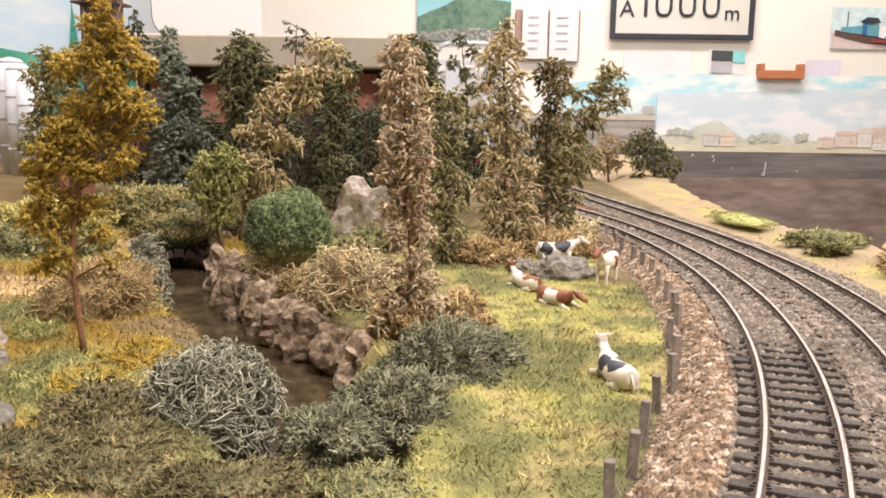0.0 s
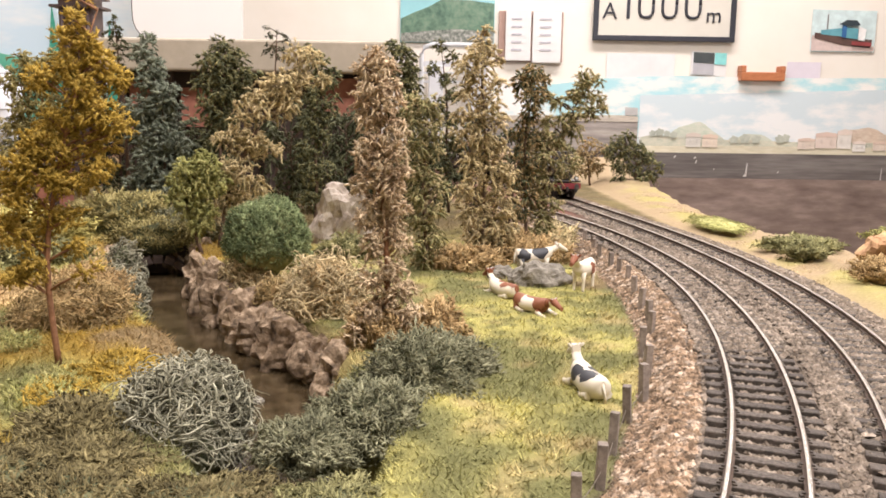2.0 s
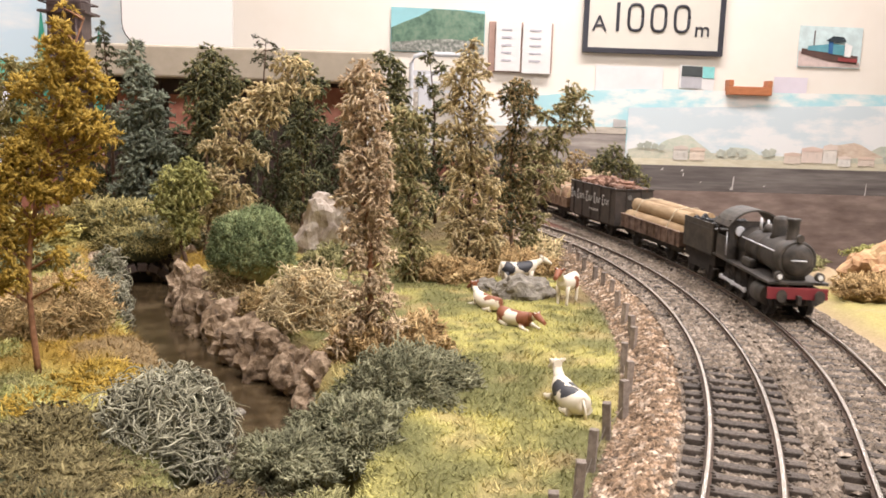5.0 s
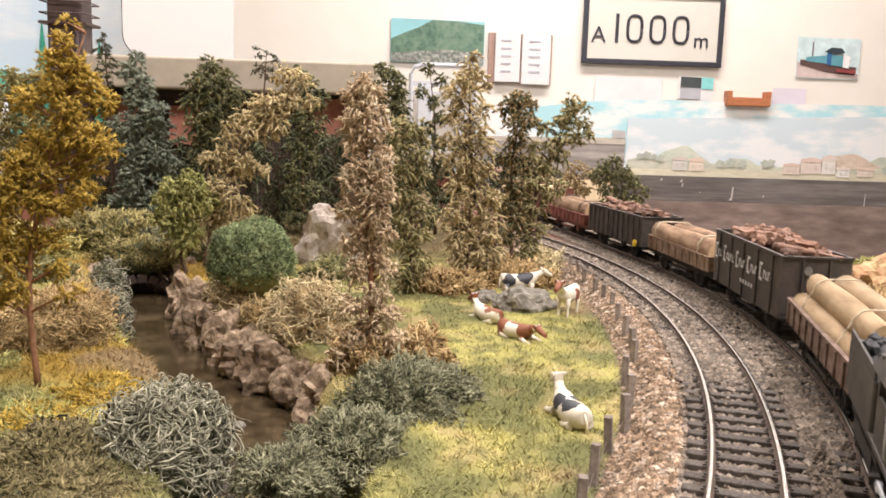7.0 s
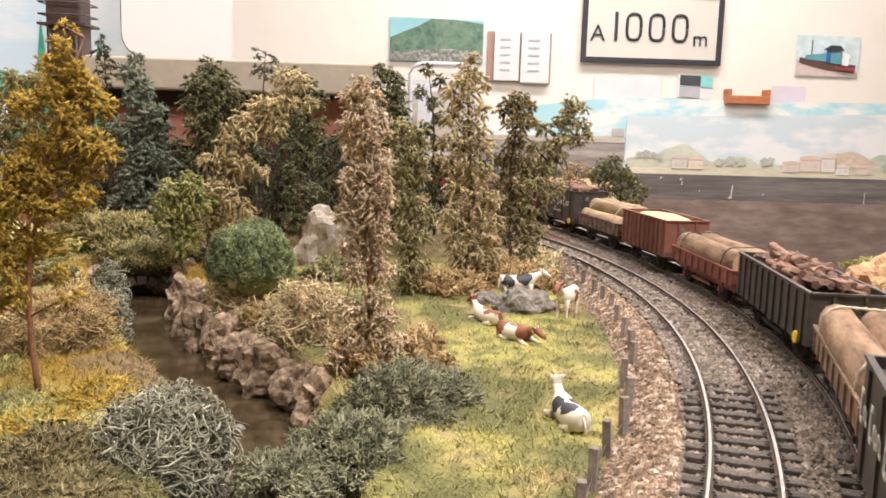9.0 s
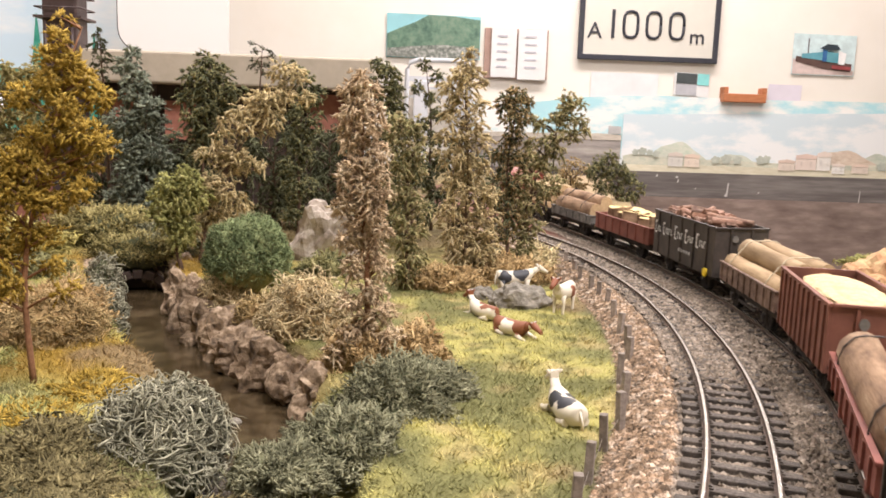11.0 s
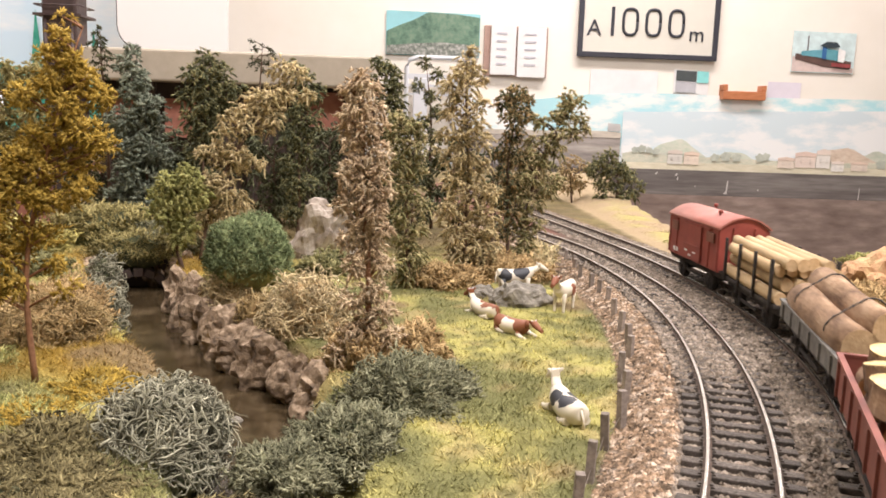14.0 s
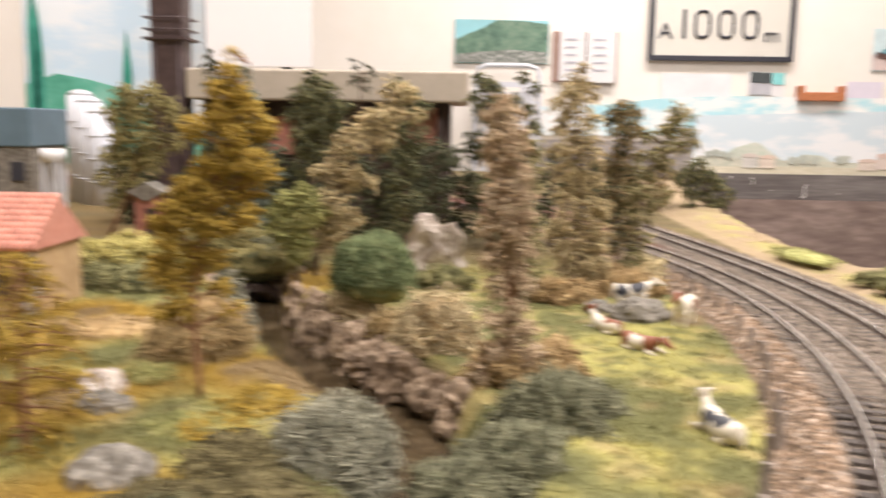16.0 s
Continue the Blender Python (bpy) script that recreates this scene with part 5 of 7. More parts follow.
# open book on the wall
book = tagged(empty("open_book", -0.010, 0, 0.004), "open brown binder with printed white pages", "book")
M["page"] = plain("page_white", (0.72, 0.70, 0.68), 0.6, 0.03)
bm = bmesh.new()
box(bm, 0.369, 2.993, 0.327, 0.224, 0.010, 0.172, 0.002)
part("cover", bm, plain("binder_brown", (0.40, 0.26, 0.21)), book)
for px0, pw, side in ((0.324, 0.088, -1), (0.424, 0.100, 1)):
    bm = bmesh.new()
    box(bm, px0, 2.978, 0.33 if side < 0 else 0.324, pw, 0.008, 0.172, 0.002)
    pg = part("page", bm, M["page"], book)
    for k in range(5):
        bm = bmesh.new()
        box(bm, px0 - 0.006, 2.973, 0.385 - k * 0.026, pw * 0.4, 0.002, 0.006)
        part("text_bar", bm, plain("ink_grey", (0.46, 0.44, 0.48)), pg)
# small photo of a blue locomotive
photo = tagged(empty("photograph"), "colour photograph of a blue diesel locomotive", "photograph")
PHOTO = [
    ("sheet", (0.60, 0.72, 0.72), [(0, 0), (1, 0), (1, 1), (0, 1.02)]),
    ("ground", (0.60, 0.48, 0.44), [(0.01, 0.02), (0.99, 0.02), (0.99, 0.14), (0.01, 0.40)]),
    ("mast", (0.18, 0.16, 0.16), [(0.23, 0.5), (0.25, 0.5), (0.25, 0.9), (0.23, 0.9)]),
    ("chassis", (0.11, 0.065, 0.055), [(0.05, 0.33), (0.5, 0.16), (0.93, 0.10), (0.95, 0.30), (0.5, 0.38), (0.05, 0.46)]),
    ("long_hood", (0.13, 0.34, 0.40), [(0.14, 0.42), (0.48, 0.37), (0.48, 0.58), (0.14, 0.52)]),
    ("short_hood", (0.12, 0.33, 0.38), [(0.53, 0.34), (0.72, 0.31), (0.72, 0.56), (0.53, 0.60)]),
    ("cab", (0.04, 0.13, 0.30), [(0.465, 0.35), (0.535, 0.34), (0.535, 0.70), (0.465, 0.68)]),
    ("nose", (0.80, 0.78, 0.76), [(0.72, 0.29), (0.82, 0.27), (0.84, 0.55), (0.72, 0.62)]),
    ("cab_roof", (0.035, 0.05, 0.06), [(0.41, 0.66), (0.60, 0.61), (0.74, 0.65), (0.68, 0.76), (0.52, 0.77)]),
    ("buffer_beam", (0.28, 0.06, 0.06), [(0.62, 0.17), (0.93, 0.14), (0.93, 0.23), (0.62, 0.26)]),
]
for k, (nm, col, pts) in enumerate(PHOTO):
    part(nm, flat_poly(bmesh.new(), [(1.345 + 0.227 * u, 0.297 + 0.141 * v) for u, v in pts], 2.993 - 0.0012 * k, 0.0008), plain("photo_" + nm, col, 0.35, 0.15, 40), photo)
# small card with a grey picture, and the orange tray
card = tagged(empty("notice_card", -0.012, 0, 0.002), "small white card with a dark photograph and turquoise corner", "card")
part("sheet", flat_poly(bmesh.new(), [(0.94, 0.207), (1.065, 0.203), (1.065, 0.284), (0.94, 0.289)], 2.992), M["page"], card)
part("dark_picture", flat_poly(bmesh.new(), [(0.947, 0.25), (1.02, 0.248), (1.02, 0.284), (0.947, 0.286)], 2.989), plain("card_dark", (0.06, 0.07, 0.07)), card)
part("grey_picture", flat_poly(bmesh.new(), [(0.947, 0.21), (1.02, 0.208), (1.02, 0.246), (0.947, 0.248)], 2.989), plain("card_grey", (0.45, 0.44, 0.46)), card)
part("corner", flat_poly(bmesh.new(), [(1.022, 0.245), (1.063, 0.244), (1.063, 0.284), (1.022, 0.285)], 2.989), plain("card_turquoise", (0.25, 0.62, 0.60)), card)
tray = tagged(empty("wall_tray", -0.006, 0, 0.002), "small orange-brown wooden tray on the wall", "tray")
M["orange"] = mat("orange_wood", [(0.40, 0.14, 0.055), (0.52, 0.20, 0.09)], 40, 0.5, stretch=(1, 4, 4))
bm = bmesh.new()
box(bm, 1.178, 2.975, 0.204, 0.154, 0.045, 0.03, 0.003)
part("front", bm, M["orange"], tray)
for k in (-1, 1):
    bm = bmesh.new()
    box(bm, 1.178 + k * 0.069, 2.975, 0.230, 0.016, 0.045, 0.022, 0.002)
    part("side", bm, M["orange"], tray)
for nx0, nz0, nw, nh, col in [(0.75, 0.235, 0.24, 0.09, (0.74, 0.71, 0.70)), (1.33, 0.225, 0.12, 0.07, (0.70, 0.64, 0.70))]:
    tagged(part("paper_sheet", flat_poly(bmesh.new(), [(nx0 - nw / 2, nz0 - nh / 2), (nx0 + nw / 2, nz0 - nh / 2), (nx0 + nw / 2, nz0 + nh / 2), (nx0 - nw / 2, nz0 + nh / 2)], 2.994), plain("faded_paper", col, 0.7, 0.03)), "faded printed paper sheet on the wall", "paper")
# white tubular rack against the wall
rack = tagged(empty("tubular_rack"), "white tubular metal rack against the wall", "rack")
M["whitetube"] = plain("white_lacquer", (0.62, 0.62, 0.64), 0.35, 0.04)
t = Tubes()
pth = np.array([(-0.02, 2.93, -0.94), (-0.02, 2.93, 0.26), (-0.01, 2.93, 0.285), (0.02, 2.93, 0.295), (0.16, 2.93, 0.295), (0.19, 2.93, 0.285), (0.2, 2.93, 0.26), (0.2, 2.93, -0.94)])
t.add(pth, np.full(8, 0.008), 8)
t.make("frame", M["whitetube"], rack)
for k in range(3):
    bm = bmesh.new()
    box(bm, 0.09, 2.93, 0.23 - 0.03 * k, 0.22, 0.008, 0.008 if k else 0.018)
    part("crossbar", bm, M["whitetube"], rack)
for xx in (0.03, 0.16):
    bm = bmesh.new()
    box(bm, xx, 2.935, -0.35, 0.05, 0.03, 1.15, 0.004)
    part("upright", bm, M["whitetube"], rack)

# ---- left side: sky boards, white panel, tower, long building, silos, house ----
back = tagged(empty("sky_board"), "painted sky backdrop board with green hills", "backdrop", kind="structure")
part("board", flat_poly(bmesh.new(), [(-0.86, -0.15), (-0.50, -0.15), (-0.50, 0.62), (-0.86, 0.62)], 1.55, 0.012), cloud_mat("left_sky", (0.60, 0.75, 0.86), (0.82, 0.86, 0.88), 3.5), back)
part("hill", flat_poly(bmesh.new(), [(-0.858, -0.12), (-0.502, -0.12), (-0.502, 0.06), (-0.56, 0.08), (-0.62, 0.10), (-0.68, 0.145), (-0.74, 0.16), (-0.80, 0.17), (-0.858, 0.15)], 1.546), mat("left_hill", [(0.05, 0.26, 0.17), (0.12, 0.42, 0.30), (0.25, 0.52, 0.42)], 14, 0.8, bump=0.0), back)
for cx0, ch in ((-0.84, 0.36), (-0.83, 0.30), (-0.665, 0.25), (-0.565, 0.22)):
    part("cypress", flat_poly(bmesh.new(), [(cx0 - 0.010, 0.05), (cx0 + 0.010, 0.05), (cx0 + 0.008, ch * 0.7), (cx0, ch), (cx0 - 0.008, ch * 0.7)], 1.543), mat("painted_cypress", [(0.03, 0.25, 0.18), (0.08, 0.38, 0.28)], 60, 0.8, bump=0.0), back)
slab("side_board", -0.97, -0.862, 1.55, 1.57, -0.15, 0.62, M["wall"], "plain cream board behind the landscape", "panel")
# white rounded panel
bm = bmesh.new()
pts = []
for (cx0, cz0, a0, rad) in ((-0.405, 0.207, 180, 0.035), (-0.280, 0.175, 270, 0.003), (-0.280, 0.69, 0, 0.003), (-0.405, 0.66, 90, 0.035)):
    for k in range(7):
        a = math.radians(a0 + 15 * k)
        pts.append((cx0 + rad * math.cos(a), cz0 + rad * math.sin(a)))
white = tagged(empty("white_panel"), "white display panel with rounded corners and dark edge", "panel")
flat_poly(bm, pts, 1.30, 0.01)
part("panel", bm, plain("panel_white", (0.80, 0.78, 0.76), 0.5, 0.02, 5), white)
t = Tubes()
ring = np.array([(px, 1.303, pz) for px, pz in [pts[-1]] + pts[:7]])
t.add(ring, np.full(len(ring), 0.0022), 6)
t.make("edge", M["black"], white)
for k in (-0.40, -0.32):
    bm = bmesh.new()
    box(bm, k, 1.325, 0.21, 0.015, 0.015, 0.76)
    part("stand_leg", bm, M["black"], white)

M["beige"] = mat("beige_roof_board", [(0.42, 0.36, 0.28), (0.52, 0.45, 0.36)], 60, 0.8, bump=0.2, blotch=0.08)
M["brick"] = mat("red_brick", [(0.26, 0.10, 0.07), (0.38, 0.165, 0.115)], 120, 0.85, each=0.2)
hall = tagged(empty("goods_hall", -0.155, 0.80, 0.0), "long goods hall with beige fascia roof and dark brick walls", "building")
bm = bmesh.new()
box(bm, 0, 0, 0.1195, 0.25, 0.13, 0.027, 0.002)
part("roof", bm, M["beige"], hall, "broad beige roof fascia")
bm = bmesh.new()
box(bm, -0.005, 0.01, 0.05, 0.225, 0.10, 0.112)
part("wall", bm, M["darkbrown"], hall, "dark wall under the eaves")
for bx, bw, bz in ((0.082, 0.034, 0.085), (-0.045, 0.03, 0.075), (-0.09, 0.03, 0.08)):
    bm = bmesh.new()
    box(bm, bx, -0.042, bz, bw, 0.006, 0.034)
    part("brick_panel", bm, M["brick"], hall, "red brick panel")
for k in range(6):
    bm = bmesh.new()
    box(bm, -0.11 + k * 0.042, -0.05, 0.05, 0.005, 0.005, 0.11)
    part("pillar", bm, M["darkbrown"], hall)

tower = tagged(empty("signal_tower", -0.297, 0.75, 0.0), "tall dark brown steel tower with a railed gallery", "tower")
M["steel_brown"] = mat("brown_steel", [(0.05, 0.03, 0.03), (0.09, 0.06, 0.055)], 150, 0.5)
bm = bmesh.new()
box(bm, 0, 0, 0.13, 0.029, 0.026, 0.27, 0.002)
part("shaft", bm, M["steel_brown"], tower)
for zz in (0.166, 0.176):
    t = Tubes()
    t.add(np.array([(-0.019, -0.016, zz), (0.019, -0.016, zz), (0.019, 0.016, zz), (-0.019, 0.016, zz), (-0.019, -0.016, zz)]), np.full(5, 0.0007), 5)
    t.make("railing", M["steel_brown"], tower)
bm = bmesh.new()
box(bm, 0, 0, 0.158, 0.040, 0.034, 0.002)
part("gallery", bm, M["steel_brown"], tower)
for k in (-1, 1):
    bm = bmesh.new()
    rod(bm, (k * 0.011, -0.0135, 0.0), (k * 0.011, -0.0135, 0.155), 0.0012)
    part("pipe", bm, M["steel_brown"], tower)

M["silver"] = plain("silver_paint", (0.58, 0.58, 0.60), 0.35, 0.08)
for sx, sy, sr, sh in ((-0.397, 0.80, 0.013, 0.098), (-0.415, 0.82, 0.013, 0.105), (-0.383, 0.79, 0.012, 0.088)):
    silo = tagged(empty("silo", sx, sy, ground_z(sx, sy)), "silver cylindrical silo with a domed cap", "silo", "silos")
    bm = bmesh.new()
    rod(bm, (0, 0, -0.002), (0, 0, sh), sr, seg=20)
    part("tank", bm, M["silver"], silo, smooth=False)
    bm = bmesh.new()
    loft(bm, [((0, 0, sh), (sr, 0, 0), (0, sr, 0)), ((0, 0, sh + 0.004), (sr * 0.7, 0, 0), (0, sr * 0.7, 0)), ((0, 0, sh + 0.006), (sr * 0.15, 0, 0), (0, sr * 0.15, 0))], 20)
    part("cap", bm, M["silver"], silo)
    for k in range(3):
        bm = bmesh.new()
        rod(bm, (0, 0, sh * (0.25 + 0.25 * k)), (0, 0, sh * (0.25 + 0.25 * k) + 0.0015), sr * 1.05, seg=20)
        part("band", bm, M["silver"], silo)
hut = tagged(empty("trackside_tank", -0.385, 0.70, ground_z(-0.385, 0.70)), "white water tank on pale legs", "tank")
bm = bmesh.new()
rod(bm, (0, 0, 0.045), (0, 0, 0.056), 0.010, seg=16)
part("tank", bm, M["page"], hut)
for a, b in ((-1, -1), (1, -1), (1, 1), (-1, 1)):
    bm = bmesh.new()
    box(bm, a * 0.006, b * 0.006, 0.022, 0.003, 0.003, 0.048)
    part("leg", bm, M["silver"], hut)
shed = tagged(empty("blue_shed", -0.56, 0.92, ground_z(-0.56, 0.92)), "blue-grey corrugated shed on a grey base", "building")
bm = bmesh.new()
box(bm, 0, 0, 0.024, 0.12, 0.08, 0.055)
part("wall", bm, M["rock_grey"], shed)
bm = bmesh.new()
box(bm, 0, 0, 0.072, 0.125, 0.085, 0.042, 0.002)
part("upper_wall", bm, plain("blue_grey_metal", (0.12, 0.18, 0.22), 0.5), shed)
for k in range(4):
    bm = bmesh.new()
    box(bm, -0.045 + 0.03 * k, -0.041, 0.025, 0.014, 0.003, 0.02)
    part("window", bm, M["black"], shed)
rh = tagged(empty("red_hut", -0.262, 0.60, ground_z(-0.262, 0.60)), "small red-brown hut with a grey pitched roof", "hut")
bm = bmesh.new()
box(bm, 0, 0, 0.016, 0.018, 0.018, 0.036)
part("wall", bm, M["brick"], rh)
bm = bmesh.new()
loft(bm, [((0, -0.011, 0.036), (0.0135, 0, 0), (0, 0, 0.007)), ((0, 0.011, 0.036), (0.0135, 0, 0), (0, 0, 0.007))], 4, smooth=False)
part("roof", bm, M["rock_grey"], rh)
part("door", box(bmesh.new(), 0.003, -0.0095, 0.012, 0.007, 0.001, 0.024), M["darkbrown"], rh)

# tiled house
M["tile"] = mat("salmon_tile", [(0.50, 0.20, 0.14), (0.62, 0.30, 0.22)], 200, 0.8, each=0.18)
M["render"] = mat("ochre_render", [(0.40, 0.26, 0.125), (0.52, 0.37, 0.20)], 150, 0.9)
hs = tagged(empty("tiled_house", -0.258, 0.395, ground_z(-0.258, 0.395) - 0.010, 0), "stone cottage with a salmon pantile roof and ochre gable", "house")
bm = bmesh.new()
box(bm, 0, 0.0, 0.022, 0.056, 0.046, 0.046)
part("wall", bm, M["render"], hs, "ochre rendered wall")
bm = bmesh.new()
pr = [bm.verts.new(p) for p in [(-0.03, -0.028, 0.041), (0.03, -0.028, 0.041), (0.03, 0.0, 0.064), (-0.03, 0.0, 0.064), (-0.03, 0.028, 0.041), (0.03, 0.028, 0.041)]]
for q in ((0, 1, 2, 3), (3, 2, 5, 4), (1, 5, 2), (0, 3, 4), (0, 4, 5, 1)):
    bm.faces.new([pr[k] for k in q])
roof = part("roof", bm, M["tile"], hs, "salmon tiled roof")
me = bpy.data.meshes.new("tile")
bm = bmesh.new()
rod(bm, (0, -0.0022, 0), (0, 0.0022, 0.0007), 0.0016, 0.0018, 6)
bm.to_mesh(me)
bm.free()
me.materials.append(M["tile"])
for k in range(9):
    u = (k + 0.5) / 9
    for c in range(16):
        ob = link("tile", me, roof)
        ob.matrix_basis = pose(-0.0285 + 0.0038 * c, -0.028 + 0.028 * u, 0.0413 + 0.023 * u, 39, 0, rng.normal(0, 1.5))
for wx in (-0.014, 0.012):
    bm = bmesh.new()
    box(bm, wx, -0.0233, 0.024, 0.009, 0.0015, 0.012)
    part("window", bm, M["darkbrown"], hs)
rg = random.Random(4)
me = bpy.data.meshes.new("corner_stone")
bm = bmesh.new()
box(bm, 0, 0, 0, 0.006, 0.004, 0.0045, 0.0008)
bm.to_mesh(me)
bm.free()
me.materials.append(M["rock_pale"])
for k in range(8):
    ob = link("corner_stone", me, hs)
    ob.matrix_basis = pose(0.026 + rg.uniform(-0.001, 0.001), -0.023, 0.004 + k * 0.0049, 0, 0, rg.uniform(-4, 4))


# ---- cows ----
def cow(label, x, y, rz, lying, mat_body, mat_head, scale=1.0, group="grazing cows", head_down=0.0):
    """A model cow, nose along local +y: body, neck and head with ears and horns, legs, tail."""
    z = ground_z(x, y)
    root = tagged(empty("cow", x, y, z - (0.0006 if lying else 0.0002), rz), label, "cow", group)
    k = scale
    zb = 0.0042 * k if lying else 0.0108 * k
    w = 1.15 if lying else 1.0
    bm = bmesh.new()
    prof = [(-0.0118, 0.0010, 0.0022, 0.0016), (-0.0108, 0.0030, 0.0036, 0.001), (-0.0075, 0.0039, 0.0042, 0.0003), (-0.002, 0.0043, 0.0043, -0.0002), (0.004, 0.0039, 0.0042, 0.0002), (0.008, 0.0033, 0.0038, 0.0012), (0.0102, 0.0022, 0.0026, 0.0026)]
    loft(bm, [((0, py * k, zb + dz * k), (rx * w * k, 0, 0), (0, 0, r2 * k)) for py, rx, r2, dz in prof], 14)
    part("body", bm, mat_body, root)
    hz, hy = zb + (0.0075 - 0.008 * head_down) * k, (0.0135 + 0.002 * head_down) * k
    bm = bmesh.new()
    loft(bm, [((0, 0.0075 * k, zb + 0.0015 * k), (0.0024 * k, 0, 0), (0, 0.001 * k, 0.0034 * k)), ((0, 0.0115 * k, (zb + hz) / 2 + 0.001 * k), (0.0019 * k, 0, 0), (0, 0.001 * k, 0.0023 * k)), ((0, hy, hz), (0.0017 * k, 0, 0), (0, 0, 0.0018 * k))], 12)
    part("neck", bm, mat_body if mat_head.name.startswith("red") else mat_head, root)
    bm = bmesh.new()
    loft(bm, [((0, hy - 0.0012 * k, hz + 0.0004 * k), (0.0016 * k, 0, 0), (0, 0, 0.0016 * k)), ((0, hy + 0.0012 * k, hz), (0.0020 * k, 0, 0), (0, 0, 0.0019 * k)), ((0, hy + 0.0042 * k, hz - 0.0016 * k), (0.0013 * k, 0, 0), (0, 0, 0.0013 * k)), ((0, hy + 0.0058 * k, hz - 0.0024 * k), (0.0011 * k, 0, 0), (0, 0, 0.001 * k))], 12)
    head = part("head", bm, mat_head, root)
    for sx in (-1, 1):
        bm = bmesh.new()
        loft(bm, [((sx * 0.0015 * k, hy, hz + 0.001 * k), (0, 0.0003 * k, 0), (0, 0, 0.0006 * k)), ((sx * 0.0023 * k, hy - 0.0003 * k, hz + 0.0016 * k), (0, 0.0003 * k, 0), (0, 0, 0.0008 * k)), ((sx * 0.0031 * k, hy - 0.0004 * k, hz + 0.0019 * k), (0, 0.0001 * k, 0), (0, 0, 0.0003 * k))], 8)
        part("ear", bm, mat_head, head)
        bm = bmesh.new()
        rod(bm, (sx * 0.0008 * k, hy, hz + 0.0015 * k), (sx * 0.0018 * k, hy, hz + 0.0022 * k), 0.0004 * k, 0.00015 * k, 6)
        part("horn", bm, M["page"], head)
    for sx in (-1, 1):
        for py in (-0.0085, 0.0065):
            bm = bmesh.new()
            if lying:
                loft(bm, [((sx * 0.0034 * k, py * k, 0.0022 * k), (0.0016 * k, 0, 0), (0, 0, 0.0016 * k)), ((sx * 0.0044 * k, (py + 0.0035) * k, 0.0012 * k), (0.001 * k, 0, 0), (0, 0, 0.0011 * k)), ((sx * 0.0042 * k, (py + 0.0065) * k, 0.0009 * k), (0.0007 * k, 0, 0), (0, 0, 0.0008 * k))], 8)
            else:
                loft(bm, [((sx * 0.0024 * k, py * k, 0.010 * k), (0.0016 * k, 0, 0), (0, 0.0018 * k, 0)), ((sx * 0.0025 * k, py * k, 0.0055 * k), (0.0009 * k, 0, 0), (0, 0.001 * k, 0)), ((sx * 0.0025 * k, (py + 0.0003) * k, 0.001 * k), (0.0007 * k, 0, 0), (0, 0.0008 * k, 0)), ((sx * 0.0025 * k, (py + 0.0005) * k, -0.0003 * k), (0.0009 * k, 0, 0), (0, 0.001 * k, 0))], 8)
            part("leg", bm, mat_body, root)
    bm = bmesh.new()
    loft(bm, [((0, -0.0115 * k, zb + 0.003 * k), (0.0005 * k, 0, 0), (0, 0.0004 * k, 0)), ((0.0006 * k, -0.0126 * k, zb - 0.0005 * k), (0.0004 * k, 0, 0), (0, 0.0004 * k, 0)), ((0.0008 * k, -0.0125 * k, zb - 0.0035 * k), (0.0007 * k, 0, 0), (0, 0.0005 * k, 0))], 6)
    part("tail", bm, mat_head, root)
    return root


WHITE_COAT, DARK_COAT, RED_COAT = (0.68, 0.61, 0.49), (0.03, 0.03, 0.035), (0.22, 0.075, 0.035)
C1 = patch_mat("black_patched_coat", WHITE_COAT, DARK_COAT, [(-0.0034, 0.0035, 0.006, 0.0034), (-0.002, -0.0035, 0.0075, 0.0036), (0.003, 0.001, 0.007, 0.003)])
C2 = patch_mat("red_patched_coat", WHITE_COAT, RED_COAT, [(0.002, -0.007, 0.006, 0.0042), (0.002, 0.001, 0.006, 0.0034), (-0.003, -0.004, 0.009, 0.004)])
C3 = patch_mat("red_brown_coat", WHITE_COAT, RED_COAT, [(0.002, -0.008, 0.005, 0.0045), (-0.002, 0.0, 0.006, 0.0042), (0.001, 0.007, 0.006, 0.0045)])
C4 = patch_mat("dark_patched_coat", WHITE_COAT, DARK_COAT, [(0.003, -0.007, 0.011, 0.0036), (0.002, 0.002, 0.013, 0.0045), (-0.003, -0.004, 0.012, 0.004)])
HW = plain("white_head", WHITE_COAT, 0.6)
HR = plain("red_head", RED_COAT, 0.6)
cow("white cow with black patches lying on the grass", 0.0535, 0.243, 11, True, C1, HW, 0.90)
cow("white and red calf standing beside the fence", 0.0800, 0.397, 150, False, C2, HR, 0.92)
cow("white cow with black patches grazing behind the stone", 0.060, 0.428, -74, False, C4, HW, 0.92, head_down=0.3)
cow("red and white cow lying with raised head", 0.0395, 0.381, 30, True, C2, HR, 0.84)
cow("red-brown and white cow lying on the grass", 0.0490, 0.346, -142, True, C3, HR, 0.84, head_down=0.45)

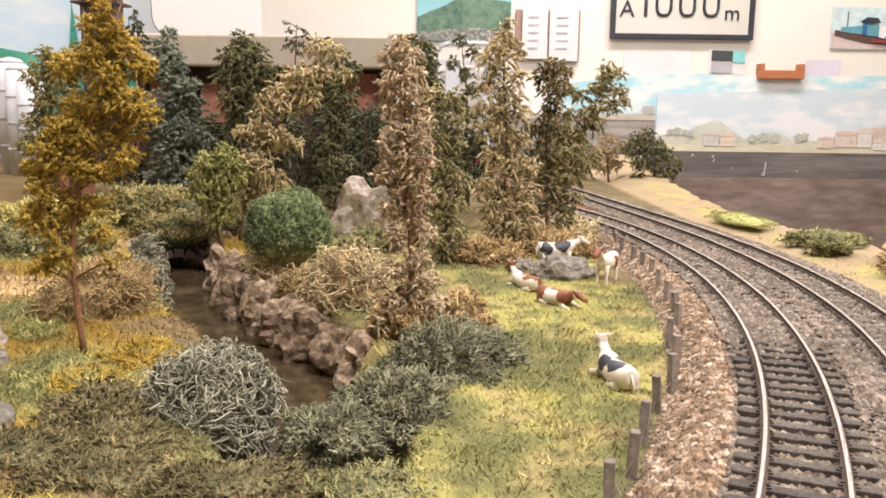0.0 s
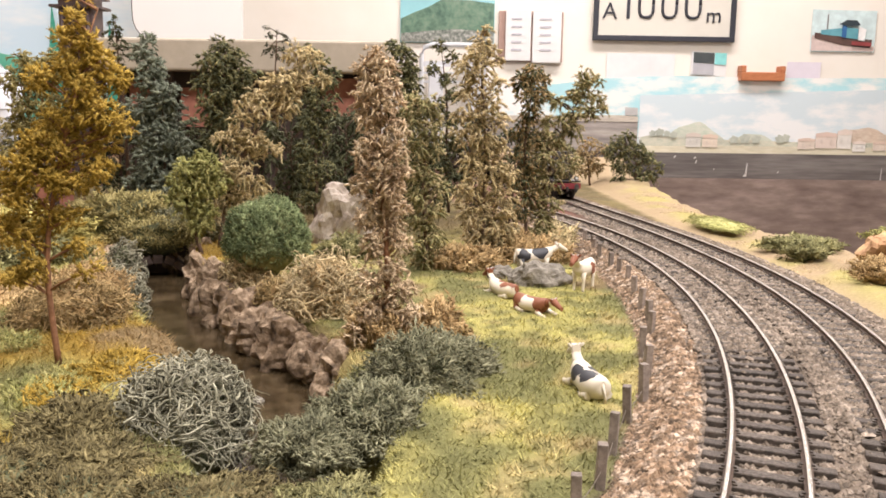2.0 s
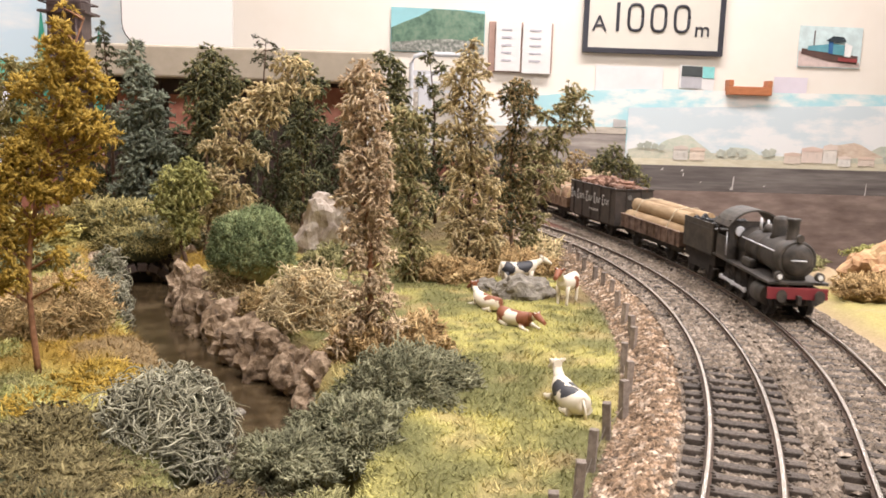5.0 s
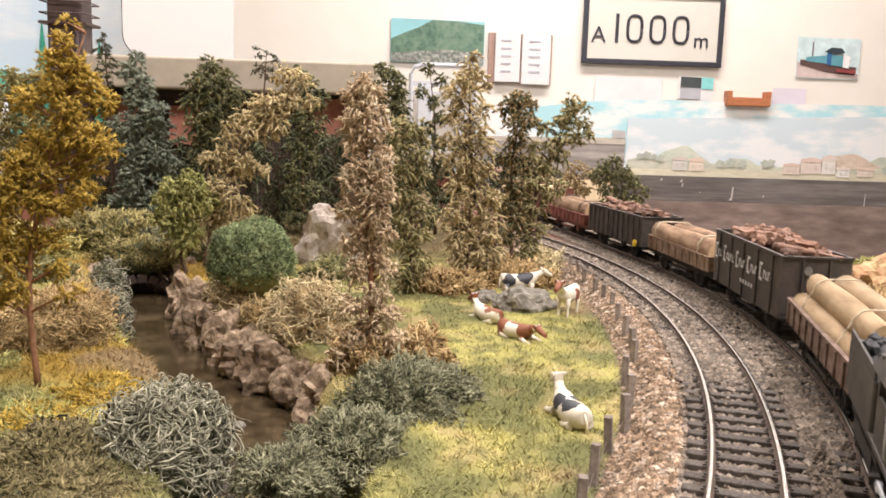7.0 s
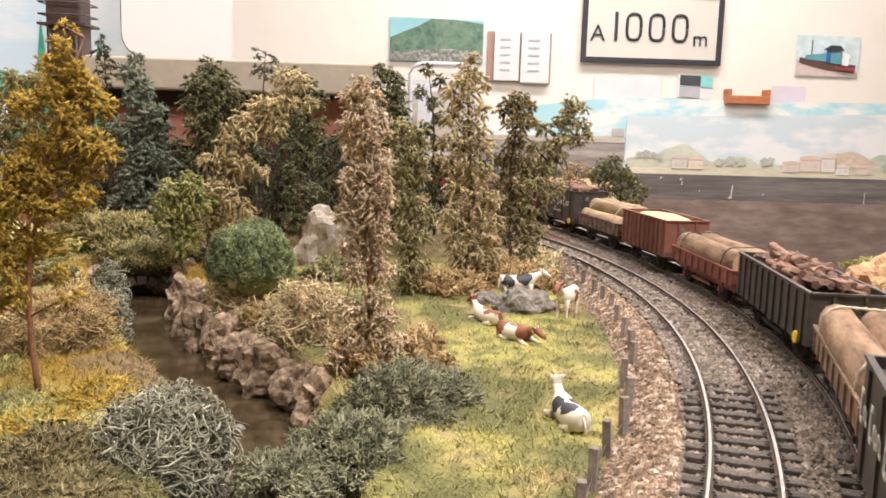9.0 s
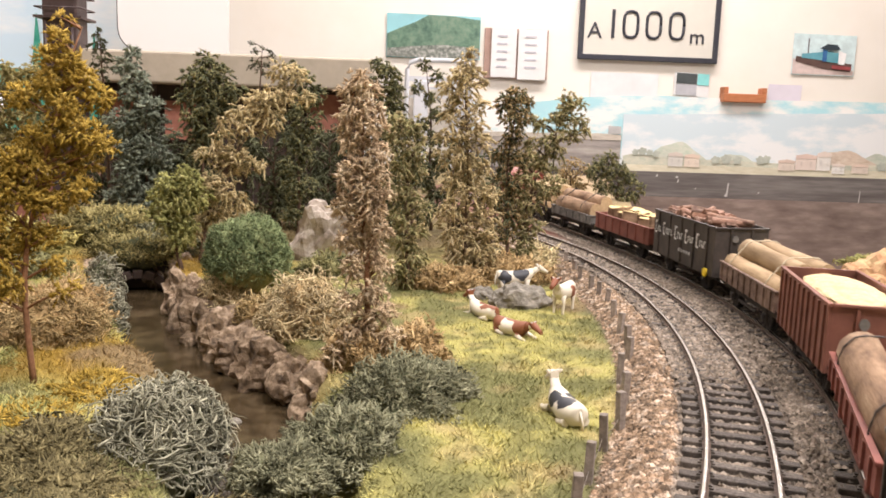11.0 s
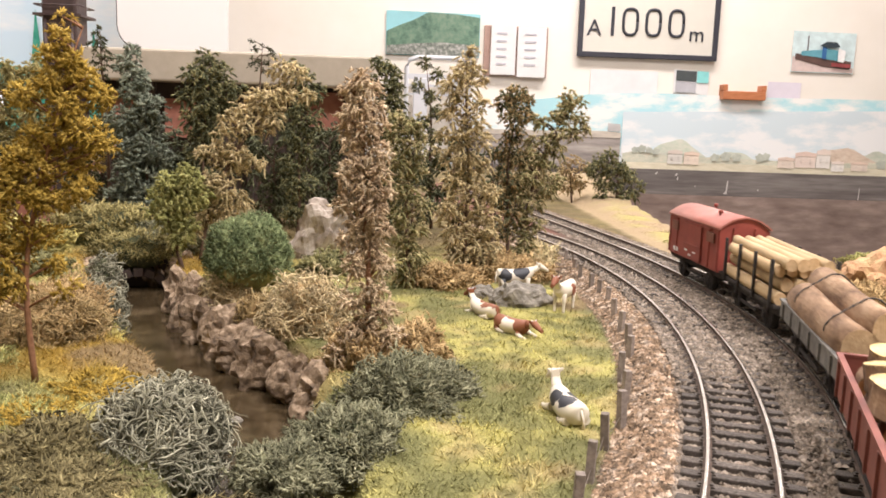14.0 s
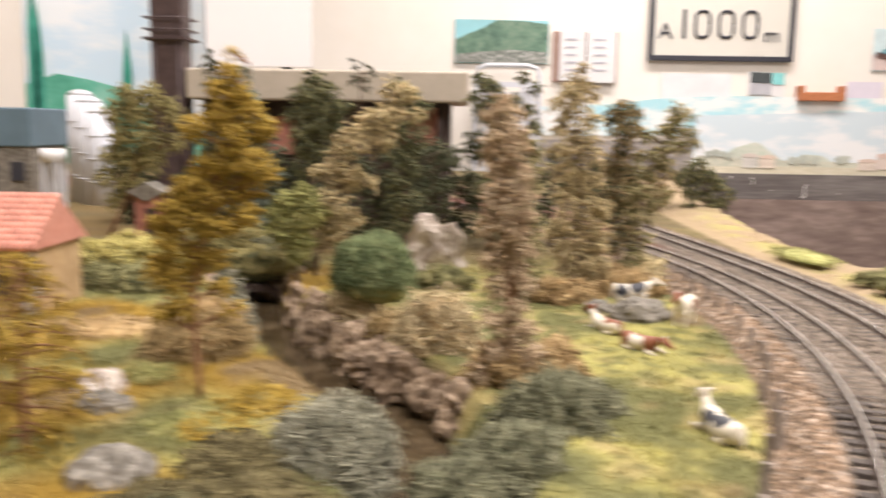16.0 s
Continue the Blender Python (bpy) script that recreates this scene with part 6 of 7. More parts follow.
# ---- the timber train ----
SPEED = 0.123
M["loco_black"] = mat("sooty_black_paint", [(0.022, 0.02, 0.018), (0.05, 0.043, 0.037), (0.085, 0.07, 0.058)], 220, 0.55, bump=0.15, blotch=0.3)
M["wagon_black"] = mat("weathered_black_paint", [(0.028, 0.024, 0.021), (0.072, 0.057, 0.048)], 160, 0.5, bump=0.1, blotch=0.3)
M["frame_black"] = mat("underframe_black", [(0.018, 0.015, 0.013), (0.05, 0.04, 0.033)], 300, 0.8)
M["wagon_brown"] = mat("red_brown_wagon_paint", [(0.15, 0.058, 0.04), (0.22, 0.09, 0.062)], 150, 0.6, bump=0.1, blotch=0.25)
M["wagon_red"] = mat("faded_red_wagon_paint", [(0.16, 0.048, 0.036), (0.24, 0.082, 0.06)], 150, 0.55, bump=0.1, blotch=0.25)
M["wagon_ochre"] = mat("weathered_ochre_boards", [(0.12, 0.075, 0.048), (0.22, 0.145, 0.095), (0.31, 0.22, 0.155)], 220, 0.8, blotch=0.3)
M["wagon_rust"] = mat("rusty_brown_boards", [(0.075, 0.045, 0.033), (0.15, 0.095, 0.07), (0.24, 0.17, 0.13)], 240, 0.8, blotch=0.3)
M["wagon_grey"] = mat("weathered_grey_boards", [(0.10, 0.095, 0.085), (0.20, 0.185, 0.165)], 240, 0.8, blotch=0.3)
M["box_red"] = mat("box_wagon_red", [(0.22, 0.045, 0.034), (0.30, 0.068, 0.05)], 120, 0.5, bump=0.1, blotch=0.2)
M["roof_red"] = mat("box_roof_red", [(0.34, 0.115, 0.09), (0.42, 0.165, 0.13)], 120, 0.45, bump=0.1, blotch=0.2)
M["beam_red"] = plain("buffer_beam_red", (0.21, 0.03, 0.034), 0.6)
M["log_tan"] = mat("peeled_log", [(0.24, 0.155, 0.08), (0.38, 0.265, 0.15), (0.49, 0.36, 0.22)], 160, 0.8, bump=0.3, stretch=(1, 0.2, 1), each=0.12)
M["log_bark"] = mat("bark_log", [(0.10, 0.055, 0.032), (0.27, 0.168, 0.10), (0.42, 0.29, 0.185)], 170, 0.9, bump=0.8, stretch=(1, 0.3, 1), each=0.12)
M["log_cut"] = mat("sawn_end", [(0.44, 0.29, 0.15), (0.60, 0.43, 0.25)], 500, 0.8, each=0.12)
M["log_pale"] = mat("pale_log", [(0.36, 0.25, 0.13), (0.55, 0.40, 0.23)], 160, 0.8, bump=0.3, stretch=(1, 0.2, 1), each=0.15)
M["billet"] = mat("reddish_billet", [(0.075, 0.036, 0.024), (0.20, 0.10, 0.064), (0.42, 0.29, 0.21)], 5.0, 0.75, bump=0.0, each=0.5, blotch=0.1)
M["sawdust"] = mat("sawdust", [(0.52, 0.38, 0.20), (0.68, 0.53, 0.32)], 500, 0.9, bump=0.8)
M["slice"] = mat("fresh_sawn_slice", [(0.60, 0.44, 0.18), (0.76, 0.60, 0.30)], 260, 0.75, bump=0.3, each=0.12)
M["chain"] = plain("dark_chain", (0.05, 0.04, 0.035), 0.5)
M["rope"] = plain("pale_rope", (0.50, 0.42, 0.30), 0.8)
M["lamp_white"] = plain("lamp_white", (0.72, 0.72, 0.70), 0.3)
M["coal"] = mat("coal", [(0.012, 0.012, 0.013), (0.035, 0.035, 0.037)], 300, 0.4)
M["yellow_disc"] = plain("yellow_paint", (0.72, 0.52, 0.03), 0.5)
TRAIN = []
WHEELS = []
RODS = []


def wheel_mesh(r, spokes=0, gauge=0.0072):
    bm = bmesh.new()
    for sx in (-1, 1):
        x0 = sx * gauge
        rod(bm, (x0, 0, 0), (x0 + sx * 0.0022, 0, 0), r, r, 20)
        rod(bm, (x0 - sx * 0.0007, 0, 0), (x0, 0, 0), r * 1.1, r * 1.1, 20)
        for k in range(spokes):
            a = 2 * math.pi * k / spokes
            tmp = bmesh.new()
            box(tmp, 0, 0, r * 0.45, 0.0006, 0.0009, r * 0.75)
            bmesh.ops.transform(tmp, matrix=Matrix.Translation((x0 + sx * 0.0024, 0, 0)) @ Matrix.Rotation(a, 4, "X"), verts=tmp.verts)
            join(bm, tmp)
        rod(bm, (x0 + sx * 0.0022, 0, 0), (x0 + sx * 0.003, 0, 0), r * 0.3, r * 0.3, 10)
    rod(bm, (-gauge, 0, 0), (gauge, 0, 0), 0.0009, seg=8)
    me = bpy.data.meshes.new("wheelset")
    bm.to_mesh(me)
    bm.free()
    me.materials.append(M["frame_black"])
    return me


WM = wheel_mesh(0.0052, 8)
WD = wheel_mesh(0.0076, 12)
WL = wheel_mesh(0.0048, 8)


def add_wheelset(root, me, r, y):
    ob = link("wheelset", me, root)
    ob.matrix_basis = pose(0, y, r)
    WHEELS.append((ob, r, y))


def wagon_base(name, label, s0, s1, base=0.55, beam="frame_black", floor_z=0.0125, width=0.029):
    root = tagged(empty(name), label, "wagon", "wagons of the timber train")
    L = (s1 - s0) - 0.010
    TRAIN.append((root, (s0 + s1) / 2))
    bm = bmesh.new()
    box(bm, 0, 0, floor_z - 0.0008, width, L, 0.0016, 0.0002)
    for sx in (-1, 1):
        box(bm, sx * (width / 2 - 0.0035), 0, floor_z - 0.003, 0.0014, L * 0.98, 0.003)
    part("underframe", bm, M[beam], root)
    for sy in (-1, 1):
        ya = sy * L * base / 2
        add_wheelset(root, WM, 0.0052, ya)
        for sx in (-1, 1):
            bm = bmesh.new()
            box(bm, sx * 0.0118, ya, 0.0075, 0.0012, 0.0042, 0.007, 0.0003)
            box(bm, sx * 0.0124, ya, 0.0055, 0.002, 0.0028, 0.0026, 0.0004)
            box(bm, sx * 0.0118, ya, 0.0102, 0.0010, 0.014, 0.0008)
            part("axle_guard", bm, M[beam], root)
            bm = bmesh.new()
            rod(bm, (sx * 0.0098, sy * (L / 2), floor_z - 0.0022), (sx * 0.0098, sy * (L / 2 + 0.0036), floor_z - 0.0022), 0.0007, seg=8)
            rod(bm, (sx * 0.0098, sy * (L / 2 + 0.0036), floor_z - 0.0022), (sx * 0.0098, sy * (L / 2 + 0.0043), floor_z - 0.0022), 0.0022, seg=12)
            part("buffer", bm, M["frame_black"], root)
        bm = bmesh.new()
        box(bm, 0, sy * (L / 2 + 0.0022), floor_z - 0.0045, 0.0016, 0.0045, 0.0012, 0.0003)
        part("coupling", bm, M["frame_black"], root)
    for sx in (-1, 1):
        part("step_board", box(bmesh.new(), sx * 0.0125, 0, 0.0052, 0.0008, L * 0.3, 0.0012), M[beam], root)
    return root, L


def walls(root, L, W, z0, z1, material, ribs=8, rim=True, thick=0.0009, rib_size=0.0012):
    m = M[material]
    for sx in (-1, 1):
        side = part("side", box(bmesh.new(), sx * W / 2, 0, (z0 + z1) / 2, thick, L, z1 - z0, 0.0001), m, root)
        for k in range(ribs):
            yy = -L / 2 + L * (k + 0.5) / ribs
            part("rib", box(bmesh.new(), sx * (W / 2 + thick / 2 + 0.0004), yy, (z0 + z1) / 2, 0.0008, rib_size, (z1 - z0) * 0.96), m, side)
    for sy in (-1, 1):
        end = part("end", box(bmesh.new(), 0, sy * (L / 2 - thick / 2), (z0 + z1) / 2, W - thick, thick, z1 - z0, 0.0001), m, root)
        for k in (-1, 1):
            part("rib", box(bmesh.new(), k * W * 0.2, sy * (L / 2 + 0.0003), (z0 + z1) / 2, rib_size, 0.0008, (z1 - z0) * 0.96), m, end)
    if rim:
        bm = bmesh.new()
        for sx in (-1, 1):
            box(bm, sx * W / 2, 0, z1 + 0.0003, 0.0018, L + 0.001, 0.0008)
        for sy in (-1, 1):
            box(bm, 0, sy * L / 2, z1 + 0.0003, W - 0.002, 0.0018, 0.0007)
        part("rim", bm, m, root)


def log(root, x, z, r, y0, y1, side, cut="log_cut", taper=0.94, bend=0.0, name="log"):
    """A slightly bent, tapering log with sawn ends, lying along the wagon."""
    v, f, mi = [], [], []
    seg, nr = 14, 9
    ph = rng.uniform(0, 6)
    for i in range(nr):
        u = i / (nr - 1)
        rr = r * (1 + (taper - 1) * u)
        cx = x + bend * math.sin(math.pi * u) * r
        for k in range(seg):
            a = 2 * math.pi * k / seg
            w = rr * (1 + 0.035 * math.sin(3 * a + ph + 4 * u) + 0.03 * math.sin(9 * u + 2 * a + ph))
            v.append((cx + w * math.cos(a), y0 + (y1 - y0) * u, z + w * math.sin(a)))
        if i:
            for k in range(seg):
                f.append(((i - 1) * seg + k, (i - 1) * seg + (k + 1) % seg, i * seg + (k + 1) % seg, i * seg + k))
                mi.append(0)
    f.append(tuple(range(seg))[::-1])
    f.append(tuple((nr - 1) * seg + k for k in range(seg)))
    mi += [1, 1]
    ob = raw(name, v, f, [M[side], M[cut]], root)
    ob.data.polygons.foreach_set("material_index", mi)
    ob.data.polygons.foreach_set("use_smooth", [m == 0 for m in mi])
    return ob


def chain(root, y, logs, material="chain", r=0.0003, foot=0.0175):
    """A tie drawn tight over the round logs (x, z, radius) and down to both sides."""
    pts = [(-0.0145, foot), (0.0145, foot)]
    for x, z, rr in logs:
        pts += [(x + (rr * 1.04 + r * 0.4) * math.cos(k * math.pi / 16), z + (rr * 1.04 + r * 0.4) * math.sin(k * math.pi / 16)) for k in range(17)]
    hull = []
    for p in sorted(pts):
        if abs(p[0]) > 0.0146:
            continue
        while len(hull) > 1 and (hull[-1][0] - hull[-2][0]) * (p[1] - hull[-2][1]) - (hull[-1][1] - hull[-2][1]) * (p[0] - hull[-2][0]) >= 0:
            hull.pop()
        hull.append(p)
    p = np.array(hull)
    along = np.concatenate([[0], np.cumsum(np.hypot(*np.diff(p, axis=0).T))])
    u = np.linspace(0, along[-1], 30)
    q = np.column_stack([np.interp(u, along, p[:, 0]), y + 0.0004 * np.sin(np.arange(30) * 2.2), np.interp(u, along, p[:, 1])])
    t = Tubes()
    t.add(q, r * (1 + 0.3 * np.sin(np.arange(30) * 2.6)), 5)
    t.make("chain", M[material], root, "tie drawn over the load")


def billets(root, L, W, z, count, seed):
    """Short split logs with sharp sawn ends, heaped at random."""
    meshes = []
    rg2 = random.Random(seed)
    for k in range(4):
        bm = bmesh.new()
        seg = (8, 5, 7, 4)[k]
        loft(bm, [((rg2.uniform(-0.03, 0.03), e, 0), (rg2.uniform(0.85, 1.1), 0, 0), (0, 0, rg2.uniform(0.75, 1.05))) for e in (-0.5, 0.0, 0.5)], seg, smooth=seg > 6)
        for fc in bm.faces:
            if len(fc.verts) > 4 or seg == 4:
                fc.smooth = False
        me = bpy.data.meshes.new("billet")
        bm.to_mesh(me)
        bm.free()
        me.materials.append(M["billet"])
        meshes.append(me)
    part("load_bed", box(bmesh.new(), 0, 0, z - 0.0035, W - 0.002, L - 0.002, 0.004), M["frame_black"], root)
    for i in range(count):
        ln, r = rg2.uniform(0.009, 0.021), rg2.uniform(0.0011, 0.0022)
        ob = link("billet", meshes[i % 4], root)
        fx0, fy0 = rg2.uniform(-1, 1), -1 + 2 * (i * 0.618 % 1)
        turn = rg2.choice((rg2.uniform(-28, 28), rg2.uniform(-90, 90)))
        heap = (1 - fx0 * fx0) * (1 - 0.4 * fy0 * fy0) * 0.0055
        reach = 0.0045 + 0.4 * ln * abs(math.sin(math.radians(turn)))
        ob.matrix_basis = pose(fx0 * max(0.001, W / 2 - reach), fy0 * (L / 2 - 0.009), z + heap * rg2.uniform(0.1, 1.0), rg2.uniform(-14, 14), rg2.uniform(0, 90), turn) @ Matrix.Diagonal((r, ln, r, 1))


def bars(root, L, W, z0, z1, rows):
    """Worn white lettering on both sides, as plain bars."""
    for sx in (-1, 1):
        bm = bmesh.new()
        for y0, zc, w, h in rows:
            box(bm, sx * (W / 2 + 0.0015), sx * (y0 + 0.12) * 1.38 * L, z0 + (z1 - z0) * zc, 0.0003, w * L, h * (z1 - z0))
        part("lettering", bm, M["lamp_white"], root, "worn white lettering bars")


B = [0.540, 0.616, 0.662, 0.768, 0.869, 0.972, 1.080, 1.178, 1.259, 1.346, 1.446, 1.551, 1.649, 1.730, 1.812]
rl = random.Random(9)
LETTER_ROWS = []
yy = -0.44
for word in (3, 5, 4, 4, 4):
    for k in range(word):
        big = k == 0
        LETTER_ROWS.append((yy, 0.64 if big else 0.60, 0.008 if big else 0.005, 0.30 if big else rl.uniform(0.10, 0.16)))
        if big:
            LETTER_ROWS.append((yy + 0.012, 0.77, 0.02, 0.045))
            LETTER_ROWS.append((yy + 0.012, 0.51, 0.02, 0.045))
            yy += 0.036
        else:
            LETTER_ROWS.append((yy + 0.006, 0.66 if k % 2 else 0.55, 0.013, 0.04))
            yy += 0.022
    yy += 0.026
for k in range(5):
    LETTER_ROWS.append((-0.12 + 0.03 * k, 0.30, 0.014, 0.07))


def gondola(name, label, i, material, top, load, ribs=9, letters=False, disc=False, seed=1):
    root, L = wagon_base(name, label, B[i], B[i + 1], 0.6, "frame_black", 0.0115)
    W = 0.0305
    walls(root, L, W, 0.009, top, material, ribs)
    if letters:
        bars(root, L, W, 0.009, top, LETTER_ROWS)
    if disc:
        for sx in (-1, 1):
            bm = bmesh.new()
            rod(bm, (sx * (W / 2 + 0.001), L * 0.42, 0.0105), (sx * (W / 2 + 0.0022), L * 0.42, 0.0105), 0.0022, seg=14)
            part("disc", bm, M["yellow_disc"], root, "round yellow plate")
    bm = bmesh.new()
    rod(bm, (0.004, L / 2 + 0.0006, top - 0.005), (0.004, L / 2 + 0.001, top - 0.005), 0.0018, seg=14)
    part("end_plate", bm, M["wagon_grey"], root)
    if load == "billets":
        billets(root, L, W, top - 0.0005, 96, seed)
    else:
        bm = lump(bmesh.new(), W / 2 - 0.0012, L / 2 - 0.002, 0.0035, 0.12, 4, 3.0, 4.0)
        bmesh.ops.translate(bm, vec=(0, 0, top - 0.0022), verts=bm.verts)
        part("heap", bm, M["sawdust"], root, "pale sawdust heap")
    return root


def lowside(name, label, i, material, top=0.0185, ribs=9, beam="frame_black"):
    root, L = wagon_base(name, label, B[i], B[i + 1], 0.58, beam, 0.0115)
    walls(root, L, 0.029, 0.0105, top, material, ribs, True, 0.0008, 0.001)
    part("load_bed", box(bmesh.new(), 0, 0, 0.0122, 0.027, L - 0.002, 0.0012), M[material], root)
    return root, L


# locomotive
def build_loco():
    s0, s1 = B[0], B[1]
    root = tagged(empty("steam_locomotive"), "weathered black steam locomotive with a red buffer beam", "locomotive")
    TRAIN.append((root, (s0 + s1) / 2))
    bk = M["loco_black"]
    part("running_board", box(bmesh.new(), 0, -0.001, 0.0152, 0.0315, 0.112, 0.0012, 0.0002), bk, root)
    bm = bmesh.new()
    for sx in (-1, 1):
        box(bm, sx * 0.0055, 0, 0.0105, 0.0012, 0.108, 0.009)
    part("frame", bm, M["frame_black"], root)
    bm = bmesh.new()
    ring = [(-0.024, 0.0100), (-0.008, 0.0100), (-0.0078, 0.0103), (-0.0068, 0.0103), (-0.0066, 0.0098), (0.012, 0.0098), (0.0122, 0.0101), (0.0132, 0.0101), (0.0134, 0.0097), (0.028, 0.0097), (0.0282, 0.0105), (0.049, 0.0105), (0.0505, 0.0098)]
    loft(bm, [((0, y, 0.0258), (r, 0, 0), (0, 0, r * 0.9)) for y, r in ring], 28)
    part("boiler", bm, bk, root)
    bm = bmesh.new()
    loft(bm, [((0, 0.0503, 0.0258), (0.0085, 0, 0), (0, 0, 0.0085)), ((0, 0.0518, 0.0258), (0.0075, 0, 0), (0, 0, 0.0075)), ((0, 0.0526, 0.0258), (0.003, 0, 0), (0, 0, 0.003))], 24)
    door = part("smokebox_door", bm, bk, root)
    bm = bmesh.new()
    rod(bm, (-0.004, 0.0528, 0.0258), (0.004, 0.0528, 0.0258), 0.0004, seg=6)
    part("door_handle", bm, M["silver"], door)
    part("firebox", box(bmesh.new(), 0, -0.018, 0.021, 0.0175, 0.018, 0.013, 0.001), bk, root)
    bm = bmesh.new()
    loft(bm, [((0, 0.0405, z), (r, 0, 0), (0, r, 0)) for z, r in ((0.034, 0.0042), (0.036, 0.0032), (0.0425, 0.0031), (0.0445, 0.0038), (0.0452, 0.0036))], 18)
    part("chimney", bm, bk, root)
    bm = bmesh.new()
    loft(bm, [((0, 0.0215, z), (r, 0, 0), (0, r, 0)) for z, r in ((0.033, 0.0056), (0.0355, 0.0047), (0.0425, 0.0046), (0.044, 0.0040), (0.0447, 0.002))], 18)
    part("steam_dome", bm, bk, root)
    bm = bmesh.new()
    loft(bm, [((0, 0.003, z), (r, 0, 0), (0, r, 0)) for z, r in ((0.033, 0.004), (0.037, 0.0032), (0.0385, 0.002))], 16)
    part("sand_dome", bm, bk, root)
    bm = bmesh.new()
    rod(bm, (0.002, -0.006, 0.034), (0.002, -0.006, 0.041), 0.0007, seg=8)
    rod(bm, (-0.002, -0.006, 0.034), (-0.002, -0.006, 0.040), 0.0007, seg=8)
    part("safety_valve", bm, M["silver"], root)
    bm = bmesh.new()
    rod(bm, (0, 0.0505, 0.0365), (0, 0.053, 0.0365), 0.0019, seg=12)
    rod(bm, (0, 0.0517, 0.034), (0, 0.0517, 0.037), 0.0008, seg=8)
    part("top_lamp", bm, bk, root)
    # cab with side openings
    for sx in (-1, 1):
        part("cab_side", box(bmesh.new(), sx * 0.0148, -0.036, 0.0215, 0.0008, 0.026, 0.012), bk, root)
        part("cab_pillar", box(bmesh.new(), sx * 0.0148, -0.0242, 0.0325, 0.0008, 0.0024, 0.0105), bk, root)
        part("cab_pillar", box(bmesh.new(), sx * 0.0148, -0.0478, 0.0325, 0.0008, 0.0024, 0.0105), bk, root)
        bm = bmesh.new()
        rod(bm, (sx * 0.0160, -0.0242, 0.018), (sx * 0.0160, -0.0242, 0.031), 0.0004, seg=6)
        part("handrail", bm, M["silver"], root)
        bm = bmesh.new()
        rod(bm, (sx * 0.0100, -0.014, 0.0295), (sx * 0.0106, 0.044, 0.0295), 0.0004, seg=6)
        part("handrail", bm, M["silver"], root)
        bm = bmesh.new()
        loft(bm, [((sx * 0.009, -0.0222, 0.0315), (0.0030, 0, 0), (0, 0, 0.0030)), ((sx * 0.009, -0.0216, 0.0315), (0.0026, 0, 0), (0, 0, 0.0026))], 16)
        part("cab_window", bm, M["silver"], root, "round spectacle window rim")
        bm = bmesh.new()
        rod(bm, (sx * 0.0125, 0.028, 0.0085), (sx * 0.0125, 0.046, 0.0085), 0.0042, seg=16)
        part("cylinder", bm, bk, root)
        bm = bmesh.new()
        rod(bm, (sx * 0.0098, 0.0555, 0.0105), (sx * 0.0098, 0.0595, 0.0105), 0.0010, seg=8)
        rod(bm, (sx * 0.0098, 0.0595, 0.0105), (sx * 0.0098, 0.0604, 0.0105), 0.0027, seg=16)
        part("buffer", bm, bk, root)
        bm = bmesh.new()
        rod(bm, (sx * 0.0105, 0.0535, 0.0185), (sx * 0.0105, 0.0565, 0.0185), 0.0023, seg=14)
        lamp = part("lamp", bm, bk, root)
        bm = bmesh.new()
        rod(bm, (sx * 0.0105, 0.0565, 0.0185), (sx * 0.0105, 0.0569, 0.0185), 0.0013, seg=14)
        part("lamp_lens", bm, M["lamp_white"], lamp, "white lamp glass")
        part("cab_step", box(bmesh.new(), sx * 0.0140, -0.049, 0.0075, 0.003, 0.004, 0.0008), bk, root)
        part("splasher", box(bmesh.new(), sx * 0.0105, 0.004, 0.018, 0.004, 0.016, 0.005, 0.0012), bk, root)
    part("cab_front", box(bmesh.new(), 0, -0.0233, 0.0265, 0.0288, 0.0008, 0.0215), bk, root)
    part("cab_floor", box(bmesh.new(), 0, -0.037, 0.0162, 0.0285, 0.026, 0.001), bk, root)
    bm = bmesh.new()
    pts = []
    for k in range(13):
        a = math.radians(-64 + 128 * k / 12)
        pts.append((0.0182 * math.sin(a), 0.0255 + 0.0175 * math.cos(a)))
    for y0, y1 in ((-0.052, -0.0195),):
        lo = [[bm.verts.new((px, y, pz)) for px, pz in pts] for y in (y0, y1)]
        hi = [[bm.verts.new((px * 1.03, y, pz + 0.0009)) for px, pz in pts] for y in (y0, y1)]
        for k in range(12):
            bm.faces.new((lo[0][k], lo[1][k], lo[1][k + 1], lo[0][k + 1]))
            bm.faces.new((hi[0][k], hi[0][k + 1], hi[1][k + 1], hi[1][k]))
            for e in (0, 1):
                bm.faces.new((lo[e][k], lo[e][k + 1], hi[e][k + 1], hi[e][k]))
        for k in (0, 12):
            bm.faces.new((lo[0][k], lo[1][k], hi[1][k], hi[0][k]))
    part("cab_roof", bm, bk, root, "curved sooty cab roof")
    part("buffer_beam", box(bmesh.new(), 0, 0.0548, 0.0110, 0.0315, 0.0016, 0.0048, 0.0002), M["beam_red"], root, "red buffer beam")
    part("coupling", box(bmesh.new(), 0, 0.0575, 0.0085, 0.0022, 0.004, 0.004, 0.0005), M["frame_black"], root)
    part("smokebox_saddle", box(bmesh.new(), 0, 0.039, 0.0165, 0.011, 0.019, 0.004), bk, root)
    add_wheelset(root, WL, 0.0048, 0.0300)
    for y in (0.0145, -0.0025, -0.0195):
        add_wheelset(root, WD, 0.0076, y)
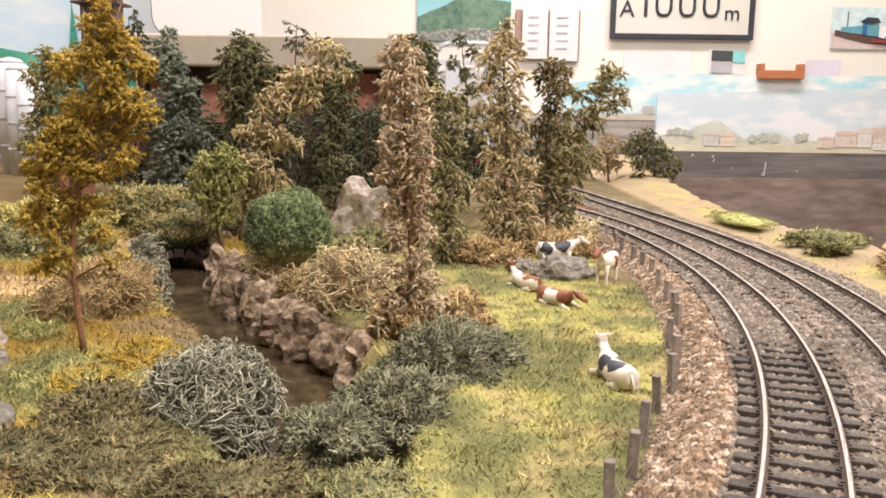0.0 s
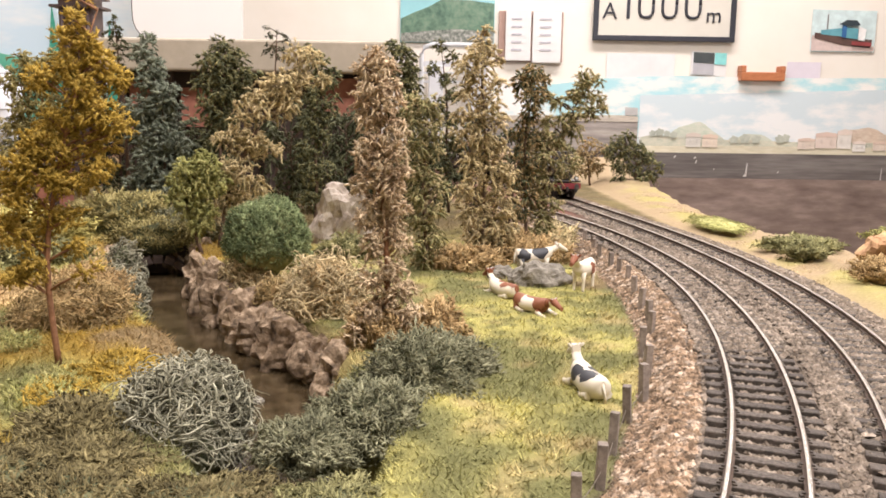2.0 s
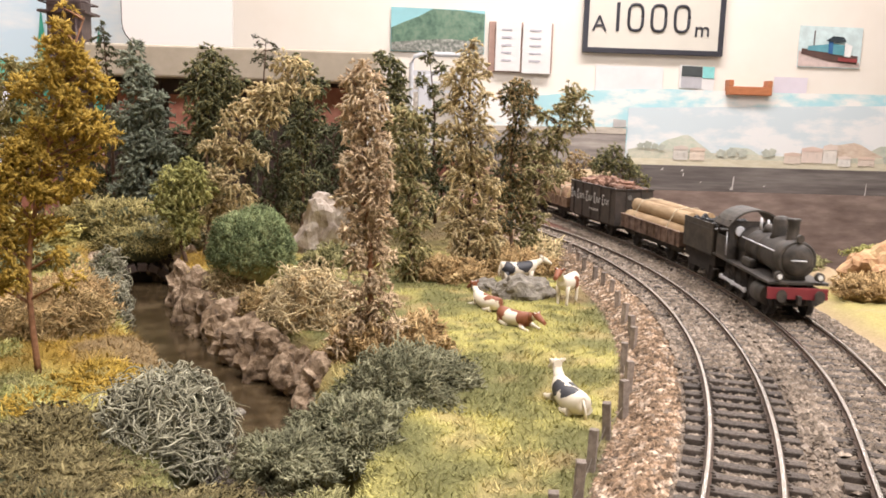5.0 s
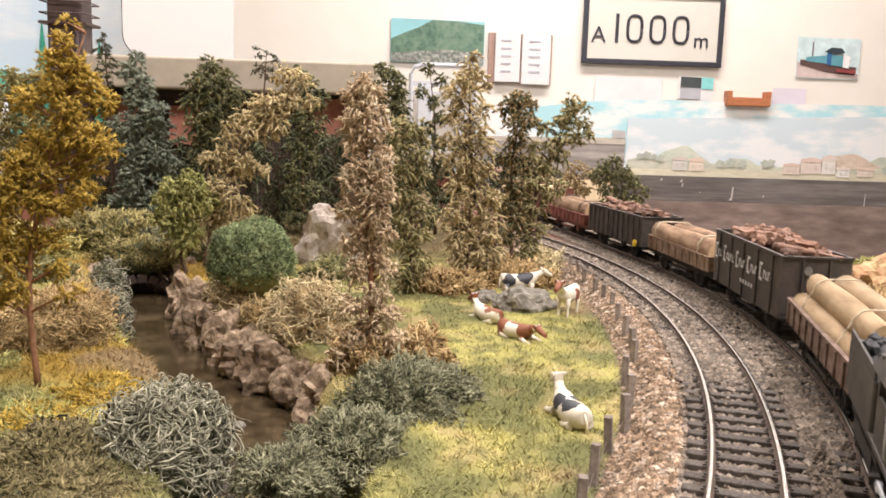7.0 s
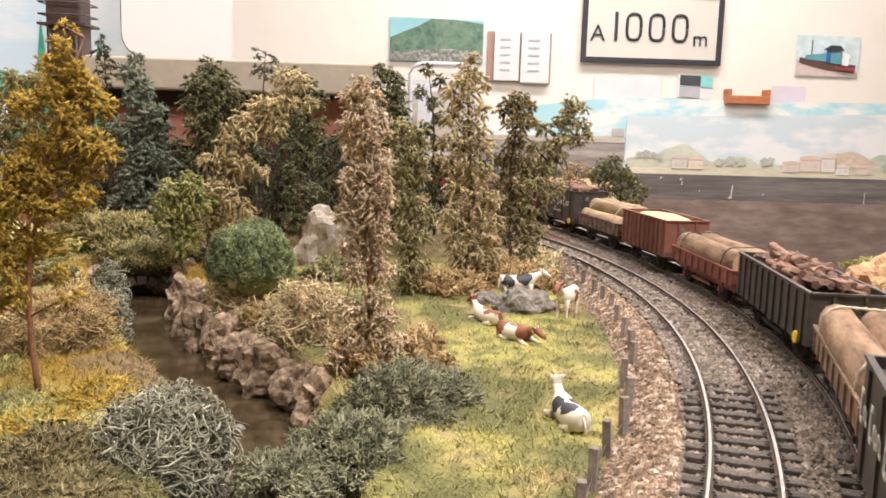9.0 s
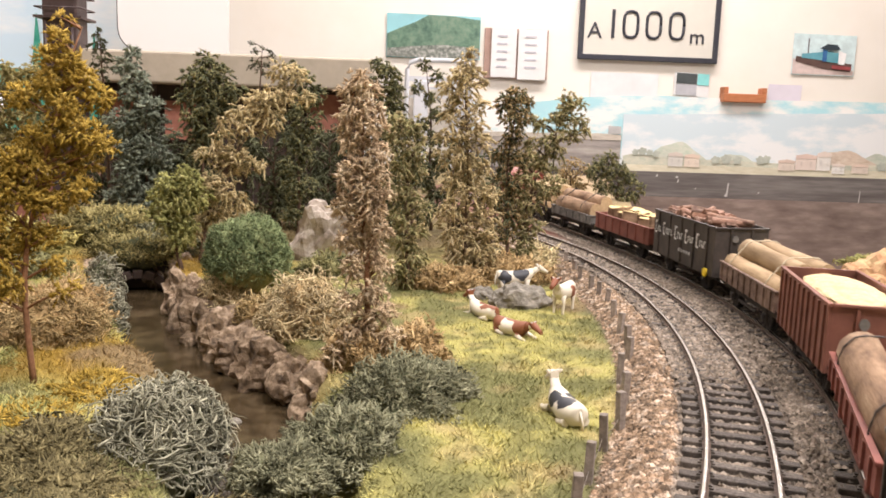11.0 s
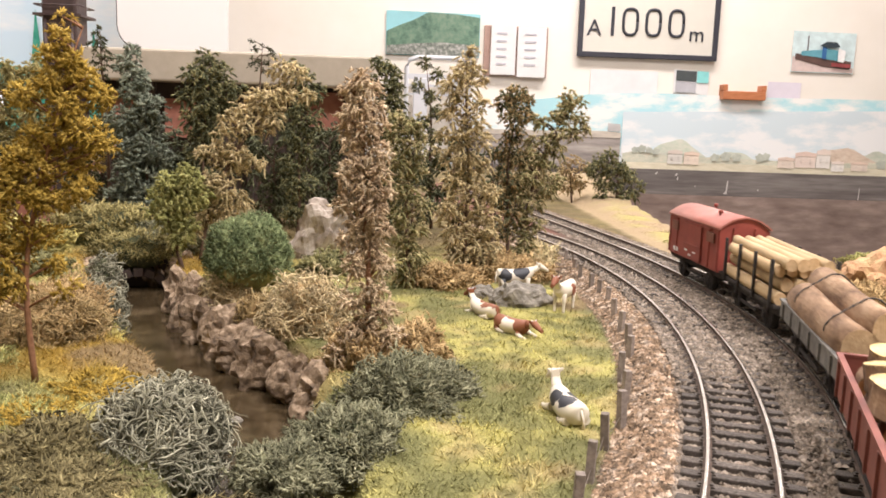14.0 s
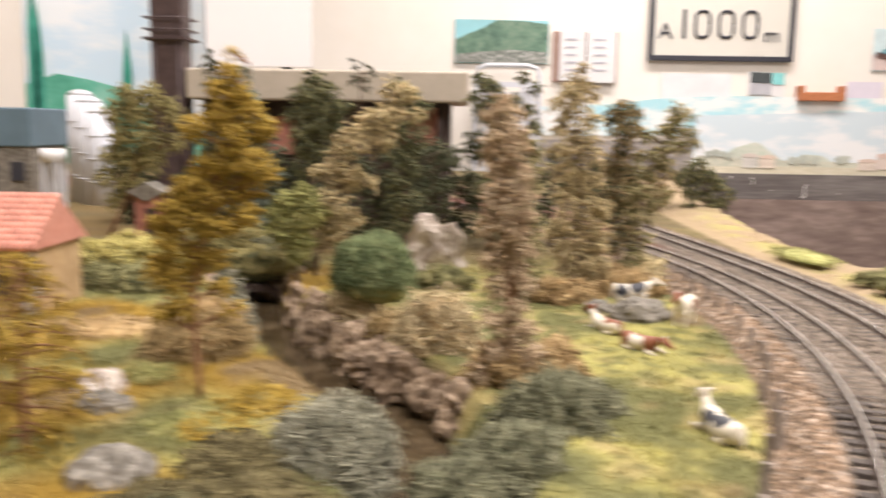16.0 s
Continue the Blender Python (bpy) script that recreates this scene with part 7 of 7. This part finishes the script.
    for sx in (-1, 1):
        bm = bmesh.new()
        box(bm, 0, 0, 0, 0.0007, 0.038, 0.0015, 0.0003)
        for y in (-0.017, 0, 0.017):
            rod(bm, (-0.0006, y, 0), (0.0006, y, 0), 0.0012, seg=8)
        ob = part("coupling_rod", bm, M["silver"], root, "steel coupling rod")
        RODS.append((ob, sx))
    # shorten the engine to its true wheelbase
    for ob in root.children_recursive:
        if ob.type == "MESH" and not ob.name.startswith(("wheelset", "coupling_rod")):
            for v in ob.data.vertices:
                v.co.y *= 0.72
                v.co.z = min(v.co.z, 0.016) + max(0.0, v.co.z - 0.016) * 0.86
    # tender
    t0, t1 = B[1], B[2]
    tender = tagged(empty("tender"), "black coal tender behind the locomotive", "tender")
    TRAIN.append((tender, (t0 + t1) / 2))
    part("tank", box(bmesh.new(), 0, 0, 0.0205, 0.030, 0.043, 0.014, 0.0008), bk, tender)
    part("frame", box(bmesh.new(), 0, 0, 0.0115, 0.025, 0.043, 0.006), M["frame_black"], tender)
    for sx in (-1, 1):
        part("coal_rail", box(bmesh.new(), sx * 0.0145, 0, 0.0286, 0.0008, 0.042, 0.0026), bk, tender)
        part("axle_frame", box(bmesh.new(), sx * 0.0120, 0, 0.0075, 0.001, 0.030, 0.006), M["frame_black"], tender)
    rg3 = random.Random(3)
    bm = bmesh.new()
    for k in range(70):
        tmp = bmesh.new()
        bmesh.ops.create_icosphere(tmp, subdivisions=1, radius=rg3.uniform(0.0012, 0.0024))
        bmesh.ops.translate(tmp, vec=(rg3.uniform(-0.0125, 0.0125), rg3.uniform(-0.0195, 0.019), 0.0272 + rg3.uniform(0, 0.0025)), verts=tmp.verts)
        join(bm, tmp)
    part("coal", bm, M["coal"], tender, "heap of black coal")
    for y in (-0.013, 0.013):
        add_wheelset(tender, WM, 0.0052, y)
    for sx in (-1, 1):
        bm = bmesh.new()
        rod(bm, (sx * 0.0098, -0.0215, 0.0105), (sx * 0.0098, -0.0245, 0.0105), 0.001, seg=8)
        part("buffer", bm, M["frame_black"], tender)


build_loco()
# wagons, in order behind the tender
w, L = lowside("log_wagon", "rusty brown low-sided wagon loaded with four peeled logs", 2, "wagon_rust")
h = L / 2
LOGS = ((0.0085, 0.0170, 0.0052), (-0.0085, 0.0170, 0.0052), (0.0042, 0.0248, 0.0050), (-0.0065, 0.0255, 0.0048), (0.0, 0.0165, 0.004))
for x, z, r in LOGS:
    log(w, x, z, r, -h + rng.uniform(0.002, 0.006), h - rng.uniform(0.002, 0.006), "log_tan")
for y in (-0.028, 0.026):
    chain(w, y, [q[:3] for q in LOGS], "rope", 0.0003)
gondola("gondola_wagon", "tall black lettered gondola wagon filled with reddish billets", 3, "wagon_black", 0.0335, "billets", 5, True, False, 5)
w, L = lowside("log_wagon", "ochre low-sided wagon with two thick bark logs tied by rope", 4, "wagon_ochre", 0.0178)
h = L / 2
LOGS = ((0.0072, 0.0072), (-0.0072, 0.0070))
for x, r in LOGS:
    log(w, x, 0.0196, r, -h + 0.003, h - 0.003, "log_bark", bend=0.1)
for y in (-0.036, 0.03):
    chain(w, y, [(q[0], 0.0196, q[1]) for q in LOGS], "rope", 0.0005)
gondola("gondola_wagon", "low black gondola wagon with reddish billets and a yellow disc", 5, "wagon_black", 0.0275, "billets", 11, False, True, 8)
w, L = lowside("log_wagon", "dull red low-sided wagon with two chained bark logs", 6, "wagon_red", 0.0172, beam="wagon_red")
h = L / 2
LOGS = ((0.0068, 0.0068), (-0.0070, 0.0070))
for x, r in LOGS:
    log(w, x, 0.0195, r, -h + 0.005, h - 0.004, "log_bark", bend=0.15)
for y in (-0.03, 0.028):
    chain(w, y, [(q[0], 0.0195, q[1]) for q in LOGS])
gondola("gondola_wagon", "red-brown gondola wagon heaped with pale sawdust", 7, "wagon_brown", 0.030, "sawdust", 10)
w, L = lowside("log_wagon", "dark brown low-sided wagon loaded with peeled logs", 8, "wagon_rust", 0.0185)
h = L / 2
LOGS = ((0.0085, 0.0175, 0.0056), (-0.0085, 0.0175, 0.0056), (0.0018, 0.0252, 0.0052), (-0.0085, 0.0262, 0.0045))
for x, z, r in LOGS:
    log(w, x, z, r, -h + rng.uniform(0.002, 0.005), h - rng.uniform(0.002, 0.005), "log_tan")
for y in (-0.026, 0.024):
    chain(w, y, [q[:3] for q in LOGS], "rope", 0.0003)
gondola("gondola_wagon", "tall black lettered gondola wagon with billets and yellow disc", 9, "wagon_black", 0.0335, "billets", 5, True, True, 13)
w, L = lowside("cut_log_wagon", "dark red low-sided wagon stacked with fresh sawn log slices", 10, "wagon_red", 0.0205, 7)
rg5 = random.Random(21)
for k in range(15):
    r = rg5.uniform(0.0048, 0.0078)
    px, py = rg5.uniform(-0.007, 0.007), -L / 2 + 0.010 + (L - 0.02) * k / 14
    bm = bmesh.new()
    loft(bm, [((0, 0, -0.0035), (r, 0, 0), (0, r * 0.9, 0)), ((0, 0, 0.0032), (r * 0.97, 0, 0), (0, r * 0.9, 0))], 14)
    bm.faces.ensure_lookup_table()
    for fc in bm.faces:
        fc.material_index = 1 if len(fc.verts) > 4 else 0
        fc.smooth = False
    ob = part("log_slice", bm, [M["log_bark"], M["slice"]], w, "pale yellow sawn slice")
    ob.matrix_basis = pose(px, py, 0.0205 + rg5.uniform(0, 0.003), rg5.uniform(-14, 14), rg5.uniform(-14, 14), rg5.uniform(0, 360))
for k in range(8):
    r = rg5.uniform(0.004, 0.006)
    log(w, (-1) ** k * 0.006, 0.0152, 0.0045, -L / 2 + 0.004 + k * 0.010, -L / 2 + 0.012 + k * 0.010, "log_bark", "slice")
w, L = lowside("log_wagon", "weathered grey low-sided wagon with chained thick bark logs", 11, "wagon_grey", 0.0165, 6)
h = L / 2
LOGS = ((0.0075, 0.0190, 0.0068, 0.006), (-0.0072, 0.0190, 0.0066, 0.004), (-0.0008, 0.0254, 0.0058, 0.0))
for x, z, r, e in LOGS:
    log(w, x, z, r, -h + 0.003 + e, h - 0.004, "log_bark", bend=0.15)
for y in (-0.022, 0.022):
    chain(w, y, [q[:3] for q in LOGS])
w, L = wagon_base("stake_wagon", "black stake wagon stacked with pale thin logs", B[12], B[13], 0.6)
h = (B[13] - B[12]) / 2 - 0.003
for sx in (-1, 1):
    for k in range(4):
        y = -h + 0.006 + (2 * h - 0.012) * k / 3
        part("stake", box(bmesh.new(), sx * 0.0150, y, 0.0205, 0.0014, 0.0016, 0.020, 0.0002), M["frame_black"], w)
for row, zz in enumerate((0.0150, 0.0205, 0.0258, 0.0290)):
    nlog = (5, 4, 5, 4)[row]
    for k in range(nlog):
        xx = (k - (nlog - 1) / 2) * 0.0057
        log(w, xx, zz, rng.uniform(0.0025, 0.0031), -h + rng.uniform(0, 0.006), h - rng.uniform(0, 0.006), "log_pale", bend=rng.uniform(-0.5, 0.5))


def build_box_wagon():
    w, L = wagon_base("box_wagon", "red covered box wagon with a curved roof, last in the train", B[13], B[14], 0.56)
    W, z0, z1 = 0.0305, 0.0115, 0.0326
    m = M["box_red"]
    for sx in (-1, 1):
        side = part("side", box(bmesh.new(), sx * W / 2, 0, (z0 + z1) / 2, 0.001, L, z1 - z0, 0.0001), m, w)
        for k in range(7):
            y = -L / 2 + 0.0012 + (L - 0.0024) * k / 6
            part("rib", box(bmesh.new(), sx * (W / 2 + 0.0008), y, (z0 + z1) / 2, 0.0007, 0.001, z1 - z0 - 0.001), m, side)
        dr = part("sliding_door", box(bmesh.new(), sx * (W / 2 + 0.0013), 0.002, (z0 + z1) / 2 - 0.0003, 0.0009, 0.024, z1 - z0 - 0.0025, 0.0002), m, w)
        part("door_rail", box(bmesh.new(), sx * (W / 2 + 0.0014), 0.006, z1 - 0.001, 0.0009, 0.042, 0.0008), m, dr)
        part("door_bar", box(bmesh.new(), sx * (W / 2 + 0.0019), 0.002, 0.020, 0.0006, 0.022, 0.0008), m, dr)
        for y in (-L * 0.36, L * 0.36):
            part("vent_flap", box(bmesh.new(), sx * (W / 2 + 0.0012), y, z1 - 0.005, 0.0008, 0.010, 0.005, 0.0002), M["wagon_brown"], side)
        bm = bmesh.new()
        for k in range(3):
            box(bm, sx * (W / 2 + 0.0019), -0.006 + 0.006 * k, 0.0165 - 0.002 * (k % 2), 0.0003, 0.0036, 0.0009)
        box(bm, sx * (W / 2 + 0.0008), -L * 0.33, 0.0145, 0.0003, 0.007, 0.0022)
        part("lettering", bm, M["lamp_white"], side, "small white lettering bars")
    roofpts = []
    for k in range(13):
        u = -1 + 2 * k / 12
        roofpts.append((u * (W / 2 + 0.0015), z1 + 0.0058 * (1 - u * u)))
    for sy in (-1, 1):
        bm = bmesh.new()
        a = [bm.verts.new((px * 0.94, sy * (L / 2 - 0.0002), pz - 0.0002)) for px, pz in roofpts] + [bm.verts.new((W / 2 - 0.0006, sy * (L / 2 - 0.0002), z0)), bm.verts.new((-W / 2 + 0.0006, sy * (L / 2 - 0.0002), z0))]
        b = [bm.verts.new((v.co.x, v.co.y - sy * 0.001, v.co.z)) for v in a]
        bm.faces.new(a)
        bm.faces.new(b[::-1])
        n = len(a)
        for k in range(n):
            bm.faces.new((a[k], a[(k + 1) % n], b[(k + 1) % n], b[k]))
        bmesh.ops.recalc_face_normals(bm, faces=bm.faces)
        end = part("end", bm, m, w)
        for k in (-1, 1):
            part("rib", box(bmesh.new(), k * W * 0.22, sy * (L / 2 + 0.0003), (z0 + z1) / 2 + 0.001, 0.001, 0.0009, z1 - z0), m, end)
    bm = bmesh.new()
    lo = [[bm.verts.new((px, y, pz)) for px, pz in roofpts] for y in (-L / 2 - 0.001, L / 2 + 0.001)]
    hi = [[bm.verts.new((px * 1.01, y, pz + 0.0008)) for px, pz in roofpts] for y in (-L / 2 - 0.001, L / 2 + 0.001)]
    for k in range(12):
        bm.faces.new((lo[0][k], lo[1][k], lo[1][k + 1], lo[0][k + 1]))
        f = bm.faces.new((hi[0][k], hi[0][k + 1], hi[1][k + 1], hi[1][k]))
        f.smooth = True
        for e in (0, 1):
            bm.faces.new((lo[e][k], lo[e][k + 1], hi[e][k + 1], hi[e][k]))
    for k in (0, 12):
        bm.faces.new((lo[0][k], lo[1][k], hi[1][k], hi[0][k]))
    bmesh.ops.recalc_face_normals(bm, faces=bm.faces)
    roof_ob = part("roof", bm, M["roof_red"], w, "faded red curved roof")
    for x, y in ((0.007, 0.018), (-0.008, -0.018)):
        bm = bmesh.new()
        rod(bm, (x, y, z1 + 0.004), (x, y, z1 + 0.0072), 0.0008, seg=8)
        rod(bm, (x, y, z1 + 0.0066), (x, y, z1 + 0.0082), 0.0016, 0.0012, 10)
        part("roof_vent", bm, m, roof_ob)


build_box_wagon()

# bring the bodies to their true width
for root, s_mid in TRAIN:
    k = 0.79 if root.name.startswith(("steam", "box")) else 0.82 if root.name.startswith("tender") else 0.87
    for ob in root.children_recursive:
        if ob.type != "MESH" or ob.name.startswith(("wheelset", "coupling_rod")):
            continue
        if ob.name.startswith(("billet", "log_slice")):
            mb = ob.matrix_basis.copy()
            mb[0][3] *= k
            ob.matrix_basis = mb
        else:
            for v in ob.data.vertices:
                v.co.x *= k


# ---- everything that moves ----
def travel(t):
    """How far the train has come: it runs in fast, then steadily, and draws away a little faster."""
    return SPEED * t - 0.004 - 0.0021 * max(0.0, 6.5 - t) ** 2 + 0.007 * max(0.0, t - 11.3)


def motions():
    times = [0.25 * k for k in range(65)]
    for root, s_mid in TRAIN:
        rows = []
        for t in times:
            x, y, a = on_line(far_line, far_s, s_mid - travel(t))
            rows.append((t, pose(x, y, 0.0, 0, 0, math.degrees(a) + 90)))
        walk(root, rows)
    fine = [k / 30 for k in range(481)]
    for ob, r, y in WHEELS:
        walk(ob, [(t, pose(0, y, r, -math.degrees(travel(t) / r), 0, 0)) for t in fine])
    for ob, sx in RODS:
        rows = []
        for t in fine:
            a = travel(t) / 0.0076 + (0 if sx > 0 else math.pi / 2)
            rows.append((t, pose(sx * 0.0123, -0.0025 + 0.0034 * math.sin(a), 0.0076 + 0.0034 * math.cos(a))))
        walk(ob, rows)


motions()
